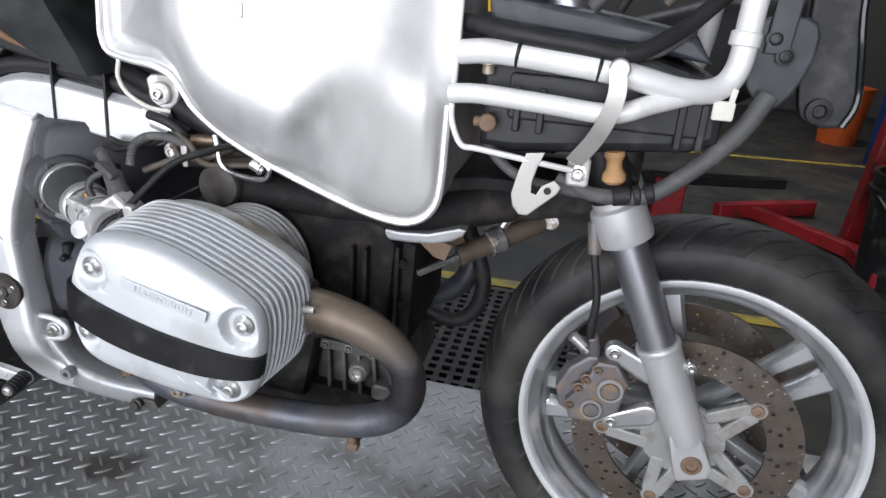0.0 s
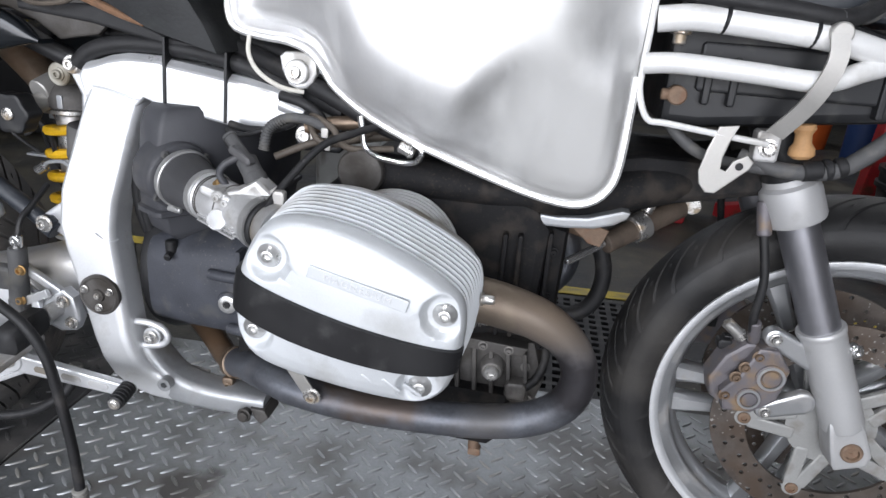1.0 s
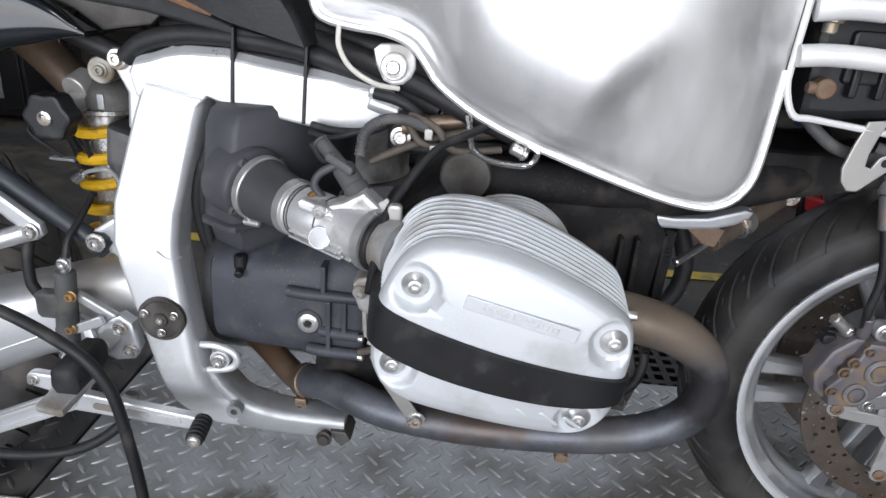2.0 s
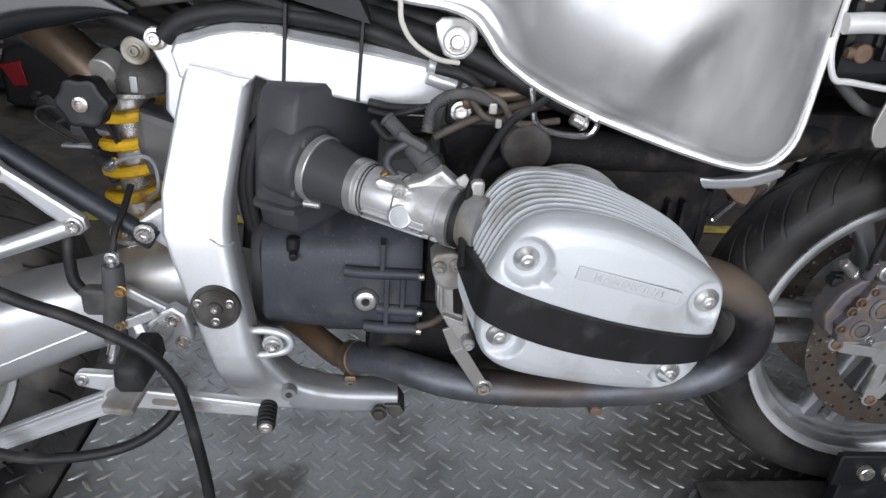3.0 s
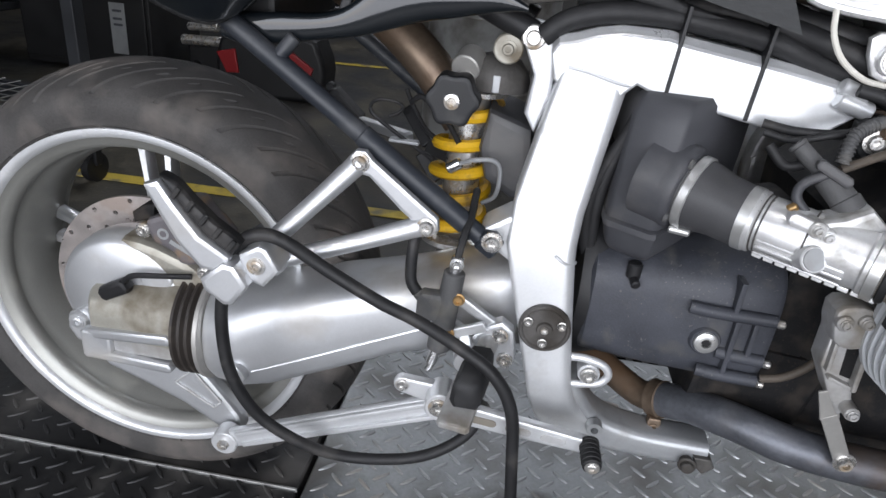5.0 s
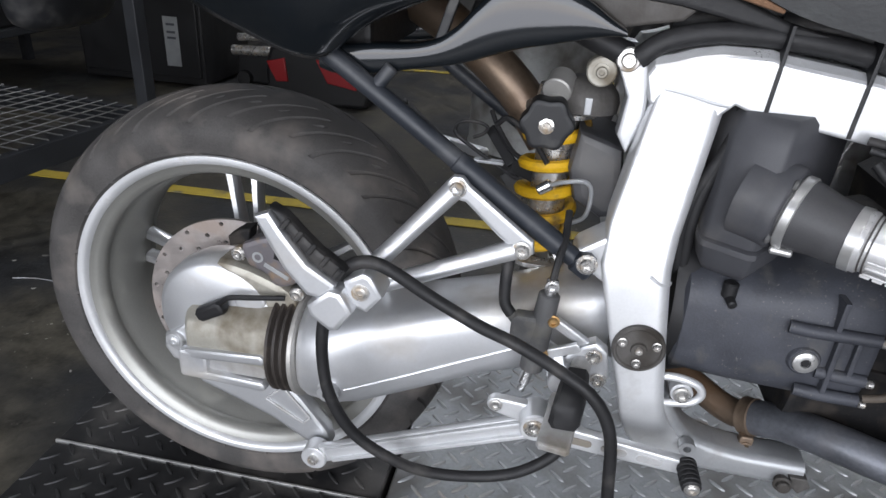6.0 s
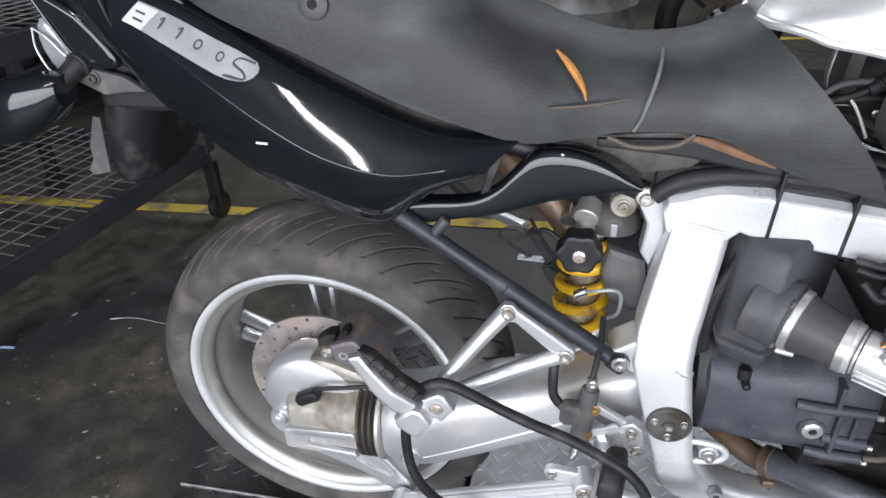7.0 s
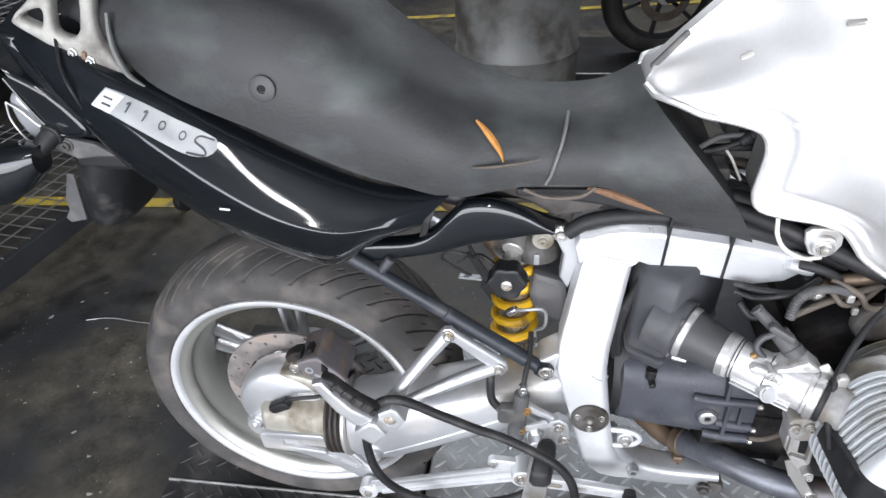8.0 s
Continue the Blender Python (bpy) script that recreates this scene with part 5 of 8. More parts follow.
part("inlet_hose", lathe([(0.036, 0), (0.0365, 0.012), (0.0355, 0.024), (0.0315, 0.044), (0.0295, 0.076)], at(0.0), ID, 32), M["boot"], ab, "black rubber inlet hose")
part("hose_clamp", cat(lathe([(0.0372, 0), (0.0382, 0.001), (0.0382, 0.0085), (0.0372, 0.0095)], at(0.010), ID, 32), rod(tuple(Vector(at(0.017)) + Vector((-0.02, -0.01, -0.036))), tuple(Vector(at(0.017)) + Vector((0.0, -0.016, -0.036))), 0.004)), M["screw"], ab, "bright hose clamp")
TD = Vector((0.835, -0.53, -0.05)).normalized()
tat = lambda d: tuple(Vector(at(0.068)) + TD * (d - 0.068))
tb = part("throttle_body", cat(lathe([(0.029, 0.068), (0.030, 0.069), (0.030, 0.080), (0.0275, 0.082), (0.0275, 0.126), (0.0265, 0.128), (0.0265, 0.172), (0.0285, 0.174), (0.0285, 0.188)], tat(0), TD, 32)), M["throttle"], bike, "silver throttle body")
for d in (0.066, 0.178):
    part("body_clamp", lathe([(0.0292, 0), (0.0312, 0.0006), (0.0312, 0.0095), (0.0292, 0.010)], tat(d), TD, 32), M["screw"], tb)
part("inlet_ring", lathe([(0.028, 0.189), (0.0298, 0.190), (0.0298, 0.194), (0.028, 0.196)], tat(0), TD, 28), M["rubber"], tb)
part("inlet_stub", lathe([(0.0265, 0.186), (0.0265, 0.198), (0.0285, 0.201), (0.0285, 0.214), (0.031, 0.218)], tat(0), TD, 28), M["cast"], tb)
part("throttle_knob", cat(rod((0.724, -0.215, 0.5555), (0.7255, -0.2365, 0.5625), 0.0122, seg=32), rod((0.722, -0.20, 0.562), (0.722, -0.226, 0.562), 0.0095)), M["throttle"], tb, "round bright throttle shaft cap")
part("cap_face", rod((0.7254, -0.2355, 0.5622), (0.7257, -0.2372, 0.5628), 0.0102, seg=32, bev=0.0004), M["arm_grey"], tb, "dull grey cap face")
for x, z in ((0.7235, 0.586), (0.7335, 0.581)):
    part("sensor_screw", cat(rod((x, -0.2, z), (x, -0.229, z), 0.0075), bolt((x, -0.229, z), (0, -1, 0), 0.004, 0.004, 1.2)), M["throttle"], tb)
part("sensor_block", cat(bar((0.700, -0.217, 0.592), (0.735, -0.222, 0.583), 0.012, 0.014, 0.004)), M["throttle"], tb)
for off in (-0.010, -0.016, -0.022):
    s0 = Vector(at(0.086)) + Vector((-0.0118, -0.0222, off + 0.004))
    part("cooling_rib", bar(tuple(s0), tuple(s0 + TD * 0.074), 0.0025, 0.004, 0.0008), M["throttle"], tb)
lo0 = Vector((0.694, -0.184, 0.539))
part("toothed_edge", cat(*[bar(tuple(lo0 + TD * (0.0108 * k)), tuple(lo0 + TD * (0.0108 * k + 0.009)), 0.0045, 0.004, 0.0008) for k in range(10)]), M["weld"], tb, "bright toothed casting edge")
for d, r in ((0.0815, 0.0279), (0.0855, 0.0279), (0.124, 0.0279), (0.1735, 0.0272)):
    part("groove", lathe([(r, 0), (r + 0.0006, 0.0003), (r + 0.0006, 0.0014), (r, 0.0017)], tat(d), TD, 32), M["engine_dirty"], tb)
for k in range(7):
    q = frame_of(tat(0.089), TD) @ Vector((0.0277 * math.cos(-2.3 + k * 0.22), 0.0277 * math.sin(-2.3 + k * 0.22), 0))
    part("rib", bar(tuple(q), tuple(q + TD * 0.031), 0.0018, 0.0025, 0.0006), M["throttle"], tb)
inj = part("injector", cat(rod((0.770, -0.207, 0.586), (0.737, -0.180, 0.620), 0.0122), rod((0.760, -0.199, 0.596), (0.752, -0.192, 0.605), 0.0135), rod((0.738, -0.181, 0.619), (0.711, -0.165, 0.641), 0.0078), lathe([(0.006, 0.0), (0.0085, 0.001), (0.0085, 0.004), (0.006, 0.005)], (0.712, -0.1655, 0.640), (-0.7, 0.4, 0.6), 16)), M["hose"], bike, "grey fuel injector and plug")
part("plug", cat(bar((0.722, -0.186, 0.634), (0.752, -0.196, 0.620), 0.010, 0.012, 0.003), tube([(0.735, -0.188, 0.626), (0.716, -0.190, 0.615), (0.711, -0.195, 0.603), (0.722, -0.200, 0.590)], 0.0045, 10, 5)), M["plastic_matt"], inj)
part("brass_union", rod((0.706, -0.198, 0.590), (0.713, -0.199, 0.596), 0.0045), M["brass"], inj)
part("injector_boss", plate([(0.726, 0.590), (0.745, 0.596), (0.766, 0.608), (0.785, 0.592), (0.803, 0.566), (0.795, 0.552), (0.745, 0.56)], -0.222, -0.188, 0.006), M["throttle"], inj)
part("corrugated_loom", tube([(0.752, -0.165, 0.630), (0.757, -0.16, 0.655), (0.775, -0.155, 0.668), (0.80, -0.15, 0.668), (0.82, -0.145, 0.66)], 0.0056, 12, 8), M["hose"], bike)
for k in range(14):
    c = curve([(0.752, -0.165, 0.630), (0.757, -0.16, 0.655), (0.775, -0.155, 0.668)], 7)[k]
    d = curve([(0.752, -0.165, 0.630), (0.757, -0.16, 0.655), (0.775, -0.155, 0.668)], 7)[k + 1]
    part("loom_ring", rod(tuple(c), tuple(c + (d - c) * 0.5), 0.0068, seg=12), M["hose"], bike)
for pts, r, m in (([(0.89, -0.13, 0.668), (0.862, -0.165, 0.661), (0.832, -0.191, 0.648), (0.803, -0.222, 0.612), (0.789, -0.246, 0.585), (0.786, -0.266, 0.556), (0.785, -0.292, 0.535)], 0.0044, "rubber"),
                  ([(0.69, -0.13, 0.642), (0.715, -0.14, 0.640), (0.745, -0.145, 0.650), (0.77, -0.14, 0.655)], 0.0035, "loom"),
                  ([(0.695, -0.14, 0.632), (0.71, -0.15, 0.618), (0.725, -0.155, 0.622)], 0.005, "loom"),
                  ([(0.76, -0.15, 0.62), (0.80, -0.14, 0.638), (0.84, -0.13, 0.65), (0.88, -0.12, 0.66)], 0.0045, "wire"),
                  ([(0.80, -0.14, 0.66), (0.815, -0.15, 0.645), (0.84, -0.14, 0.642), (0.87, -0.12, 0.655)], 0.004, "wire"),
                  ([(0.79, -0.13, 0.655), (0.83, -0.12, 0.662), (0.90, -0.11, 0.668)], 0.009, "bronze"),
                  ([(0.80, -0.12, 0.635), (0.86, -0.1, 0.645), (0.93, -0.09, 0.655)], 0.007, "wire"),
                  ([(0.69, -0.12, 0.648), (0.72, -0.13, 0.646), (0.76, -0.14, 0.652), (0.79, -0.13, 0.668)], 0.0045, "rubber"),
                  ([(0.80, -0.135, 0.672), (0.83, -0.15, 0.662), (0.85, -0.15, 0.640), (0.90, -0.13, 0.640)], 0.004, "wire"),
                  ([(0.76, -0.13, 0.690), (0.79, -0.135, 0.684), (0.81, -0.13, 0.668), (0.815, -0.12, 0.64)], 0.006, "loom"),
                  ([(0.755, -0.158, 0.385), (0.772, -0.165, 0.395), (0.788, -0.17, 0.413), (0.802, -0.172, 0.438), (0.806, -0.175, 0.470)], 0.0045, "wire")):
    part("cable", tube(pts, r, 10, 6), M[m], bike)
part("loom_junction", cat(box((0.805, -0.115, 0.645), (0.06, 0.02, 0.04), 0.005), rod((0.79, -0.11, 0.638), (0.79, -0.128, 0.638), 0.012)), M["plastic"], bike)
part("junction_bolt", bolt((0.79, -0.130, 0.645), (0, -1, 0), 0.0075, 0.006), M["steel"], bike)
part("head_clip", cat(box((0.800, -0.236, 0.590), (0.014, 0.012, 0.030), 0.003), bar((0.785, -0.215, 0.60), (0.803, -0.23, 0.575), 0.012, 0.004)), M["strap"], bike, "grey cable clip on the cylinder head")
part("white_plug", cat(box((0.828, -0.158, 0.641), (0.007, 0.006, 0.010), 0.001), box((0.822, -0.15, 0.655), (0.009, 0.007, 0.012), 0.0015)), M["strap"], bike)
lug = part("head_lug", cat(plate([(0.760, 0.516), (0.772, 0.524), (0.789, 0.523), (0.800, 0.508), (0.799, 0.488), (0.782, 0.480), (0.766, 0.487)], -0.238, -0.205, 0.004, 2), plate([(0.768, 0.490), (0.797, 0.490), (0.804, 0.470), (0.806, 0.432), (0.812, 0.412), (0.802, 0.402), (0.786, 0.424), (0.769, 0.455)], -0.228, -0.200, 0.003),
    bar((0.772, -0.230, 0.486), (0.774, -0.230, 0.452), 0.004, 0.010, 0.0015), bar((0.798, -0.232, 0.486), (0.801, -0.232, 0.436), 0.005, 0.012, 0.0015), bar((0.776, -0.231, 0.447), (0.803, -0.231, 0.437), 0.004, 0.010, 0.0015)), M["cast"], bike, "grimy cast lug on the cylinder head")
for x, z, r in ((0.768, 0.508, 0.0075), (0.785, 0.512, 0.0068), (0.806, 0.415, 0.007)):
    part("lug_boss", cat(rod((x, -0.215, z), (x, -0.243, z), r), bolt((x, -0.243, z), (0, -1, 0), 0.0045, 0.004, 1.2)), M["cast"], lug)
part("lug_pocket", plate([(0.785, 0.478), (0.797, 0.478), (0.799, 0.445), (0.788, 0.448)], -0.2295, -0.222, 0.001), M["crankcase"], lug, "dark pocket in the casting")
part("lug_nut", rod((0.801, -0.245, 0.500), (0.801, -0.262, 0.500), 0.006, seg=6), M["steel"], lug)

# ---- main frame ----
def beam(path, y_in, bev):
    """A box beam along (x, z, half width, outer y) rows, rounded at its edges."""
    rows = curve(path, 5)
    rings = []
    for i, (x, z, w, yo) in enumerate(rows):
        d = rows[min(i + 1, len(rows) - 1)][:2] - rows[max(i - 1, 0)][:2]
        d = d / (np.linalg.norm(d) + 1e-9)
        nx, nz = -d[1], d[0]
        ring = []
        for cx, cy in ((-1, 0), (1, 0), (1, 1), (-1, 1)):
            corner = {(-1, 0): (180, 270), (1, 0): (270, 360), (1, 1): (0, 90), (-1, 1): (90, 180)}[(cx, cy)]
            for k in range(4):
                a = radians(corner[0] + 90 * k / 3)
                u = cx * (w - bev) + bev * math.cos(a)
                y = (yo + bev if cy == 0 else y_in - bev) + bev * math.sin(a)
                ring.append((x + nx * u, y, z + nz * u))
        rings.append(ring)
    return loft(rings)


def upright(rows):
    """The frame's leg along (x, z, half width, outer y) rows: a flat outer face, a tight rear edge and a broad front one."""
    rings = []
    for i, (x, z, w, yo) in enumerate(rows):
        p, q = rows[max(i - 1, 0)], rows[min(i + 1, len(rows) - 1)]
        d = np.array((q[0] - p[0], q[1] - p[1]))
        nx, nz = np.array((-d[1], d[0])) / np.linalg.norm(d)
        ring = []
        for sx, r, a0 in ((1, 0.013, 90), (-1, 0.0045, 180)):
            c = (sx * (w - r), yo + r)
            ring += [(c[0] + r * math.sin(radians(a)) * sx, c[1] - r * math.cos(radians(a))) for a in ([90, 72, 54, 36, 18, 0] if sx > 0 else [0, 30, 60, 90])]
            ring.insert(len(ring) if sx > 0 else len(ring) - 4, (sx * (w - r - 0.002), yo))
        ring += [(-w, yo + 0.045), (w, yo + 0.045)]
        rings.append([(x + nx * u, y, z + nz * u) for u, y in ring])
    return loft(rings)


def spar():
    """The frame's top tube: a plane side, a sloping facet along its upper edge."""
    top = [(0.480, 0.694), (0.486, 0.704), (0.503, 0.708), (0.522, 0.715), (0.545, 0.7195), (0.590, 0.7195), (0.606, 0.7155), (0.690, 0.7045), (0.756, 0.6945)]
    low = [(0.790, 0.671), (0.757, 0.644), (0.719, 0.6365), (0.676, 0.6435), (0.586, 0.659), (0.568, 0.666), (0.558, 0.656), (0.545, 0.640), (0.510, 0.645), (0.486, 0.662)]

    def ring(y, drop, d):
        return [(x, y, z) for x, z in offset([(x, z - drop) for x, z in top] + low, d)]

    return loft([ring(-0.107, 0.009, 0.0045), ring(-0.107, 0.0085, 0.003), ring(-0.1065, 0.0078, 0.0016), ring(-0.1045, 0.0065, 0.0), ring(-0.095, 0.0, 0.0), ring(-0.07, 0.0, 0.0), ring(-0.06, 0.004, 0.004)])


for side in (-1, 1):
    g = (lambda q: q) if side < 0 else mirror_y
    leg = upright([(0.5345, 0.700, 0.033, -0.094), (0.5275, 0.668, 0.0345, -0.106), (0.5215, 0.640, 0.0352, -0.117), (0.5025, 0.540, 0.0370, -0.148), (0.5005, 0.500, 0.0368, -0.156), (0.5045, 0.478, 0.0345, -0.159), (0.518, 0.412, 0.0300, -0.164), (0.531, 0.352, 0.0258, -0.170), (0.5375, 0.324, 0.0250, -0.169), (0.5465, 0.302, 0.0245, -0.165), (0.560, 0.285, 0.0232, -0.159), (0.580, 0.2715, 0.0210, -0.152), (0.605, 0.263, 0.0180, -0.146), (0.63, 0.259, 0.0150, -0.140)])
    mf = part("main_frame", g(leg), M["frame"], bike, "silver aluminium frame upright", 35)
    for bead in ([(0.499, -0.107, 0.676), (0.52, -0.1085, 0.673), (0.545, -0.1085, 0.667), (0.563, -0.106, 0.664)], [(0.516, -0.1595, 0.494), (0.526, -0.1585, 0.487), (0.536, -0.152, 0.484), (0.539, -0.145, 0.484)]):
        part("weld", g(tube(bead, 0.0016, 8, 5)), M["frame"], mf)
    part("lower_arm", g(beam([(0.545, 0.325, 0.026, -0.15), (0.562, 0.296, 0.026, -0.15), (0.595, 0.268, 0.022, -0.148), (0.65, 0.256, 0.018, -0.147), (0.735, 0.254, 0.017, -0.146)], -0.10, 0.01)), M["arm_grey"], mf, "dull grey lower frame arm")
    part("frame_spar", g(spar()), M["frame"], mf, "silver aluminium frame spar", 20)
    part("rear_gusset", g(plate([(0.448, 0.70), (0.486, 0.695), (0.488, 0.64), (0.475, 0.60), (0.462, 0.62), (0.466, 0.66)], -0.088, -0.06, 0.004)), M["swing"], mf, "grey cast gusset")
    part("strut_lug", g(plate([(0.436, 0.505), (0.446, 0.515), (0.478, 0.53), (0.478, 0.475), (0.455, 0.484), (0.437, 0.492)], -0.15, -0.10, 0.005, 2)), M["frame"], mf)
    part("pivot_cover", g(lathe([(0.0285, 0), (0.0285, 0.006), (0.026, 0.0085), (0.0245, 0.0082), (0.023, 0.0062), (0.009, 0.0066), (0.008, 0.0095), (0.001, 0.0095)], (0.518, -0.161, 0.410), (0, -1, 0), 36)), M["engine_dirty"], mf, "round dark bronze pivot cover")
    for dx, dz in ((-0.0185, 0.0075), (0.0175, 0.0075), (0.0, -0.017), (0.0, 0.0)):
        part("pivot_screw", g(bolt((0.518 + dx, -0.1685, 0.410 + dz), (0, -1, 0), 0.0042, 0.005, 1.25)), M["steel"], mf)
    part("engine_lug", g(cat(tube([(0.546, -0.146, 0.366), (0.570, -0.147, 0.368), (0.592, -0.147, 0.362), (0.600, -0.147, 0.350), (0.592, -0.147, 0.338), (0.572, -0.147, 0.333), (0.552, -0.146, 0.330)], 0.0048, 10, 5), rod((0.578, -0.13, 0.349), (0.578, -0.151, 0.349), 0.0125))), M["frame"], mf)
    part("lug_bolt", g(bolt((0.578, -0.1525, 0.349), (0, -1, 0), 0.0075, 0.007, 1.35)), M["steel"], mf)
    part("lower_lug", g(cat(rod((0.712, -0.146, 0.249), (0.711, -0.164, 0.249), 0.0075), rod((0.7115, -0.155, 0.249), (0.711, -0.158, 0.249), 0.0105), plate([(0.718, 0.258), (0.738, 0.258), (0.745, 0.246), (0.733, 0.234), (0.724, 0.242)], -0.152, -0.11, 0.003))), M["engine_dirty"], mf)
    part("lower_eye", g(lathe([(0.0045, -0.006), (0.0095, -0.006), (0.0095, 0.006), (0.0045, 0.006)], (0.597, -0.156, 0.281), (0, -1, 0), 20, True)), M["arm_grey"], mf)
# loom, ties and hoses on the spar
loom = part("frame_loom", tube([(0.47, -0.09, 0.700), (0.495, -0.092, 0.719), (0.54, -0.092, 0.730), (0.60, -0.09, 0.730), (0.68, -0.09, 0.720), (0.76, -0.09, 0.695), (0.83, -0.10, 0.672)], 0.011, 12, 6), M["loom"], bike, "black taped wiring loom")
part("frame_hose", tube([(0.60, -0.065, 0.742), (0.68, -0.075, 0.735), (0.76, -0.10, 0.715), (0.82, -0.12, 0.694), (0.87, -0.125, 0.672), (0.925, -0.125, 0.652)], 0.0115, 12, 6), M["rubber"], bike, "black rubber fuel hose")
part("frame_hose", tube([(0.50, -0.05, 0.735), (0.60, -0.05, 0.745), (0.70, -0.06, 0.74), (0.78, -0.08, 0.725)], 0.013, 12, 6), M["rubber"], bike, "black rubber fuel hose")
for x, dz in ((0.5975, 0.0), (0.678, -0.009)):
    part("cable_tie", plate([(x - 0.003, 0.657 + dz * 1.3), (x + 0.001, 0.657 + dz * 1.3), (x + 0.006, 0.744 + dz), (x + 0.002, 0.744 + dz)], -0.1095, -0.056, 0.0012), M["plastic"], bike, "black cable tie round the spar")
part("spar_boss", cat(rod((0.752, -0.112, 0.678), (0.785, -0.112, 0.668), 0.009), rod((0.752, -0.112, 0.69), (0.778, -0.112, 0.682), 0.008)), M["frame"], bike)
part("breather_wire", tube([(0.72, -0.125, 0.755), (0.722, -0.132, 0.735), (0.735, -0.134, 0.715), (0.76, -0.13, 0.70), (0.785, -0.12, 0.695)], 0.0028, 8, 6), M["whiteplug"], bike, "thin white plastic line")
for x in (0.555, 0.548):
    part("cable", tube([(0.60 if x > 0.55 else 0.585, -0.07, 0.67), (0.575, -0.10, 0.63), (x, -0.105, 0.56), (x, -0.10, 0.50), (0.56, -0.09, 0.46)], 0.007, 10, 5), M["rubber"], bike)

# ---- fuel tank ----
TO = [(0.5575, 0.8895), (0.564, 0.8905), (0.579, 0.890), (0.597, 0.886), (0.615, 0.8795), (0.650, 0.874), (0.682, 0.864), (0.693, 0.840), (0.691, 0.805), (0.690, 0.78), (0.700, 0.762), (0.733, 0.755), (0.768, 0.752), (0.797, 0.742), (0.815, 0.722), (0.83, 0.704), (0.874, 0.676), (0.945, 0.648), (1.036, 0.621), (1.10, 0.607), (1.132, 0.610), (1.152, 0.628), (1.160, 0.66), (1.162, 0.75), (1.165, 0.86), (1.17, 0.97), (1.10, 1.07), (0.95, 1.11), (0.80, 1.10), (0.68, 1.022), (0.638, 0.985), (0.604, 0.951), (0.580, 0.925), (0.562, 0.905), (0.557, 0.896)]


def tank_y(x, z):
    """Half width at the seam."""
    v = min(max((x - 0.72) / 0.35, 0), 1)
    w = float(np.interp(x, (0.557, 0.564, 0.579, 0.597, 0.62, 0.72), (0.032, 0.070, 0.085, 0.095, 0.102, 0.118))) + 0.048 * v
    t = min(max((z - 0.892) / 0.022, 0), 1) * min(max((0.74 - x) / 0.1, 0), 1)
    w += (min(w, 0.013) - w) * t * t * (3 - 2 * t)      # the tail narrows to a ridge
    if z > 1.0:
        w *= max(0.08, 1 - ((z - 1.0) / 0.12) ** 2)
    return w


TOC = curve(TO, 4, True)


TOP = np.array([p[:2] for p in TOC])
TOE = np.array([tank_y(*p) for p in TOC])


def tank_geo():
    cx, cz = 0.86, 0.86
    rings = []
    for s in [1.0, 0.985, 0.972, 0.958, 0.945, 0.932, 0.919, 0.906] + [0.884 - 0.033 * k for k in range(26)] + [0.02]:
        ringp = []
        for p, e0 in zip(TOC, TOE):
            x, z = cx + (p[0] - cx) * s, cz + (p[1] - cz) * s
            away = np.hypot(TOP[:, 0] - x, TOP[:, 1] - z)
            share = 1 / (away ** 4 + 1e-10)
            e = float((share * TOE).sum() / share.sum()) if s < 1 else e0
            d = float(away.min()) if s < 1 else 0.0
            inner = 0.205 - (0.05 * ((z - 0.86) / 0.2) ** 1.5 if z > 0.86 else 0)
            inner -= 0.035 * max(0.0, (x - 1.03) / 0.13) ** 2
            t = min(max((x - 0.68) / 0.22, 0), 1)
            inner = e + 0.010 + (inner - e - 0.010) * t * t * (3 - 2 * t)
            k = 1 - (1 - min(d / 0.10, 1)) ** 2.2
            y = e + (inner - e) * k
            # knee hollow, and the step that runs down towards the front corner
            y -= 0.012 * math.exp(-(((x - 0.70) / 0.09) ** 2 + ((z - 0.80) / 0.10) ** 2)) * k
            y += 0.010 * math.exp(-(((x - 0.86) / 0.06) ** 2 + ((z - 0.82) / 0.12) ** 2)) * k
            # a soft fold that runs along the notch behind the knee
            near = min(max((x - 0.66) / 0.04, 0), 1) * min(max((0.86 - x) / 0.05, 0), 1) * min(max((0.90 - z) / 0.02, 0), 1)
            y -= 0.014 * near * math.exp(-((d - 0.019) / 0.0075) ** 2)
            line = 0.768 - 0.02 * math.log(1 + math.exp((0.768 - 0.678 - 1.25 * (x - 0.952)) / 0.02))
            # flat lower front, leaning in towards the bottom seam
            foot = float(np.interp(x, (0.874, 0.945, 1.036, 1.10, 1.15), (0.676, 0.648, 0.621, 0.607, 0.606)))
            up = min(max((z - foot) / max(line - foot, 0.02), 0), 1)
            flat = e + 0.004 * min(k * 4, 1) + (0.196 - 0.022 * max(0.0, (x - 1.03) / 0.13) ** 2 - e) * up * min(d / 0.025, 1) ** 0.6
            w = 1 / (1 + math.exp(max(min((z - line) / 0.007, 40), -40)))
            y = y * (1 - w) + flat * w
            ringp.append((x, -y, z))
        rings.append(ringp)
    return loft(rings, False)


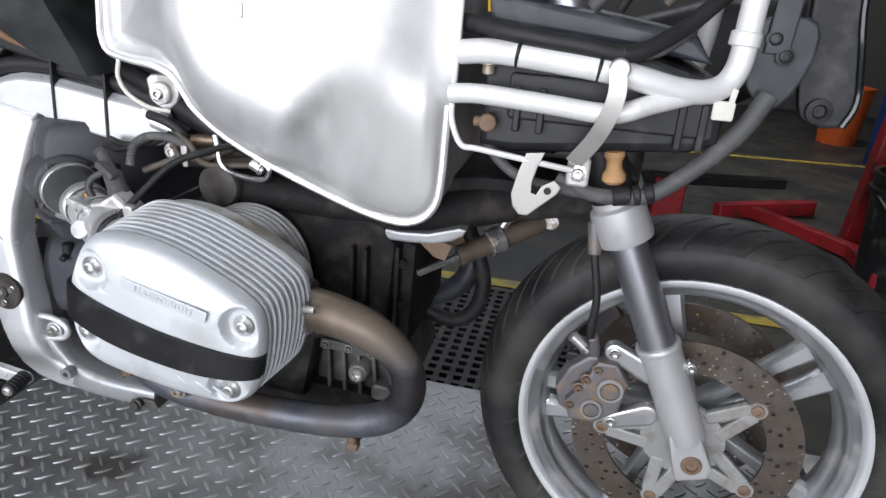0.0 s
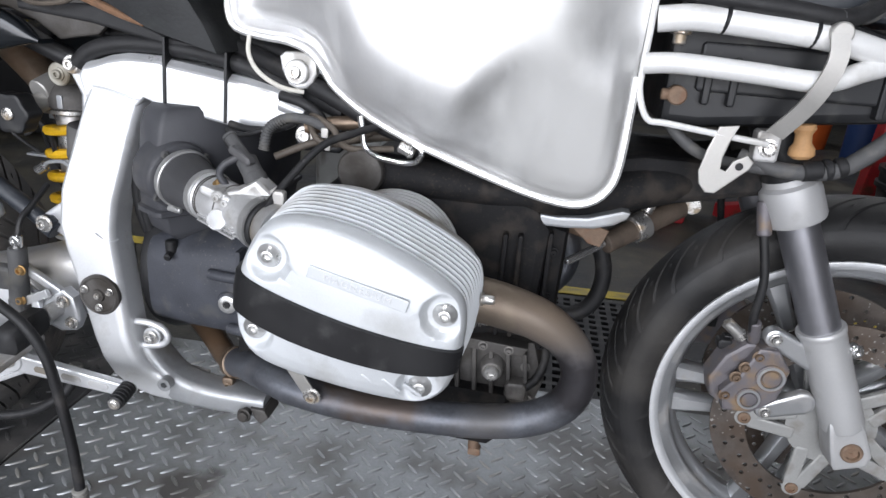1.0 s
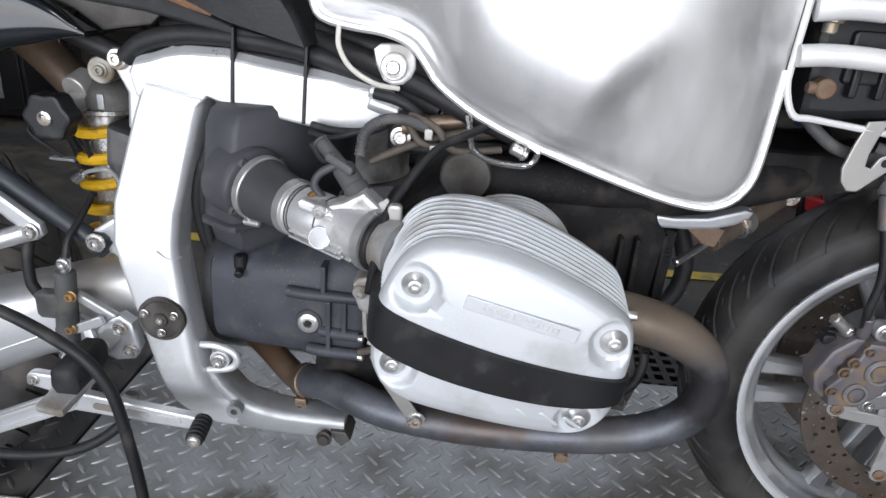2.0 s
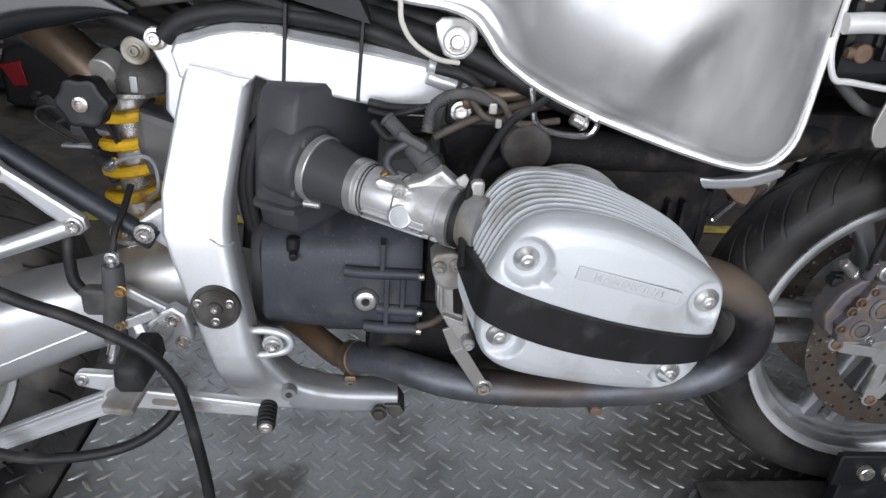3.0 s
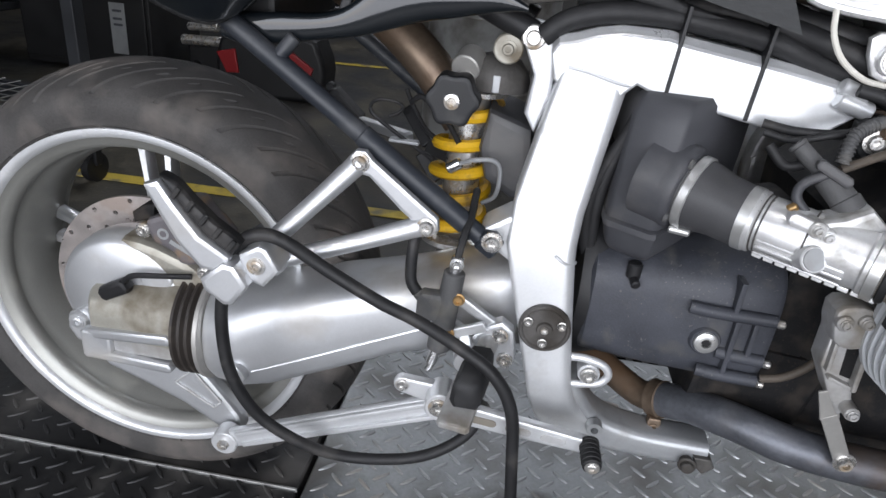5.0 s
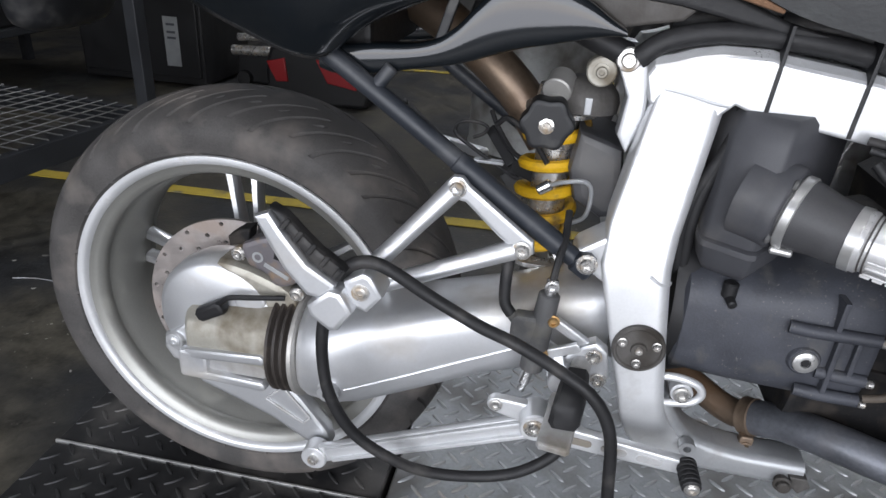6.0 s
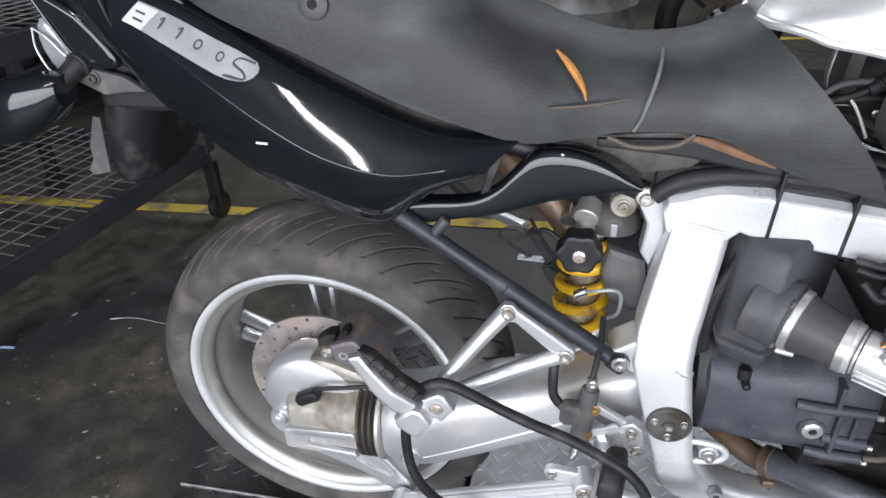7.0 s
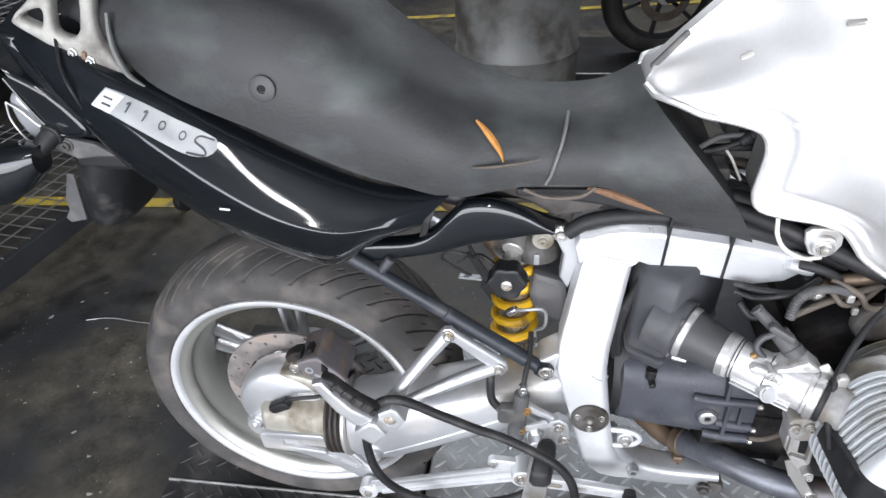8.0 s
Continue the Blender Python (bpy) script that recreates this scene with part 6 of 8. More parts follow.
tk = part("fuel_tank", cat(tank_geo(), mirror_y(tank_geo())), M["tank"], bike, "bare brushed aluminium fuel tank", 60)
TIN = TOC[80:] + TOC[:5]            # the outline over the top
part("tank_top", loft([[(p[0], -tank_y(*p) + 0.001, p[1]) for p in TIN], [(p[0], tank_y(*p) - 0.001, p[1]) for p in TIN]], False, False), M["tank"], tk)
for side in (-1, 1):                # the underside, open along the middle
    part("tank_floor", loft([[(p[0], side * (tank_y(*p) - 0.001), p[1]) for p in TOC[4:82]], [(p[0], side * 0.062, p[1] + 0.004) for p in TOC[4:82]], [(0.90 + (p[0] - 0.90) * 0.93, side * 0.055, 0.90 + (p[1] - 0.90) * 0.9) for p in TOC[4:82]]], False, False), M["tank_under"], tk, "dull underside of the tank, coloured as in shade")
for side in (-1, 1):
    part("tank_seam", tube([(p[0], side * (tank_y(*p) + 0.001), p[1]) for p in curve(TO, 3, True)[:70]], 0.0045, 8, 1), M["weld"], tk, "bright welded tank seam")
    g = (lambda q: q) if side < 0 else mirror_y
    part("tank_mount", g(cat(plate([(0.757, 0.735), (0.775, 0.742), (0.797, 0.738), (0.803, 0.718), (0.79, 0.70), (0.768, 0.703)], -0.126, -0.116, 0.003, 2), rod((0.78, -0.12, 0.719), (0.78, -0.134, 0.719), 0.0145))), M["throttle"], tk)
    part("tank_bolt", g(bolt((0.78, -0.134, 0.719), (0, -1, 0), 0.0075, 0.007, 1.5)), M["steel"], tk)
    part("wire_loop", g(tube([(0.862, -0.146, 0.678), (0.866, -0.147, 0.660), (0.870, -0.148, 0.643), (0.885, -0.149, 0.633), (0.915, -0.15, 0.629), (0.932, -0.15, 0.632), (0.938, -0.151, 0.645), (0.928, -0.15, 0.652)], 0.0036, 8, 5)), M["polished"], tk, "bent wire bracket")
    part("fuel_union", g(cat(rod((0.91, -0.145, 0.648), (0.928, -0.145, 0.640), 0.007), rod((0.922, -0.145, 0.643), (0.925, -0.145, 0.642), 0.009))), M["steel"], tk)
for p, q in (((0.655, -0.062, 0.932), (0.669, -0.061, 0.939)), ((0.744, -0.096, 0.981), (0.761, -0.104, 0.986))):
    part("stamped_tab", bar(p, q, 0.006, 0.005, 0.002, (0, -0.7, 0.7)), M["strap"], tk, "small dull stamped tab")
part("tank_tab", box((0.93, -0.207, 0.832), (0.022, 0.003, 0.016), 0.001), M["cast"], tk, "small stamped tab")
part("tank_rear_rim", bar((0.563, -0.017, 0.9045), (0.603, -0.0145, 0.9495), 0.008, 0.008, 0.003), M["hose"], tk, "grey rubber strip on the tank's rear edge")

# cables and clutter between seat and tank
for pts, r, m in (([(0.60, -0.03, 0.785), (0.632, -0.04, 0.806), (0.654, -0.04, 0.821), (0.680, -0.04, 0.825), (0.70, -0.035, 0.822), (0.74, -0.02, 0.80)], 0.0038, "hose"),
                  ([(0.615, -0.035, 0.795), (0.650, -0.04, 0.803), (0.672, -0.04, 0.810), (0.690, -0.042, 0.822), (0.710, -0.042, 0.838), (0.74, -0.04, 0.85)], 0.0045, "rubber"),
                  ([(0.64, -0.03, 0.80), (0.68, -0.03, 0.803), (0.72, -0.03, 0.803), (0.76, -0.02, 0.80)], 0.0055, "rubber"),
                  ([(0.666, -0.045, 0.806), (0.674, -0.048, 0.795), (0.681, -0.05, 0.782), (0.69, -0.05, 0.765)], 0.0018, "whiteplug"),
                  ([(0.63, 0.02, 0.77), (0.67, 0.01, 0.765), (0.71, 0.0, 0.762), (0.76, 0.0, 0.755)], 0.008, "wire"),
                  ([(0.64, -0.02, 0.755), (0.675, -0.03, 0.77), (0.70, -0.03, 0.755), (0.73, -0.03, 0.745)], 0.005, "loom")):
    part("cable", tube(pts, r, 10, 6), M[m], bike)
part("cable_connector", cat(rod((0.682, -0.042, 0.815), (0.706, -0.042, 0.834), 0.0085), rod((0.690, -0.042, 0.8215), (0.694, -0.042, 0.8245), 0.0098)), M["rubber"], bike, "black cable connector")
part("terminal_block", cat(box((0.655, -0.02, 0.765), (0.05, 0.04, 0.022), 0.004), rod((0.66, -0.042, 0.77), (0.66, -0.05, 0.77), 0.006)), M["engine_dirty"], bike)

# ---- swingarm and final drive ----
sw = part("swingarm", loft([oval(0.122, -0.105, 0.308, 0.058, 0.064, 0.9), oval(0.132, -0.105, 0.308, 0.063, 0.070, 0.9), oval(0.165, -0.106, 0.309, 0.064, 0.071, 0.8), oval(0.20, -0.106, 0.321, 0.062, 0.069, 0.62), oval(0.27, -0.105, 0.346, 0.058, 0.060, 0.55), oval(0.35, -0.10, 0.374, 0.055, 0.052, 0.55), oval(0.43, -0.09, 0.395, 0.05, 0.055, 0.55), oval(0.49, -0.08, 0.405, 0.045, 0.05, 0.6)]), M["swing"], bike, "silver single-sided swingarm housing the shaft", 60)
part("arm_rib", tube([(0.185, -0.166, 0.287), (0.25, -0.163, 0.316), (0.34, -0.155, 0.356), (0.41, -0.143, 0.383)], 0.002, 8, 5), M["swing"], sw)
part("drain_boss", cat(rod((0.166, -0.155, 0.285), (0.166, -0.176, 0.283), 0.017, 0.014), rod((0.166, -0.1755, 0.283), (0.166, -0.178, 0.283), 0.0065)), M["swing"], sw)
part("drain_hole", rod((0.166, -0.1775, 0.283), (0.166, -0.1785, 0.283), 0.005, 0.005, 14, 0.0002), M["dark"], sw)
bel = []
for k in range(4):
    bel += [(0.061 + 0.003 * (k > 0), k * 0.0095), (0.0685, 0.003 + k * 0.0095), (0.0685, 0.0065 + k * 0.0095)]
part("gaiter", lathe(bel, (0.082, -0.105, 0.307), (1, 0, 0.03), 36), M["gaiter"], sw, "black ribbed rubber gaiter")
part("gaiter_clamp", lathe([(0.069, 0), (0.0705, 0.001), (0.0705, 0.006), (0.069, 0.007)], (0.114, -0.105, 0.307), (1, 0, 0.03), 36), M["strap"], sw)
fd = part("final_drive", cat(lathe([(0.03, 0.06), (0.081, 0.055), (0.085, 0.035), (0.084, 0.012), (0.080, 0.004), (0.074, 0.0005), (0.04, -0.001), (0.001, -0.001)], (0.002, -0.128, 0.334), (0, 1, 0), 48),
    plate([(-0.075, 0.30), (-0.078, 0.28), (-0.068, 0.262), (-0.045, 0.256), (-0.02, 0.29), (-0.03, 0.33)], -0.132, -0.08, 0.006)), M["swing"], bike, "silver final drive housing", 50)
part("drive_neck", cat(loft([oval(-0.038, -0.106, 0.308, 0.034, 0.040, 0.7), oval(-0.03, -0.106, 0.308, 0.044, 0.048, 0.8), oval(0.03, -0.107, 0.311, 0.050, 0.052, 0.85), oval(0.085, -0.107, 0.312, 0.056, 0.056, 0.9)]),
    plate([(-0.005, 0.41), (0.03, 0.417), (0.07, 0.405), (0.103, 0.388), (0.108, 0.35), (0.0, 0.34)], -0.126, -0.08, 0.010, 2)), M["drive_dirty"], fd, "grimy cast neck")
part("drive_rib", cat(bar((-0.035, -0.150, 0.294), (0.082, -0.160, 0.309), 0.015, 0.014, 0.005), bar((-0.03, -0.150, 0.264), (0.080, -0.158, 0.266), 0.014, 0.014, 0.005), box((-0.022, -0.151, 0.279), (0.040, 0.014, 0.042), 0.007)), M["swing"], fd)
part("drive_recess", bar((-0.005, -0.146, 0.281), (0.079, -0.155, 0.288), 0.024, 0.010, 0.003), M["cast"], fd)
part("drive_bolt", cat(rod((-0.058, -0.12, 0.295), (-0.058, -0.137, 0.295), 0.015, 0.013), bolt((-0.058, -0.137, 0.295), (0, -1, 0), 0.0065, 0.003, 1.3)), M["swing"], fd)
part("drive_window", plate([(0.030, 0.374), (0.036, 0.379), (0.062, 0.379), (0.071, 0.372), (0.068, 0.364), (0.058, 0.359), (0.032, 0.359)], -0.130, -0.12, 0.003, 2), M["swing"], fd)
part("sensor", cat(bar((-0.016, -0.138, 0.345), (0.022, -0.140, 0.366), 0.019, 0.018, 0.005), tube([(0.015, -0.142, 0.366), (0.03, -0.146, 0.381), (0.06, -0.142, 0.384), (0.10, -0.135, 0.386)], 0.0035, 8, 4)), M["dark"], fd, "black speed sensor")
part("torque_arm", plate([(-0.055, 0.262), (-0.03, 0.228), (0.02, 0.208), (0.07, 0.186), (0.125, 0.150), (0.145, 0.145), (0.153, 0.158), (0.148, 0.18), (0.115, 0.225), (0.09, 0.255), (0.02, 0.27)], -0.130, -0.105, 0.006), M["swing"], fd, "cast torque arm")
part("arm_edge", cat(*[bar(p, q, 0.0035, 0.004, 0.001) for p, q in zip([(0.063, -0.131, 0.221), (0.089, -0.131, 0.244), (0.125, -0.131, 0.200), (0.115, -0.131, 0.189)], [(0.089, -0.131, 0.244), (0.125, -0.131, 0.200), (0.115, -0.131, 0.189), (0.063, -0.131, 0.221)])]), M["cast"], fd, "outline of a cast pocket")
# reaction rod
rr_ = part("reaction_rod", cat(bar((0.14, -0.148, 0.157), (0.43, -0.195, 0.315), 0.026, 0.012, 0.004), rod((0.139, -0.135, 0.157), (0.139, -0.160, 0.157), 0.0175)), M["frame"], bike, "bright ribbed reaction rod")
part("rod_rib", bar((0.155, -0.156, 0.1745), (0.42, -0.201, 0.319), 0.006, 0.010, 0.002), M["frame"], rr_)
part("rod_rib", bar((0.165, -0.156, 0.1605), (0.43, -0.201, 0.304), 0.006, 0.010, 0.002), M["frame"], rr_)
part("rod_bolt", bolt((0.139, -0.158, 0.157), (0, -1, 0), 0.007, 0.008), M["steel"], rr_)
part("spindle_cover", lathe([(0.05, 0), (0.05, 0.006), (0.03, 0.02), (0.02, 0.022)], (0.0, -0.07, 0.307), (0, 1, 0), 28), M["dark"], bike)
# rear caliper
rc = part("rear_caliper", plate([(0.044, 0.447), (0.053, 0.453), (0.076, 0.462), (0.088, 0.46), (0.096, 0.447), (0.109, 0.436), (0.124, 0.419), (0.122, 0.411), (0.105, 0.399), (0.092, 0.395), (0.081, 0.398), (0.076, 0.408), (0.064, 0.415), (0.052, 0.42), (0.046, 0.433)], -0.128, -0.05, 0.006, 2), M["caliper"], bike, "grey rear brake caliper")
for x, z in ((0.038, 0.433), (0.111, 0.387)):
    part("caliper_bolt", cat(rod((x, -0.10, z), (x, -0.126, z), 0.0095), bolt((x, -0.126, z), (0, -1, 0), 0.0055, 0.005, 1.3)), M["steel"], rc)
part("caliper_cap", cat(plate([(0.024, 0.453), (0.04, 0.465), (0.055, 0.468), (0.052, 0.451), (0.039, 0.444), (0.026, 0.44)], -0.122, -0.098, 0.004), plate([(0.064, 0.473), (0.073, 0.477), (0.075, 0.468), (0.064, 0.462)], -0.122, -0.10, 0.003), plate([(0.089, 0.451), (0.098, 0.441), (0.097, 0.433), (0.086, 0.436)], -0.1305, -0.12, 0.001)), M["crankcase"], rc, "black pad cover")
part("caliper_mark", lathe([(0.0042, 0), (0.0042, 0.001), (0.0072, 0.001), (0.0072, 0)], (0.065, -0.1275, 0.434), (0, -1, 0), 24, True), M["badge"], rc, "pale ring mark")
part("caliper_mark", bar((0.073, -0.1285, 0.426), (0.103, -0.1285, 0.41), 0.0055, 0.0012, 0.0004), M["badge"], rc, "pale bar of print")

# ---- rear subframe, footrest hangers ----
STRUT = [(0.445, -0.148, 0.493), (0.375, -0.146, 0.541), (0.30, -0.144, 0.593), (0.215, -0.142, 0.652), (0.13, -0.138, 0.71), (0.02, -0.12, 0.78)]
sf = part("rear_subframe", tube(STRUT, 0.0105, 16, 4), M["strut"], bike, "black tubular rear subframe strut")
part("rear_subframe", mirror_y(tube(STRUT, 0.0105, 14, 4)), M["strut"], bike, "black tubular rear subframe strut")
part("sleeve", rod((0.42, -0.1475, 0.510), (0.302, -0.1445, 0.5915), 0.0118), M["strut"], sf)
part("sleeve", cat(rod((0.455, -0.15, 0.487), (0.437, -0.149, 0.499), 0.013), box((0.447, -0.152, 0.498), (0.024, 0.02, 0.022), 0.008)), M["strut"], sf)
part("strut_bolt", bolt((0.449, -0.163, 0.501), (0, -1, 0), 0.0075, 0.007), M["steel"], sf)
part("strut_stub", rod((0.213, -0.142, 0.656), (0.230, -0.137, 0.678), 0.0075), M["strut"], sf)
part("upper_rail", cat(tube([(0.46, -0.08, 0.70), (0.36, -0.09, 0.742), (0.2, -0.10, 0.79), (0.0, -0.10, 0.85)], 0.013, 12, 4), mirror_y(tube([(0.46, -0.08, 0.70), (0.36, -0.09, 0.742), (0.0, -0.10, 0.85)], 0.013, 12, 4)), box((0.30, 0, 0.755), (0.22, 0.17, 0.015), 0.004), box((0.56, 0, 0.752), (0.24, 0.14, 0.014), 0.004)), M["dark"], sf)
part("frame_bolt", cat(bolt((0.461, -0.093, 0.698), (0, -1, 0), 0.0075, 0.007, 1.4), rod((0.461, -0.07, 0.698), (0.461, -0.093, 0.698), 0.0125)), M["steel"], sf)
part("frame_bush", cat(rod((0.437, -0.065, 0.683), (0.437, -0.088, 0.683), 0.0155), bolt((0.437, -0.088, 0.683), (0, -1, 0), 0.006, 0.005)), M["drive_dirty"], sf)
hb = part("footrest_hanger", plate([(0.296, 0.574), (0.304, 0.583), (0.314, 0.583), (0.322, 0.574), (0.392, 0.521), (0.394, 0.508), (0.384, 0.5), (0.372, 0.502), (0.362, 0.517), (0.354, 0.523), (0.318, 0.556), (0.304, 0.558)], -0.172, -0.160, 0.004), M["swing"], bike, "silver cast passenger footrest hanger")
part("hanger_tube", tube([(0.306, -0.166, 0.568), (0.27, -0.188, 0.530), (0.228, -0.225, 0.488)], [0.0115, 0.0098, 0.0095], 14, 4), M["swing"], hb)
part("hanger_tube", tube([(0.380, -0.164, 0.511), (0.31, -0.185, 0.489), (0.235, -0.225, 0.474)], [0.0115, 0.0098, 0.0095], 14, 4), M["swing"], hb)
part("hanger_end", box((0.237, -0.225, 0.478), (0.03, 0.03, 0.026), 0.006), M["swing"], hb)
for c in ((0.309, -0.1725, 0.571), (0.381, -0.1735, 0.512)):
    part("hanger_bolt", bolt(c, (0, -1, 0), 0.0075, 0.006, 1.35), M["steel"], hb)
pg = part("passenger_footrest", cat(plate([(0.133, 0.556), (0.148, 0.562), (0.162, 0.541), (0.184, 0.512), (0.212, 0.494), (0.206, 0.476), (0.182, 0.478), (0.160, 0.503), (0.146, 0.528)], -0.268, -0.254, 0.005), plate([(0.183, 0.470), (0.206, 0.490), (0.218, 0.488), (0.230, 0.468), (0.214, 0.445), (0.205, 0.444), (0.186, 0.458)], -0.272, -0.238, 0.005)), M["swing"], bike, "silver folding passenger footrest")
part("rest_rubber", plate([(0.147, 0.566), (0.162, 0.560), (0.176, 0.545), (0.196, 0.526), (0.222, 0.508), (0.213, 0.494), (0.186, 0.512), (0.163, 0.541)], -0.264, -0.246, 0.005), M["rubber"], pg, "black footrest rubber")
for k in range(5):
    rx, rz = 0.160 + 0.0125 * k, 0.558 - 0.0112 * k
    part("rubber_rib", bar((rx, -0.266, rz - 0.012), (rx + 0.008, -0.266, rz - 0.001), 0.005, 0.005, 0.0015, (1, 0, 0)), M["rubber"], pg)
part("rest_bracket", plate([(0.216, 0.494), (0.236, 0.506), (0.244, 0.503), (0.256, 0.482), (0.240, 0.462), (0.222, 0.468)], -0.258, -0.222, 0.004), M["swing"], pg)
part("rest_pin", bolt((0.234, -0.258, 0.485), (0, -1, 0), 0.006, 0.003), M["steel"], pg)
# rider's footrest, brake lever and master cylinder
rp = part("rider_footrest_hanger", cat(plate([(0.458, 0.408), (0.472, 0.415), (0.486, 0.405), (0.492, 0.372), (0.484, 0.356), (0.462, 0.352), (0.438, 0.362), (0.432, 0.380), (0.445, 0.396)], -0.176, -0.158, 0.004), bar((0.410, -0.170, 0.442), (0.472, -0.166, 0.400), 0.012, 0.010, 0.003), bar((0.425, -0.168, 0.36), (0.47, -0.17, 0.40), 0.010, 0.012, 0.003), rod((0.44, -0.17, 0.372), (0.44, -0.20, 0.372), 0.014)), M["swing"], bike, "silver rider footrest hanger")
for c in ((0.472, -0.177, 0.398), (0.481, -0.177, 0.369)):
    part("hanger_bolt", bolt(c, (0, -1, 0), 0.007, 0.006, 1.3), M["steel"], rp)
for c in ((0.423, -0.184, 0.440), (0.416, -0.184, 0.396)):
    part("hanger_bolt", bolt(c, (0, -1, 0), 0.0055, 0.006, 1.3), M["brass"], rp)
fr = part("rider_footrest", cat(loft([[(cx + w * px - 0.25 * w * h_ * pz, y, cz + h_ * pz) for px, pz in ((-1, -0.5), (-0.7, -1), (0.7, -1), (1, -0.5), (0.9, 0.6), (0.6, 1), (-0.6, 1), (-0.9, 0.6))] for cx, y, cz, w, h_ in ((0.456, -0.198, 0.384, 0.010, 0.011), (0.455, -0.203, 0.383, 0.0145, 0.016), (0.451, -0.225, 0.379, 0.016, 0.018), (0.446, -0.252, 0.372, 0.016, 0.017), (0.445, -0.257, 0.371, 0.010, 0.011))])), M["rubber"], bike, "black rubber rider footrest")
part("rest_tip", cat(bar((0.449, -0.205, 0.361), (0.437, -0.275, 0.346), 0.034, 0.010, 0.003, (0, 0, 1)), rod((0.463, -0.165, 0.388), (0.457, -0.195, 0.384), 0.011)), M["cast"], fr, "worn alloy underside")
mc = part("rear_master_cylinder", cat(rod((0.4155, -0.176, 0.468), (0.408, -0.178, 0.385), 0.0115, 0.013), rod((0.408, -0.178, 0.395), (0.407, -0.178, 0.372), 0.013), box((0.394, -0.178, 0.425), (0.03, 0.018, 0.034), 0.005), rod((0.385, -0.178, 0.43), (0.378, -0.178, 0.438), 0.006)), M["hose"], bike, "dark rear brake cylinder")
part("push_rod", cat(rod((0.407, -0.178, 0.372), (0.398, -0.182, 0.342), 0.0045), rod((0.405, -0.178, 0.37), (0.4, -0.181, 0.352), 0.0065)), M["polished"], mc)
part("banjo", cat(rod((0.4155, -0.176, 0.466), (0.417, -0.175, 0.485), 0.0065), bolt((0.417, -0.18, 0.478), (0, -1, 0), 0.005, 0.005)), M["polished"], mc)
part("hose", tube([(0.378, -0.176, 0.436), (0.369, -0.172, 0.45), (0.368, -0.166, 0.485), (0.37, -0.155, 0.505)], 0.0065, 10, 5), M["rubber"], mc)
part("line", tube([(0.417, -0.174, 0.484), (0.420, -0.168, 0.505), (0.424, -0.15, 0.52), (0.425, -0.12, 0.54)], 0.004, 8, 5), M["rubber"], mc)
bl = part("brake_lever", cat(round_bar((0.374, 0.334), (0.415, 0.327), 0.010, 0.014, -0.205, -0.193, 0.003), round_bar((0.43, 0.322), (0.582, 0.305), 0.0135, 0.0095, -0.222, -0.210, 0.003), rod((0.418, -0.19, 0.327), (0.42, -0.225, 0.327), 0.0175)), M["frame"], bike, "silver slotted brake lever")
for k in range(3):
    part("slot", round_bar((0.458 + 0.038 * k, 0.3185 - 0.0042 * k), (0.477 + 0.038 * k, 0.3165 - 0.0042 * k), 0.0045, 0.0045, -0.2232, -0.2215, 0.0004), M["cast"], bl)
part("lever_bolt", bolt((0.418, -0.225, 0.328), (0, -1, 0), 0.0075, 0.006), M["steel"], bl)
part("lever_bolt", bolt((0.374, -0.205, 0.335), (0, -1, 0), 0.005, 0.006), M["steel"], bl)
part("toe_rubber", lathe([(0.008, 0)] + [q for k in range(5) for q in ((0.0108, 0.002 + 0.006 * k), (0.0108, 0.0052 + 0.006 * k), (0.0098, 0.0057 + 0.006 * k), (0.0098, 0.0075 + 0.006 * k))] + [(0.010, 0.034), (0.008, 0.0355)], (0.582, -0.215, 0.309), (0.06, -1, -0.10), 18), M["rubber"], bl, "black ribbed toe peg")
part("toe_screw", bolt((0.584, -0.250, 0.3055), (0, -1, -0.1), 0.0065, 0.004, 1.2), M["steel"], bl)
part("link_rod", cat(rod((0.40, -0.16, 0.41), (0.44, -0.16, 0.385), 0.004), bar((0.412, -0.178, 0.39), (0.455, -0.18, 0.41), 0.012, 0.006), bar((0.43, -0.175, 0.40), (0.45, -0.19, 0.36), 0.012, 0.008)), M["frame"], rp)

# ---- rear shock ----
S0, S1 = (0.392, -0.02, 0.40), (0.405, -0.025, 0.675)
sh = part("rear_shock", cat(rod((0.397, -0.022, 0.45), (0.402, -0.024, 0.62), 0.022), rod(S0, (0.394, -0.021, 0.44), 0.016)), M["steel"], bike, "rear shock body")
part("coil_spring", helix((0.394, -0.021, 0.445), (0.402, -0.024, 0.622), 0.033, 0.0074, 5.2), M["yellow"], sh, "yellow coil spring")
part("spring_seat", (lathe([(0.03, 0), (0.041, 0.001), (0.041, 0.006), (0.03, 0.012), (0.028, 0.03)], (0.402, -0.024, 0.623), (0.03, 0, 1), 28)), M["steel"], sh)
part("spring_seat", (lathe([(0.03, 0.006), (0.04, 0.004), (0.04, -0.002), (0.02, -0.004)], (0.394, -0.021, 0.437), (0.03, 0, 1), 28)), M["steel"], sh)
part("top_cap", lathe([(0.036, 0), (0.037, 0.01), (0.034, 0.02), (0.024, 0.032), (0.012, 0.036), (0.001, 0.037)], (0.427, -0.045, 0.635), (0.02, 0, 1), 28), M["engine_dirty"], sh, "dull metal shock cap")
part("cap_tab", cat(box((0.429, -0.081, 0.645), (0.008, 0.003, 0.018), 0.001)), M["arm_grey"], sh)
knob = [(0.0264 + 0.0019 * math.cos(6 * a), a) for a in (2 * math.pi * k / 84 for k in range(84))]
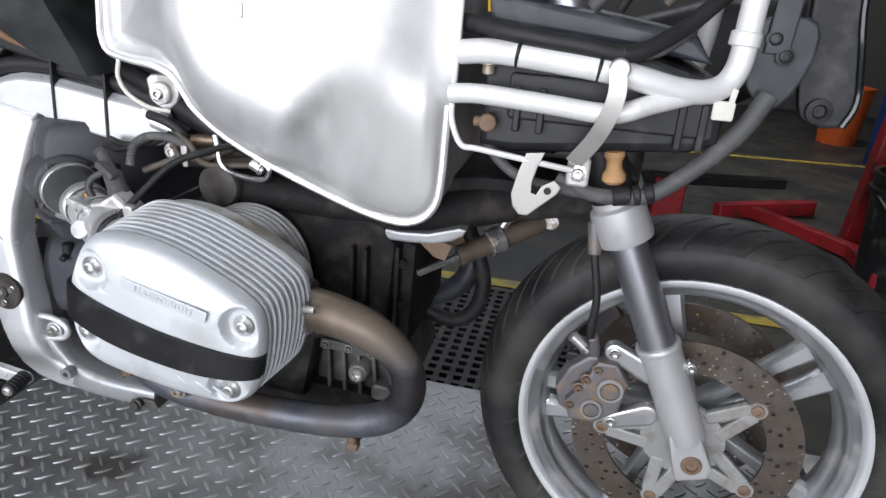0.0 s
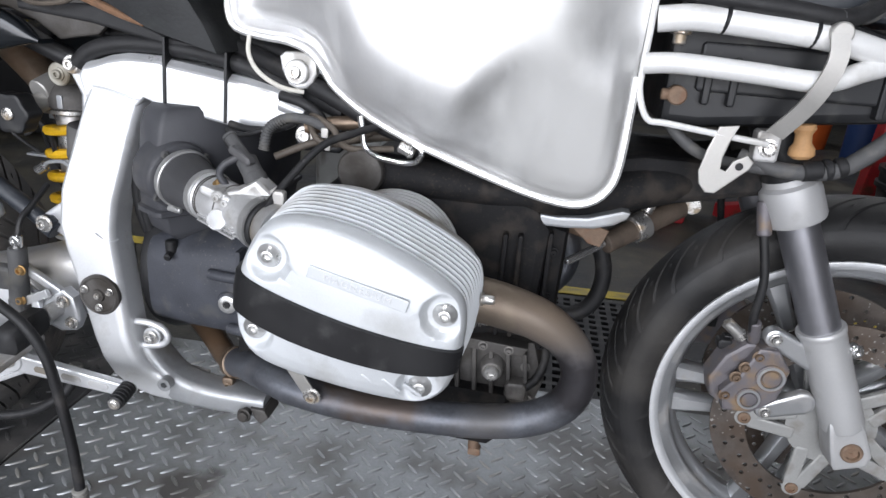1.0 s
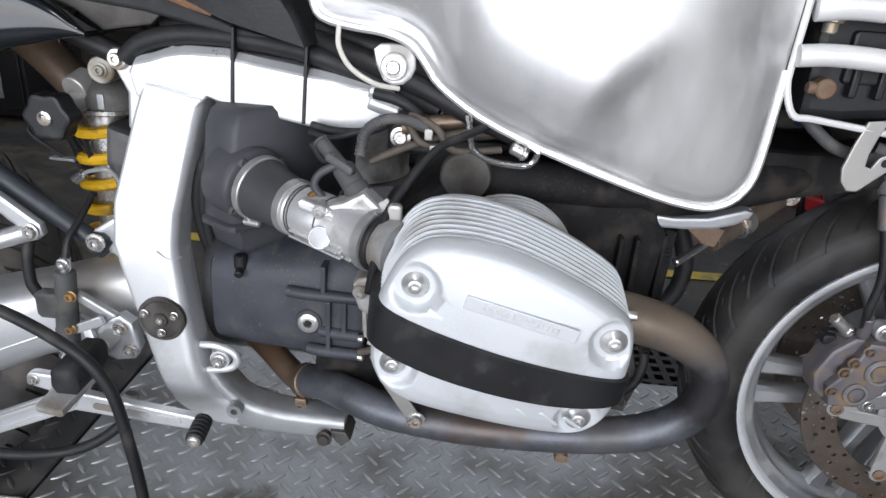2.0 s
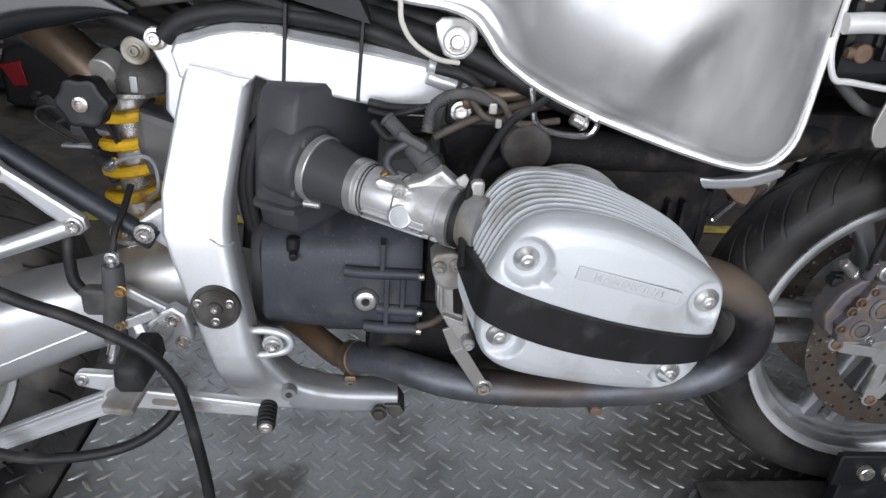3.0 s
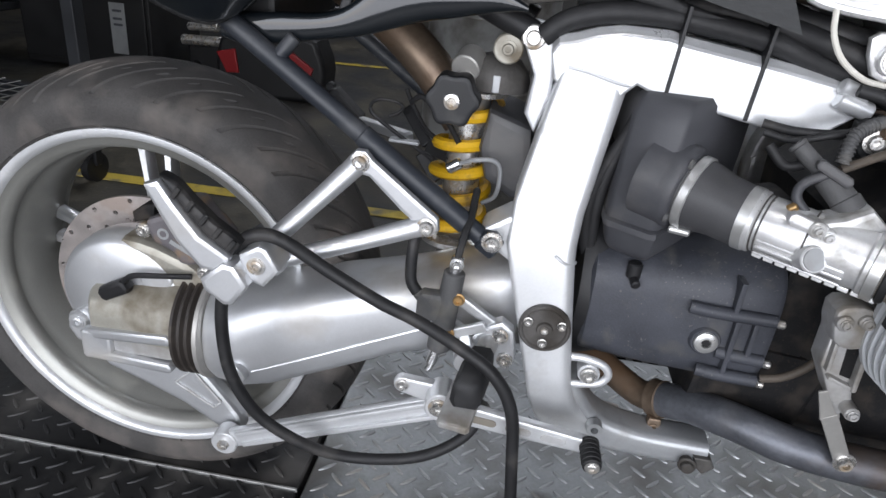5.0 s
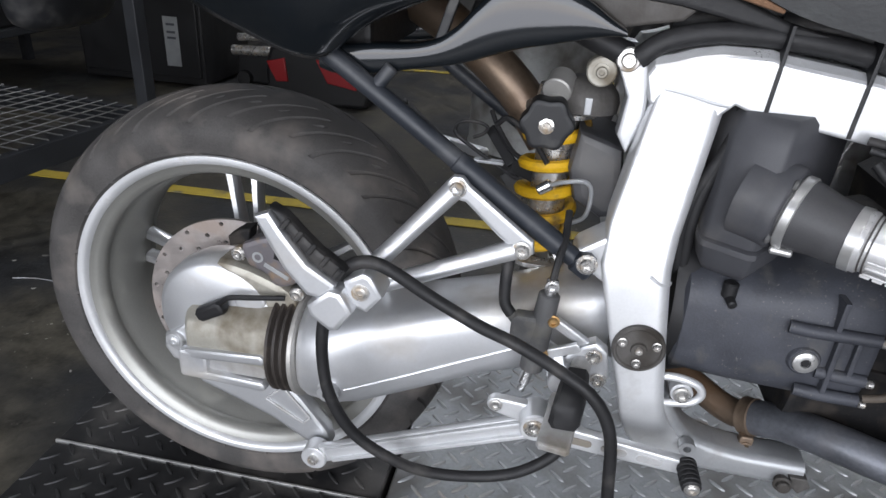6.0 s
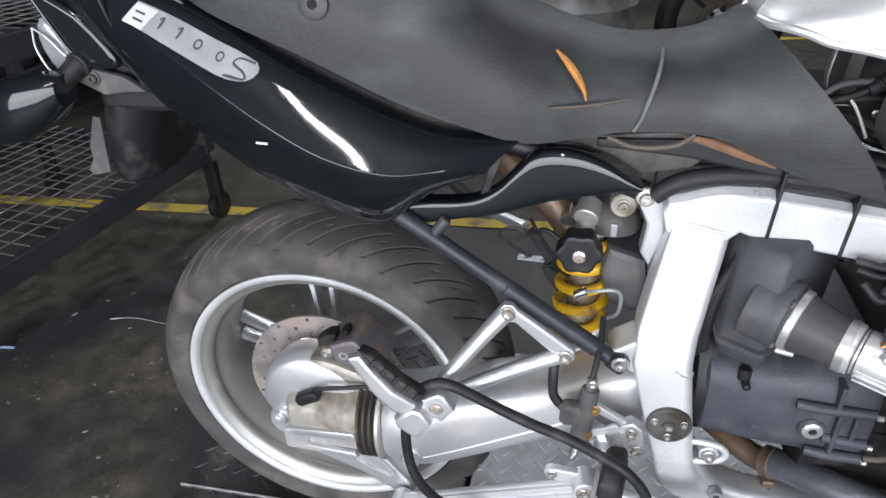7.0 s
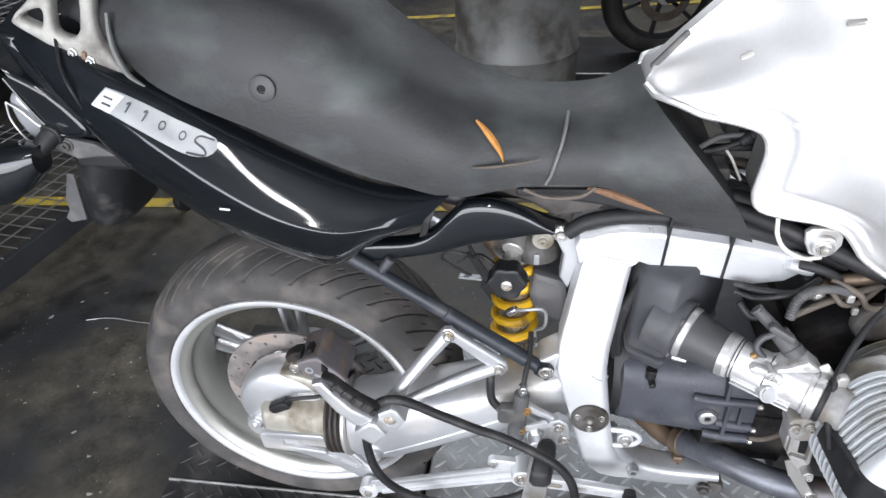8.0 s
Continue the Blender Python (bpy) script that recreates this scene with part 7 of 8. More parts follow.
kb = part("preload_knob", plate([(0.389 + r * math.cos(a), 0.632 + r * math.sin(a)) for r, a in knob], -0.127, -0.098, 0.004), M["plastic"], bike, "black lobed preload knob")
part("knob_screw", lathe([(0.0085, 0), (0.008, 0.003), (0.005, 0.004), (0.003, 0.002), (0.001, 0.002)], (0.389, -0.127, 0.632), (0, -1, 0), 20), M["steel"], kb)
part("knob_shaft", cat(rod((0.389, -0.10, 0.632), (0.397, -0.06, 0.645), 0.013), rod((0.394, -0.075, 0.655), (0.40, -0.05, 0.665), 0.016)), M["strap"], kb)
part("oil_line", tube([(0.40, -0.09, 0.556), (0.415, -0.10, 0.565), (0.437, -0.10, 0.568), (0.446, -0.095, 0.555), (0.444, -0.09, 0.525), (0.430, -0.085, 0.512)], 0.0026, 8, 5), M["arm_grey"], bike)
part("line_union", rod((0.388, -0.09, 0.548), (0.402, -0.09, 0.558), 0.0065), M["polished"], bike)
part("reservoir_guard", plate([(0.425, 0.615), (0.475, 0.60), (0.485, 0.52), (0.46, 0.515), (0.428, 0.535), (0.418, 0.57)], -0.075, 0.05, 0.012), M["plastic_matt"], bike, "dark plastic guard behind the shock")
part("tail_pipe", tube([(0.39, 0.02, 0.575), (0.345, 0.03, 0.632), (0.27, 0.05, 0.69), (0.18, 0.08, 0.735)], 0.026, 20, 4), M["bronze"], bike, "browned steel exhaust pipe")
part("brake_line_bracket", cat(bar((0.318, 0.02, 0.583), (0.352, -0.01, 0.548), 0.014, 0.006), bar((0.352, -0.01, 0.548), (0.392, -0.03, 0.538), 0.016, 0.005), bar((0.345, 0.0, 0.535), (0.37, -0.01, 0.505), 0.02, 0.01)), M["dark"], bike, "black brake line bracket")
for pts, r in (([(0.33, -0.02, 0.60), (0.345, -0.03, 0.61), (0.375, -0.04, 0.59), (0.395, -0.06, 0.57)], 0.0035), ([(0.32, 0.0, 0.61), (0.33, 0.0, 0.59), (0.355, -0.02, 0.565), (0.385, -0.03, 0.56)], 0.003)):
    part("cable", tube(pts, r, 8, 5), M["rubber"], bike)

for pts, r in (([(0.276, 0.0, 0.582), (0.280, 0.0, 0.590), (0.292, 0.0, 0.594), (0.308, 0.0, 0.593), (0.317, 0.0, 0.588), (0.312, 0.0, 0.580), (0.300, 0.0, 0.574)], 0.0022), ([(0.276, 0.0, 0.582), (0.281, 0.0, 0.574), (0.305, 0.0, 0.558), (0.335, 0.0, 0.540), (0.36, -0.01, 0.53)], 0.0026)):
    part("thin_line", tube(pts, r, 8, 5), M["rubber"], bike)
part("line_stay", bar((0.303, 0.0, 0.546), (0.342, -0.005, 0.547), 0.004, 0.012, 0.001), M["arm_grey"], bike, "small grey stay for the brake line")
part("far_footrest", cat(bar((0.150, 0.27, 0.534), (0.200, 0.27, 0.489), 0.016, 0.03, 0.004), rod((0.146, 0.262, 0.538), (0.146, 0.278, 0.538), 0.007)), M["rubber"], bike, "black rubber of the far footrest")
part("far_footrest_arm", bar((0.200, 0.26, 0.489), (0.30, 0.17, 0.50), 0.016, 0.016, 0.004), M["swing"], bike)

# ---- seat ----
SE = [(-0.16, -0.085, 0.995, -0.20, 1.005), (-0.10, -0.112, 0.972, -0.15, 1.035), (-0.055, -0.128, 0.930, -0.09, 1.055), (0.0, -0.138, 0.903, -0.02, 1.058), (0.076, -0.142, 0.872, 0.06, 1.05), (0.178, -0.142, 0.823, 0.17, 1.005), (0.25, -0.138, 0.796, 0.24, 0.95), (0.32, -0.130, 0.775, 0.305, 0.902), (0.385, -0.112, 0.778, 0.375, 0.873), (0.434, -0.110, 0.785, 0.43, 0.860), (0.516, -0.116, 0.785, 0.49, 0.862), (0.594, -0.132, 0.755, 0.525, 0.874), (0.645, -0.142, 0.743, 0.545, 0.886), (0.69, -0.148, 0.733, 0.556, 0.893)]


def seat_geo(grow=0.0):
    rings = []
    for xe, ye, ze, xt, zt in curve(SE, 4):
        r = []
        for k in range(13):
            a = math.pi / 2 * k / 12
            c, s = math.cos(a) ** 0.62, math.sin(a) ** 0.8
            r.append((xe + (xt - xe) * s ** 1.3, (ye - grow) * c, ze + (zt + grow - ze) * s))
        r += [(x, -y, z) for x, y, z in r[-2::-1]]
        rings.append(r)
    return loft(rings, True, True)


seat = part("seat", seat_geo(), M["seat"], bike, "worn black vinyl two-person seat with tears", 70)
part("seam", tube([(xe, y, z) for xe, y, z in [(0.437, -0.1115, 0.787), (0.443, -0.114, 0.80), (0.449, -0.112, 0.82), (0.455, -0.103, 0.839), (0.460, -0.08, 0.853), (0.463, -0.05, 0.86)]], 0.0023, 8, 5), M["seam"], seat, "pale worn seam in the vinyl")
part("seat_button", lathe([(0.0165, -0.008), (0.0165, 0.002), (0.014, 0.0035), (0.0055, 0.0035), (0.005, 0.0), (0.001, 0.0)], (0.098, -0.1395, 0.925), (0, -1, 0.12), 24), M["boot"], seat, "grey rubber plug in the seat's side")
part("plug_hole", rod((0.098, -0.1385, 0.9251), (0.098, -0.1405, 0.9253), 0.0042, seg=16, bev=0.0003), M["crankcase"], seat)
part("tear", tube([(0.350, -0.106, 0.872), (0.362, -0.112, 0.861), (0.373, -0.116, 0.847), (0.381, -0.1185, 0.833), (0.384, -0.1195, 0.822)], [0.0015, 0.0042, 0.0048, 0.003, 0.001], 8, 4, True, 0.8), M["foam"], seat, "tear showing orange foam")
part("scratch", tube([(0.346, -0.1235, 0.815), (0.37, -0.1205, 0.815), (0.40, -0.117, 0.818), (0.43, -0.1145, 0.824)], [0.001, 0.0022, 0.0018, 0.0008], 6, 4), M["wire"], seat, "scuffed scratch in the vinyl")
part("seat_base", plate([(0.40, 0.772), (0.52, 0.775), (0.60, 0.745), (0.64, 0.735), (0.60, 0.732), (0.50, 0.752), (0.40, 0.762)], -0.10, 0.10, 0.004), M["loom"], seat, "dark seat base")
part("seat_bracket", cat(plate([(0.33, 0.766), (0.40, 0.775), (0.50, 0.782), (0.53, 0.762), (0.505, 0.738), (0.45, 0.728), (0.42, 0.748), (0.38, 0.762)], -0.094, -0.084, 0.003), bolt((0.478, -0.094, 0.765), (0, -1, 0), 0.005, 0.004)), M["engine_dirty"], seat, "grimy seat support plate")
part("torn_foam", tube([(0.490, -0.112, 0.783), (0.52, -0.115, 0.777), (0.555, -0.120, 0.766), (0.585, -0.122, 0.756)], [0.002, 0.0052, 0.0046, 0.002], 8, 5), M["foam_dirty"], seat, "brown foam showing under the torn edge")
part("seat_cable", tube([(0.41, -0.112, 0.779), (0.44, -0.118, 0.771), (0.48, -0.12, 0.775), (0.50, -0.115, 0.786)], 0.003, 8, 5), M["wire"], seat)
part("seat_trim", tube([(-0.083, -0.122, 1.012), (-0.0875, -0.124, 0.986), (-0.0865, -0.126, 0.962), (-0.077, -0.129, 0.938), (-0.058, -0.132, 0.924)], [0.003, 0.0042, 0.0046, 0.0042, 0.002], 8, 6, True, 0.7), M["seam"], seat, "pale worn edge strip")

# ---- tail panels ----
TP = [  # upper edge, crease, lower edge
    ((-0.25, -0.06, 1.008), (-0.255, -0.10, 0.985), (-0.225, -0.092, 0.935)),
    ((-0.19, -0.108, 0.986), (-0.185, -0.14, 0.955), (-0.155, -0.135, 0.868)),
    ((-0.12, -0.137, 0.951), (-0.108, -0.165, 0.908), (-0.105, -0.153, 0.822)),
    ((-0.035, -0.147, 0.913), (-0.022, -0.188, 0.856), (-0.045, -0.163, 0.780)),
    ((0.045, -0.157, 0.870), (0.048, -0.202, 0.814), (0.008, -0.166, 0.742)),
    ((0.125, -0.161, 0.830), (0.112, -0.208, 0.781), (0.080, -0.168, 0.707)),
    ((0.20, -0.161, 0.798), (0.178, -0.205, 0.763), (0.158, -0.166, 0.684)),
    ((0.265, -0.155, 0.782), (0.235, -0.188, 0.762), (0.216, -0.162, 0.722)),
    ((0.315, -0.132, 0.778), (0.285, -0.160, 0.757), (0.278, -0.148, 0.749))]


def bulge(t):
    """How far the panel's upper face swells; it flattens towards the crease."""
    k = math.sin(math.pi * t) * (1 - 0.55 * t)
    return np.array((0, -0.0052 * k, 0.0030 * k))


def panel_geo():
    up = curve([p[0] for p in TP], 5)
    mid = curve([p[1] for p in TP], 5)
    low = curve([p[2] for p in TP], 5)
    rings = []
    for a, b, c in zip(up, mid, low):
        r = [a + np.array((0, 0.03, 0.002)), a]
        for t in (0.12, 0.24, 0.36, 0.48, 0.6, 0.72, 0.82, 0.90, 0.96):
            q = a + (b - a) * t
            q = q + bulge(t) * min(1.0, np.linalg.norm(b - a) / 0.07)
            r.append(q)
        p0, p2 = a + (b - a) * 0.972, b + (c - b) * 0.02
        r += [p0 * (1 - t) ** 2 + b * 2 * t * (1 - t) + p2 * t * t for t in (0.12, 0.31, 0.5, 0.69, 0.88)]
        for t in (0.03, 0.1, 0.22, 0.34, 0.46, 0.58, 0.7, 0.82, 0.92, 1.0):
            q = b + (c - b) * t
            q = q + np.array((0, -0.006, -0.003)) * math.sin(math.pi * t)
            r.append(q)
        r.append(c + np.array((0, 0.05, 0.008)))
        rings.append([tuple(p) for p in r])
    return loft(rings, False, False)


for side in (-1, 1):
    g = (lambda q: q) if side < 0 else mirror_y
    tp = part("tail_panel", g(panel_geo()), M["gloss"], bike, "glossy black tail panel", 75)
    part("panel_arm", g(loft([[(x, -0.121 - 0.014 * math.copysign(abs(math.cos(a)) ** 0.45, math.cos(a)), (z0 + z1) / 2 + (z1 - z0) / 2 * math.copysign(abs(math.sin(a)) ** 0.6, math.sin(a))) for a in (2 * math.pi * k / 32 for k in range(32))]
        for x, z0, z1 in curve([(0.152, 0.668, 0.690), (0.17, 0.664, 0.694), (0.206, 0.667, 0.698), (0.246, 0.675, 0.701), (0.272, 0.680, 0.708), (0.292, 0.684, 0.722), (0.312, 0.690, 0.744), (0.332, 0.697, 0.762), (0.357, 0.705, 0.767), (0.385, 0.711, 0.764), (0.414, 0.718, 0.753), (0.438, 0.723, 0.738), (0.452, 0.724, 0.730)], 4)])), M["gloss"], tp, "", 60)
    part("panel_stay", g(cat(bar((0.272, -0.12, 0.70), (0.292, -0.12, 0.762), 0.010, 0.01), bar((0.33, -0.11, 0.74), (0.345, -0.11, 0.765), 0.008, 0.01))), M["plastic"], tp)
# an added black lining stands in for the shade of the recessed gap
part("shade_lining", loft([[tuple(np.array(a) + o) for o in ((0, 0.001, 0.0005), (0, 0.012, -0.002), (0, 0.024, -0.004), (0, 0.034, 0.004), (0, 0.038, 0.03))] for a in curve([p[0] for p in TP[2:]], 6)], False, False), M["crankcase"], bike, "added black lining for the shaded gap above the panel", 30)
# silver badge strip with dark marks
part("panel_seam", tube([(-0.165, -0.118, 0.986), (-0.152, -0.146, 0.955), (-0.138, -0.160, 0.93), (-0.135, -0.150, 0.885), (-0.14, -0.125, 0.83)], 0.0022, 8, 6), M["plastic"], bike, "joint in the tail panel")
PS = np.array([a + (b - a) * t + bulge(t) * min(1.0, np.linalg.norm(b - a) / 0.07) for a, b in zip(curve([p[0] for p in TP], 24), curve([p[1] for p in TP], 24)) for t in np.linspace(0, 0.97, 48)])


def panel_y(x, z):
    """The tail panel's face between its upper edge and its crease, a hair proud."""
    w = 1 / ((PS[:, 0] - x) ** 2 + (PS[:, 2] - z) ** 2 + 1e-8) ** 3
    return float((w * PS[:, 1]).sum() / w.sum()) - 0.0012


def badge_geo():
    rings = []
    for x, z, h in ((-0.1065, 0.9228, 0.0088), (-0.09, 0.9165, 0.009), (-0.06, 0.9030, 0.0095), (-0.02, 0.8835, 0.0095), (0.005, 0.8715, 0.0095), (0.017, 0.8663, 0.009), (0.027, 0.8625, 0.0075), (0.033, 0.860, 0.005), (0.036, 0.859, 0.002)):
        rings.append([(x + 1.1 * h * k, panel_y(x + 1.1 * h * k, z + h * k), z + h * k) for k in (1, 0.5, 0, -0.5, -1)])
    return loft(rings, False, False)


bd = part("badge", badge_geo(), M["badge"], bike, "silver decal strip with dark marks")
part("badge_cell", loft([[(x + 0.0095 * k, panel_y(x + 0.0095 * k, z + 0.0086 * k) - 0.0009, z + 0.0086 * k) for k in (1, 0.5, 0, -0.5, -1)] for x, z in ((-0.1055, 0.9222), (-0.094, 0.9178), (-0.0825, 0.9128))], False, False), M["badge_cell"], bd, "whiter first cell of the strip")


def mark(x, y, z, geo):
    """A dark print mark lying on the badge, drawn in its (along, up) plane."""
    y, z = panel_y(x, z + 0.005), z + 0.005
    du, dv = (panel_y(x + 0.0093, z - 0.0036) - y) / 0.01, (panel_y(x + 0.0036, z + 0.0093) - y) / 0.01
    m = Matrix.Translation((x, y - 0.0016, z)) @ Matrix(((0.93, 0.0, 0.36), (du, 1.0, dv), (-0.36, 0.0, 0.93))).to_4x4()
    part("mark", xf(geo, m), M["ink"], bd)


def ring_mark(w, h, t):
    o = [(w * math.cos(a), h * math.sin(a)) for a in (2 * math.pi * k / 16 for k in range(16))]
    return loft([[(u * s, 0, v * s) for u, v in o] for s in (1, 1 - t)], False)


mark(-0.094, -0.170, 0.9125, cat(bar((-0.006, 0, 0.004), (0.006, 0, 0.004), 0.002, 0.0012, 0.0004), bar((-0.006, 0, -0.003), (0.006, 0, -0.003), 0.002, 0.0012, 0.0004)))
for x, y, z in ((-0.068, -0.166, 0.9055), (-0.047, -0.168, 0.896)):
    mark(x, y, z, cat(bar((-0.001, 0, -0.005), (0.001, 0, 0.005), 0.0017, 0.0012, 0.0004), bar((0.001, 0, 0.005), (-0.003, 0, 0.003), 0.002, 0.0012, 0.0004)))
for x, y, z in ((-0.026, -0.172, 0.8855), (-0.002, -0.175, 0.8735)):
    mark(x, y, z, ring_mark(0.0045, 0.0045, 0.36))
mark(0.019, -0.182, 0.861, tube([(0.013, 0, 0.009), (-0.004, 0, 0.0085), (-0.008, 0, 0.003), (0.006, 0, -0.001), (0.009, 0, -0.006), (-0.012, 0, -0.008)], 0.0009, 6, 4, True, 1.0))
part("scuff", bar((0.038, -0.205, 0.795), (0.052, -0.206, 0.7945), 0.0025, 0.002, 0.0005), M["scuff"], bike, "white scuff on the tail panel")
# rear light cluster, grab rail and mudguard
def pierced_plate(outline, holes, y0, y1, bev):
    """A casting with the (x, z) outline and holes between two y, every rim rounded."""
    loops = [curve(outline, 4, True)] + [curve(h, 4, True) for h in holes]

    def inset(k, d):
        return offset(loops[k], d if k == 0 else -d)

    v, f = [], []
    for k in range(len(loops)):
        rims = [[(p[0], y, p[1]) for p in inset(k, d)] for d, y in ((bev, y0), (bev * 0.3, y0 + bev * 0.3), (0.0, y0 + bev), (0.0, y1 - bev), (bev, y1))]
        gv, gf = loft(rims, False)
        f += [[i + len(v) for i in q] for q in gf]
        v += gv
    for y in (y0, y1):
        flat = [[Vector((p[0], p[1], 0)) for p in inset(k, bev)] for k in range(len(loops))]
        n = len(v)
        v += [(p.x, y, p.y) for q in flat for p in q]
        f += [[i + n for i in q] for q in geometry.tessellate_polygon(flat)]
    return v, f


gr = part("grab_rail", pierced_plate([(-0.213, 1.000), (-0.190, 0.983), (-0.168, 0.968), (-0.150, 0.957), (-0.116, 0.943), (-0.084, 0.923), (-0.077, 0.927), (-0.095, 0.952), (-0.104, 0.976), (-0.105, 1.000), (-0.097, 1.028), (-0.092, 1.050), (-0.104, 1.066), (-0.140, 1.062), (-0.170, 1.036), (-0.190, 1.022), (-0.208, 1.010)],
    [[(-0.200, 1.006), (-0.192, 1.0125), (-0.176, 1.017), (-0.1675, 1.016), (-0.170, 1.005), (-0.177, 0.9945), (-0.184, 0.997)], [(-0.161, 0.990), (-0.151, 0.983), (-0.139, 0.982), (-0.128, 0.990), (-0.122, 1.003), (-0.115, 1.023), (-0.113, 1.040), (-0.125, 1.047), (-0.142, 1.040), (-0.152, 1.024), (-0.159, 1.005)]], -0.124, -0.102, 0.005), M["worn_grey"], bike, "scuffed pale cast grab rail with open cells", 50)
for x, z in ((-0.1445, 0.965), (-0.1245, 0.9545)):
    part("rail_bolt", bolt((x, -0.125, z), (0, -1, 0), 0.0045, 0.005, 1.3), M["screw"], gr)
part("rail_bracket", cat(bar((-0.152, -0.1255, 0.957), (-0.114, -0.1255, 0.942), 0.007, 0.006, 0.0015), bar((-0.134, -0.125, 0.950), (-0.129, -0.125, 0.966), 0.006, 0.005, 0.0015)), M["rusty"], gr, "small rusty bracket")
tl = part("tail_light", cat(plate([(-0.268, 0.95), (-0.25, 0.935), (-0.21, 0.91), (-0.18, 0.872), (-0.172, 0.852), (-0.185, 0.845), (-0.215, 0.846), (-0.236, 0.862), (-0.252, 0.895), (-0.266, 0.935)], -0.119, 0.119, 0.006, 2, 3)), M["gloss"], bike, "black tail light housing with a clear lens")
part("lens", plate([(-0.289, 0.893), (-0.270, 0.906), (-0.252, 0.885), (-0.238, 0.858), (-0.252, 0.838), (-0.276, 0.834), (-0.290, 0.862)], -0.104, 0.104, 0.012, 2, 3), M["glass"], tl, "clear glossy lens")
for rim_pts in ([(-0.287, -0.107, 0.892), (-0.291, -0.107, 0.865), (-0.278, -0.107, 0.835), (-0.255, -0.107, 0.836)], [(-0.287, -0.107, 0.892), (-0.268, -0.109, 0.880), (-0.252, -0.110, 0.862), (-0.242, -0.110, 0.855)]):
    part("light_rim", tube(rim_pts, 0.0014, 8, 5), M["screw"], tl)
# a thin bead, added only to catch a highlight along the housing's edge
part("highlight_bead", tube([(-0.263, -0.119, 0.93), (-0.247, -0.120, 0.897), (-0.231, -0.120, 0.867), (-0.214, -0.120, 0.852), (-0.19, -0.120, 0.850), (-0.178, -0.119, 0.858)], 0.0022, 8, 6), M["gloss"], tl)
bkt = part("tail_bracket", plate([(-0.245, 0.842), (-0.215, 0.846), (-0.172, 0.836), (-0.146, 0.818), (-0.175, 0.816), (-0.205, 0.812), (-0.225, 0.822), (-0.247, 0.832)], -0.117, -0.106, 0.003), M["hose"], bike, "dull grey bracket under the tail light")
part("bracket_bolt", bolt((-0.213, -0.117, 0.834), (0, -1, 0), 0.006, 0.006), M["engine_dirty"], bkt)
part("panel_tip", plate([(-0.26, 0.99), (-0.22, 0.985), (-0.14, 0.86), (-0.165, 0.848), (-0.20, 0.862), (-0.245, 0.935)], -0.115, 0.115, 0.02), M["gloss"], bike, "glossy black tail tip")
ind = part("indicator", cat(loft([oval(-0.375, -0.15, 0.787, 0.026, 0.028, 0.8), oval(-0.355, -0.152, 0.791, 0.032, 0.038, 0.75), oval(-0.305, -0.152, 0.803, 0.034, 0.041, 0.75), oval(-0.262, -0.15, 0.817, 0.028, 0.029, 0.75), oval(-0.245, -0.147, 0.824, 0.018, 0.018, 0.8)])), M["gloss"], bike, "black indicator pod on a rubber stalk")
part("indicator_lens", loft([oval(-0.395, -0.148, 0.782, 0.012, 0.012, 0.8), oval(-0.386, -0.149, 0.784, 0.022, 0.023, 0.8), oval(-0.374, -0.15, 0.787, 0.0265, 0.0285, 0.8)]), M["red_plastic"], ind, "dark red lens")
part("stalk", cat(rod((-0.262, -0.147, 0.822), (-0.238, -0.112, 0.850), 0.011, 0.014), rod((-0.240, -0.122, 0.846), (-0.236, -0.10, 0.852), 0.016)), M["rubber"], ind)
ind.location.x, ind.location.z = ind.location.x + 0.012, ind.location.z + 0.004
mg = part("mudguard", loft([[(x + hx * math.cos(a), hy * math.copysign(abs(math.sin(a)) ** 0.7, math.sin(a)), z) for a in (2 * math.pi * k / 28 for k in range(28))] for x, z, hx, hy in curve([(-0.185, 0.86, 0.05, 0.098), (-0.20, 0.81, 0.05, 0.10), (-0.222, 0.75, 0.046, 0.098), (-0.238, 0.70, 0.042, 0.088), (-0.244, 0.672, 0.034, 0.075), (-0.245, 0.662, 0.016, 0.05)], 3)]), M["plastic"], bike, "black rear mudguard flap", 60)
part("torn_edge", plate([(-0.262, 0.772), (-0.252, 0.770), (-0.262, 0.690), (-0.290, 0.684), (-0.296, 0.692), (-0.284, 0.708), (-0.282, 0.728), (-0.272, 0.750)], -0.085, -0.080, 0.001), M["hose"], mg, "torn dull edge of the flap")
part("undertray", cat(box((-0.02, 0, 0.80), (0.42, 0.20, 0.03), 0.01), plate([(-0.20, 0.86), (0.06, 0.70), (0.20, 0.68), (0.20, 0.75), (0.0, 0.86), (-0.18, 0.92)], -0.11, 0.11, 0.01)), M["dark"], bike)

# ---- the loose black cable hung over the footrest ----
CB = [(0.463, -0.160, 0.285), (0.458, -0.166, 0.262), (0.442, -0.175, 0.243), (0.410, -0.183, 0.222), (0.368, -0.19, 0.211), (0.31, -0.20, 0.212), (0.263, -0.215, 0.236), (0.218, -0.225, 0.274), (0.194, -0.235, 0.328), (0.185, -0.235, 0.377), (0.188, -0.237, 0.431), (0.206, -0.242, 0.484), (0.222, -0.246, 0.508), (0.25, -0.243, 0.510), (0.30, -0.237, 0.479), (0.349, -0.235, 0.453), (0.388, -0.235, 0.438), (0.435, -0.24, 0.417), (0.471, -0.245, 0.395), (0.494, -0.245, 0.353), (0.504, -0.243, 0.281), (0.511, -0.243, 0.21), (0.515, -0.245, 0.12), (0.52, -0.25, 0.03), (0.55, -0.27, 0.0085), (0.64, -0.33, 0.0085)]
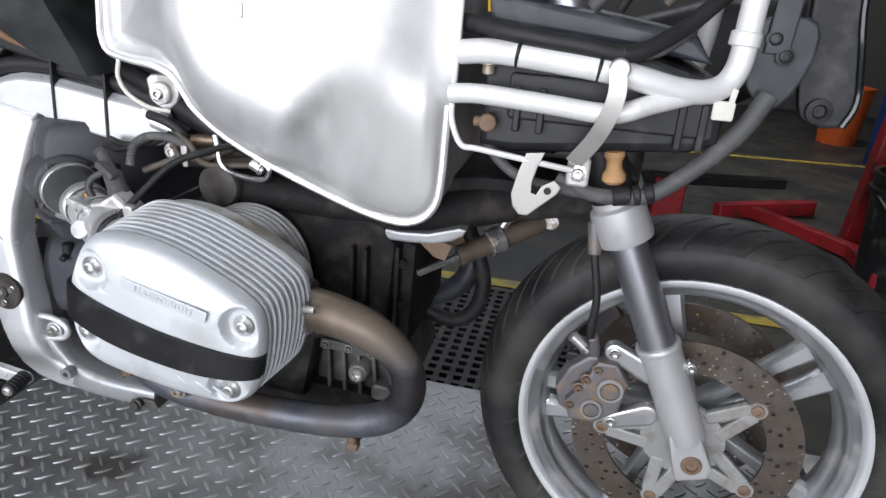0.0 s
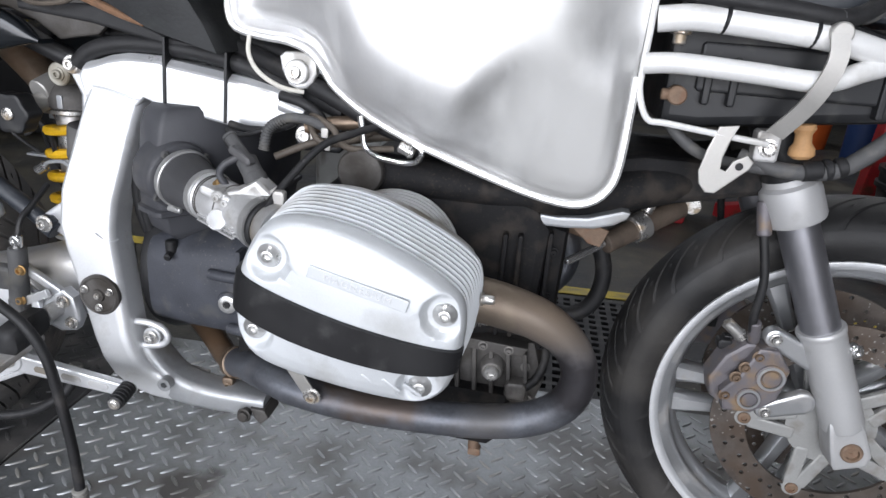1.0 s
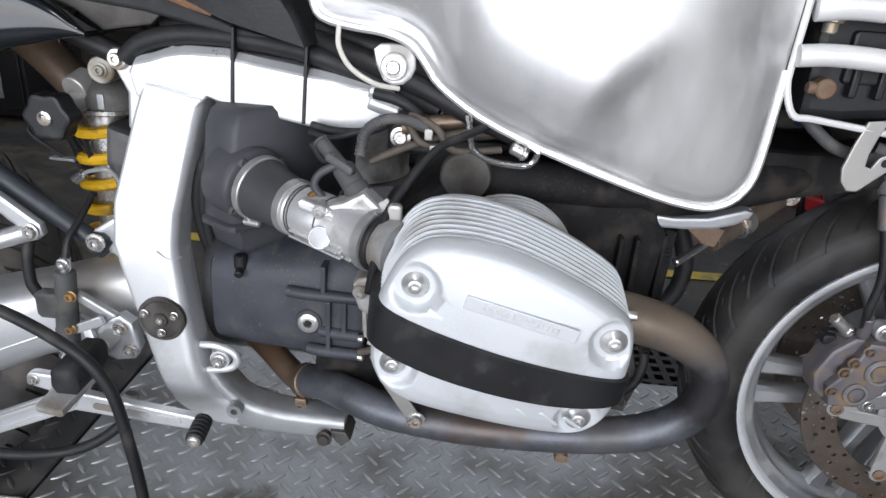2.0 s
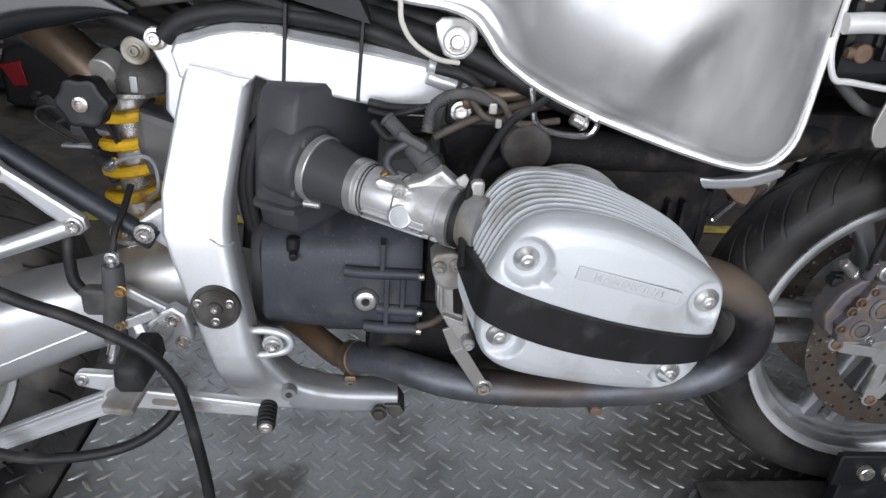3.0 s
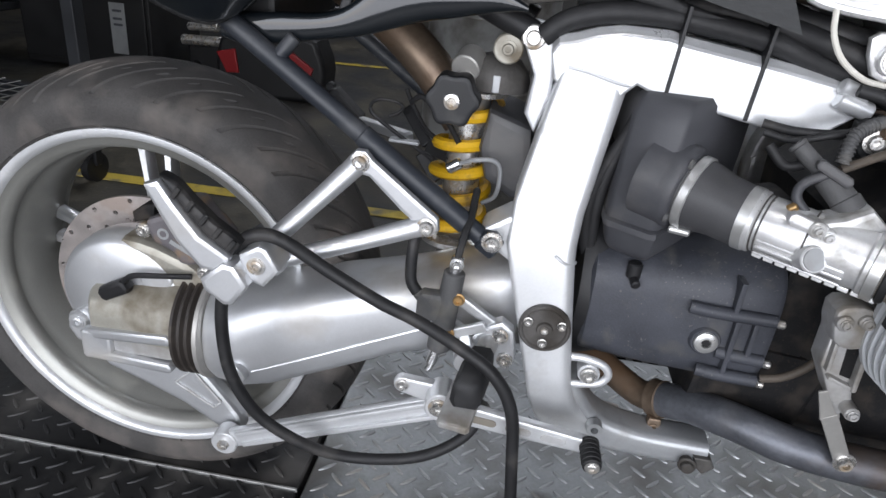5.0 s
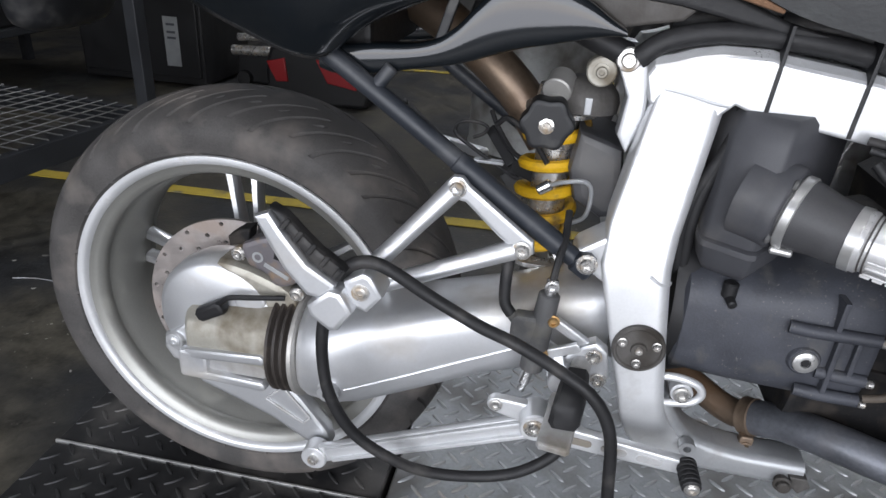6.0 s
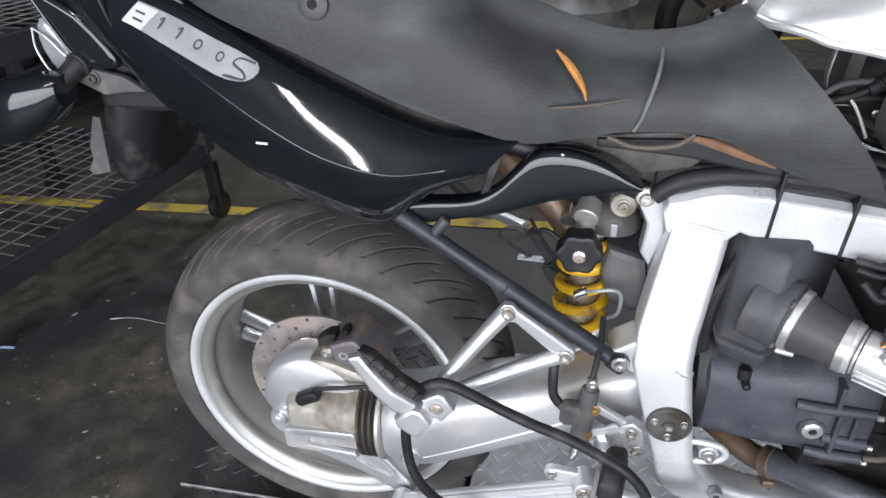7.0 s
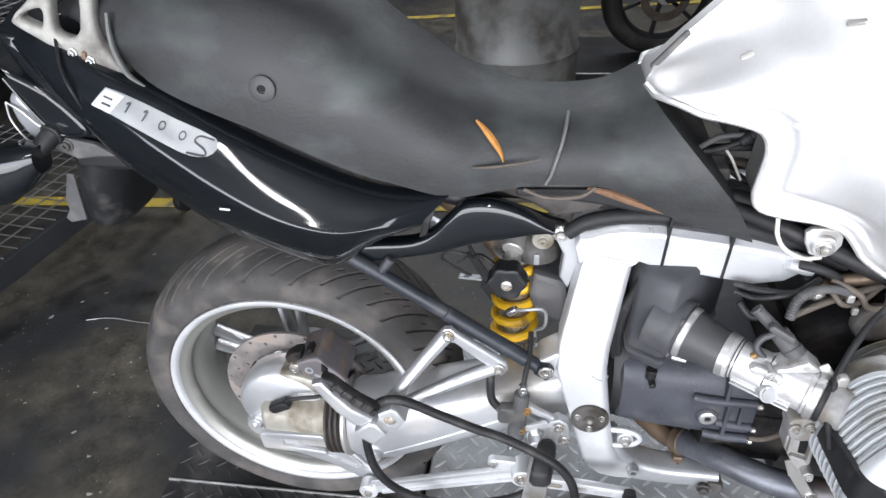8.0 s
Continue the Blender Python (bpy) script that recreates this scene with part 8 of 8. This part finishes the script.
cb = part("black_cable", tube(CB, 0.0068, 12, 6), M["rubber"])
tagged(cb, "loose black rubber cable hung over the footrest", "cable")
part("connector", rod((0.464, -0.158, 0.292), (0.460, -0.164, 0.27), 0.0092), M["worn_grey"], cb)
part("collar", lathe([q for k in range(4) for q in ((0.0085, 0.006 * k), (0.0102, 0.006 * k + 0.001), (0.0102, 0.006 * k + 0.004), (0.0085, 0.006 * k + 0.005))], (0.5145, -0.2445, 0.132), (-0.04, 0, 1), 16), M["worn_grey"], cb, "pale ribbed collar")
part("cable_tip", rod((0.638, -0.33, 0.0085), (0.67, -0.335, 0.0085), 0.0075), M["whiteplug"], cb)

# ---- things round the lift ----
def wire_cart():
    """A low steel cart with a deck and back of welded wire."""
    c = thing("mesh_cart", (-1.1, 1.0, FLOOR), "dark steel trolley with a wire mesh deck on castors", "trolley")
    a0 = Vector((-0.94, 1.17, 0.165))      # corner by the lift
    u = Vector((-0.13, -0.99, 0)).normalized()
    v = Vector((-0.99, 0.13, 0)).normalized()
    L, W = 1.6, 0.8
    for up in (Vector((0, 0, 0)), Vector((0, 0, 0.52))):
        a = a0 + up
        part("deck_frame", cat(bar(a, a + u * L, 0.07, 0.03, 0.004, v), bar(a + v * W, a + v * W + u * L, 0.07, 0.03, 0.004, v), bar(a, a + v * W, 0.07, 0.03, 0.004, u), bar(a + u * L, a + u * L + v * W, 0.07, 0.03, 0.004, u)), M["rack"], c)
        for k in range(1, 32):
            p = a + u * (L * k / 32) + Vector((0, 0, 0.036))
            part("deck_wire", rod(p, p + v * W, 0.0022, seg=6), M["mesh"], c)
        for k in range(1, 13):
            p = a + v * (W * k / 13) + Vector((0, 0, 0.040))
            part("deck_wire", rod(p, p + u * L, 0.0022, seg=6), M["mesh"], c)
    a = a0
    for p in (a, a + u * L, a + v * W, a + u * L + v * W):
        if (p - a - u * L).length > 0.1:
            part("post", bar(p, p + Vector((0, 0, 1.3)), 0.045, 0.045, 0.004, u), M["rack"], c)
        q = p
        part("castor", cat(lathe([(0.02, -0.015), (0.05, -0.014), (0.052, 0), (0.05, 0.014), (0.02, 0.015)], (q.x, q.y, FLOOR + 0.052), tuple(v), 20), bar((q.x, q.y, FLOOR + 0.06), (q.x, q.y, 0.13), 0.03, 0.05, 0.004, v)), M["dark"], c)
    b = a + v * W
    for z in (0.55, 0.9, 1.3):
        part("back_rail", bar(b + Vector((0, 0, z)), b + u * L + Vector((0, 0, z)), 0.03, 0.03, 0.004, v), M["rack"], c)
    return a, u, v


ca, cu, cv = wire_cart()
sh_ = thing("storage_rack", (-2.6, 1.4, FLOOR), "dark steel storage rack full of dark boxes by the wall", "rack")
for z in (0.2, 0.75, 1.3, 1.85):
    part("shelf", box((-2.6, 1.4, z), (0.6, 3.0, 0.04), 0.005), M["rack"], sh_)
for yy in (-0.08, 1.4, 2.88):
    for xx in (-2.32, -2.88):
        part("post", bar((xx, yy, FLOOR), (xx, yy, 2.0), 0.05, 0.05, 0.004), M["rack"], sh_)
random.seed(4)
for z in (0.22, 0.77, 1.32):
    yy = 0.05
    while yy < 2.5:
        w, h = random.uniform(0.3, 0.5), random.uniform(0.25, 0.45)
        tagged(part("storage_box", box((-2.58, yy + w / 2, z + h / 2), (0.5, w - 0.03, h), 0.012), M["dark"]), "dark storage box on the steel rack", "box", "boxes on the rack")
        yy += w

# grey steel drum
drum = [(0.0, 0), (0.282, 0.0), (0.288, 0.006), (0.282, 0.02), (0.284, 0.27), (0.292, 0.285), (0.284, 0.30), (0.284, 0.56), (0.292, 0.575), (0.284, 0.59), (0.282, 0.84), (0.29, 0.86), (0.284, 0.87), (0.27, 0.866), (0.268, 0.85), (0.0, 0.85)]
sd = thing("steel_drum", (0.285, 2.25, FLOOR), "scuffed grey steel drum on the floor", "drum")
part("shell", lathe(drum[1:-4] + [(0.2, 0.85)], (0.285, 2.25, FLOOR), (0, 0, 1), 48), M["drum"], sd)
part("rim", lathe([(0.29, 0.845), (0.296, 0.86), (0.29, 0.874), (0.276, 0.872), (0.274, 0.855)], (0.285, 2.25, FLOOR), (0, 0, 1), 48, True), M["drum"], sd)
part("lid", lathe([(0.001, 0.855), (0.26, 0.853), (0.272, 0.862), (0.272, 0.85), (0.001, 0.848)], (0.285, 2.25, FLOOR), (0, 0, 1), 48), M["drum"], sd)
part("bung", rod((0.42, 2.13, FLOOR + 0.853), (0.42, 2.13, FLOOR + 0.868), 0.035, seg=24), M["steel"], sd)

# another motorcycle's wheel on a dark low lift
l2 = thing("low_lift", (1.1, 2.75, FLOOR), "dark low lift with a bright edge behind the motorcycle", "lift")
part("table", box((1.08, 2.62, FLOOR + 0.075), (1.36, 0.55, 0.07), 0.006), M["dark"], l2)
part("edge", box((1.08, 2.343, FLOOR + 0.106), (1.36, 0.005, 0.006), 0.001), M["worn_edge"], l2)
part("base", box((1.08, 2.62, FLOOR + 0.02), (1.2, 0.45, 0.04), 0.006), M["dark"], l2)
wz = FLOOR + 0.11
w2 = thing("parked_motorcycle", (0.98, 2.62, wz), "black wheel and tail of another motorcycle on a lift", "motorcycle")
wm = pose(0.98, 2.62, wz + 0.30, 0, 0, 6)
part("tyre", xf(lathe([(0.215, -0.05), (0.24, -0.06), (0.27, -0.056), (0.292, -0.035), (0.30, 0), (0.292, 0.035), (0.27, 0.056), (0.24, 0.06), (0.215, 0.05)], (0, 0, 0), (0, 1, 0), 64, True), wm), M["tyre"], w2)
part("rim", xf(lathe([(0.218, -0.045), (0.225, -0.048), (0.215, -0.03), (0.20, 0), (0.215, 0.03), (0.225, 0.048), (0.218, 0.045), (0.195, 0.0)], (0, 0, 0), (0, 1, 0), 56, True), wm), M["dark"], w2)
part("hub", xf(lathe([(0.02, -0.08), (0.04, -0.07), (0.045, 0), (0.04, 0.07), (0.02, 0.08)], (0, 0, 0), (0, 1, 0), 24), wm), M["cast"], w2)
for k in range(6):
    a = radians(20 + 60 * k)
    part("spoke", xf(bar((0.04 * math.cos(a), 0, 0.04 * math.sin(a)), (0.205 * math.cos(a), 0, 0.205 * math.sin(a)), 0.02, 0.025, 0.005), wm), M["dark"], w2)
part("disc", xf(lathe([(0.08, -0.062), (0.12, -0.062), (0.12, -0.057), (0.08, -0.057)], (0, 0, 0), (0, 1, 0), 40, True), wm), M["disc"], w2)
part("swingarm", cat(bar((0.98, 2.53, wz + 0.30), (1.55, 2.53, wz + 0.38), 0.05, 0.04, 0.01), bar((0.98, 2.71, wz + 0.30), (1.55, 2.71, wz + 0.38), 0.05, 0.04, 0.01)), M["dark"], w2)
part("body", cat(loft([oval(1.25, 2.62, wz + 0.62, 0.08, 0.05), oval(1.5, 2.62, wz + 0.60, 0.14, 0.2), oval(1.9, 2.62, wz + 0.65, 0.16, 0.28), oval(2.2, 2.62, wz + 0.75, 0.12, 0.2)])), M["dark"], w2)

# black tool case with red panels, on the floor beyond the lift
tc_ = thing("tool_case", (-0.84, 2.6, FLOOR), "black plastic tool case with red panels standing on the floor", "tool case")
CASE = [(-1.13, -0.02), (-1.08, -0.095), (-0.64, -0.098), (-0.575, -0.06), (-0.55, 0.06), (-0.585, 0.18), (-0.66, 0.235), (-1.04, 0.215), (-1.12, 0.14)]
part("shell", plate(CASE, 2.50, 2.72, 0.025, 2, 3), M["dark"], tc_)
part("red_panel", plate([(-0.85, 0.145), (-0.71, 0.15), (-0.61, 0.085), (-0.635, 0.005), (-0.79, 0.03)], 2.488, 2.52, 0.006), M["red_plastic"], tc_, "red plastic panel")
part("red_panel", plate([(-1.12, 0.115), (-1.02, 0.14), (-1.005, 0.02), (-1.07, 0.015)], 2.488, 2.52, 0.006), M["red_plastic"], tc_, "red plastic panel")
part("carry_handle", tube([(-0.98, 2.6, 0.215), (-0.97, 2.6, 0.265), (-0.9, 2.6, 0.28), (-0.82, 2.6, 0.28), (-0.77, 2.6, 0.27), (-0.76, 2.6, 0.225)], 0.013, 10, 5), M["plastic"], tc_)
# black cabinet with a white label
kc = thing("steel_cabinet", (-1.9, 2.85, FLOOR), "black steel workshop cabinet with a white label", "cabinet")
part("body", box((-1.9, 2.87, 0.73), (0.74, 0.54, 1.62), 0.008), M["dark"], kc)
for zc, zh in ((0.33, 0.74), (1.1, 0.74)):
    part("door", box((-1.9, 2.592, zc), (0.70, 0.016, zh), 0.005), M["dark"], kc)
part("label", box((-1.70, 2.582, 0.15), (0.085, 0.003, 0.26), 0.001), M["badge"], kc, "white paper label with print too small to read")
for zz in (0.24, 0.20, 0.17):
    part("print", box((-1.70, 2.580, zz), (0.05, 0.002, 0.012), 0.0004), M["ink"], kc)
# floor jack with bright bars
fj = thing("floor_jack", (-1.25, 2.9, FLOOR), "dark floor jack with bright steel bars", "jack")
part("body", plate([(-1.45, -0.09), (-1.0, -0.09), (-1.0, 0.0), (-1.1, 0.08), (-1.35, 0.12), (-1.45, 0.08)], 2.82, 3.02, 0.02), M["dark"], fj)
part("bar", rod((-1.45, 2.78, 0.10), (-1.2, 2.78, 0.11), 0.028), M["steel"], fj)
part("bar", rod((-1.42, 2.80, 0.17), (-1.25, 2.80, 0.18), 0.022), M["steel"], fj)
for xw in (-1.4, -1.05):
    part("wheel", lathe([(0.02, -0.02), (0.04, -0.018), (0.042, 0.018), (0.02, 0.02)], (xw, 2.80, FLOOR + 0.042), (0, 1, 0), 20), M["dark"], fj)

# red lift frame and clutter ahead of the front wheel
rj = thing("red_lift_frame", (2.3, 2.5, FLOOR), "red painted steel lift frame on the floor", "lift frame")
part("beam", bar((2.01, 2.47, FLOOR + 0.04), (2.53, 2.75, FLOOR + 0.04), 0.06, 0.07, 0.006, (0, 0, 1)), M["red"], rj)
part("beam", bar((2.20, 2.54, FLOOR + 0.035), (2.52, 2.10, FLOOR + 0.035), 0.055, 0.06, 0.006, (0, 0, 1)), M["red"], rj)
part("beam", bar((2.52, 2.12, FLOOR + 0.035), (2.50, 1.75, FLOOR + 0.035), 0.055, 0.06, 0.006, (0, 0, 1)), M["red"], rj)
part("post", bar((2.56, 2.26, FLOOR), (2.68, 2.3, 1.5), 0.09, 0.08, 0.006), M["red"], rj)
part("arm", bar((1.62, 2.36, 0.09), (2.30, 2.52, 0.10), 0.06, 0.05, 0.008, (0, 0, 1)), M["dark"], rj)
part("foot", box((1.75, 2.36, 0.0), (0.14, 0.16, 0.2), 0.01), M["red"], rj)
tagged(part("orange_bin", lathe([(0.0, 0), (0.145, 0), (0.178, 0.44), (0.19, 0.445), (0.19, 0.46), (0.17, 0.46), (0.138, 0.03), (0.0, 0.03)], (3.36, 5.15, FLOOR), (0, 0, 1), 32), M["orange"]), "orange plastic bin on the floor", "bin")
tagged(part("gas_cylinder", lathe([(0.0, 0), (0.1, 0), (0.105, 0.02), (0.105, 0.55), (0.09, 0.62), (0.04, 0.66), (0.03, 0.70), (0.0, 0.70)], (3.42, 4.35, FLOOR), (0, 0, 1), 32), M["blue"]), "dark blue gas cylinder standing on the floor", "cylinder")
bk = thing("black_bucket", (2.60, 1.85, FLOOR), "black plastic bucket with a rolled rim on the floor", "bucket")
part("pail", lathe([(0.0, 0), (0.145, 0), (0.175, 0.36), (0.188, 0.362), (0.188, 0.38), (0.178, 0.383), (0.18, 0.42), (0.188, 0.422), (0.188, 0.44), (0.17, 0.438), (0.14, 0.02), (0.0, 0.02)], (2.60, 1.85, FLOOR), (0, 0, 1), 40), M["plastic"], bk)
part("handle", tube([(2.42, 1.83, 0.27), (2.47, 1.70, 0.20), (2.60, 1.66, 0.17), (2.73, 1.70, 0.20), (2.78, 1.83, 0.27)], 0.004, 8, 5), M["arm_grey"], bk)
wb = thing("red_bench", (3.2, 2.55, FLOOR), "red steel work bench", "bench")
part("top", box((3.3, 2.58, 0.23), (1.1, 0.5, 0.05), 0.008), M["red"], wb)
for x in (2.80, 3.80):
    for y in (2.38, 2.78):
        part("leg", bar((x, y, FLOOR), (x, y, 0.21), 0.05, 0.05, 0.004), M["red"], wb)
jg = thing("oil_jug", (2.95, 2.5, 0.255), "yellowed plastic oil jug on a red bench", "jug")
part("body", loft([oval(2.79, 2.5, 0.405, 0.08, 0.12, 0.4), oval(2.81, 2.5, 0.405, 0.10, 0.15, 0.4), oval(3.05, 2.5, 0.405, 0.10, 0.15, 0.4), oval(3.08, 2.5, 0.405, 0.08, 0.12, 0.4)]), M["jug"], jg)
part("neck", rod((2.87, 2.5, 0.55), (2.87, 2.5, 0.66), 0.035), M["jug"], jg)

# scraps on the floor
M["pale_wire"] = material("pale_blue_wire", (0.25, 0.33, 0.46), 0.5, 0.0, 0.15, 60, 0.1, 300)
tagged(part("wire_offcut", tube([(-1.24, 0.27, FLOOR + 0.006), (-1.215, 0.325, FLOOR + 0.004), (-1.19, 0.343, FLOOR + 0.004), (-1.15, 0.347, FLOOR + 0.004)], 0.004, 6, 4), M["pale_wire"]), "pale blue plastic wire offcut lying on the floor", "wire")
tagged(part("wire_offcut", tube([(-0.96, 0.513, FLOOR + 0.002), (-0.91, 0.527, FLOOR + 0.002), (-0.86, 0.528, FLOOR + 0.002), (-0.80, 0.520, FLOOR + 0.002), (-0.74, 0.515, FLOOR + 0.002)], 0.0016, 6, 4), M["arm_grey"]), "thin grey wire offcut lying on the floor", "wire")
for x, y, a, r in ((-0.973, 0.649, 20, 0.009), (-1.087, 0.52, 75, 0.010), (-0.701, 0.373, 110, 0.006), (-0.735, 0.101, 50, 0.007), (-0.587, -0.065, 10, 0.008), (-0.921, 0.871, 60, 0.008), (-0.556, 0.206, 140, 0.005), (-1.03, 0.60, 35, 0.006), (-0.874, 0.484, 35, 0.006)):
    chip = part("paper_scrap", xf(plate([(-r, -0.3 * r), (-0.2 * r, -0.5 * r), (r, -0.1 * r), (0.6 * r, 0.4 * r), (-0.5 * r, 0.5 * r)], -0.0012, 0.0, 0.0002, 1), pose(x, y, FLOOR + 0.001, 90, 0, a)), M["worn_grey"])
    tagged(chip, "torn white paper scrap on the oily floor", "scrap", "paper scraps on the floor")
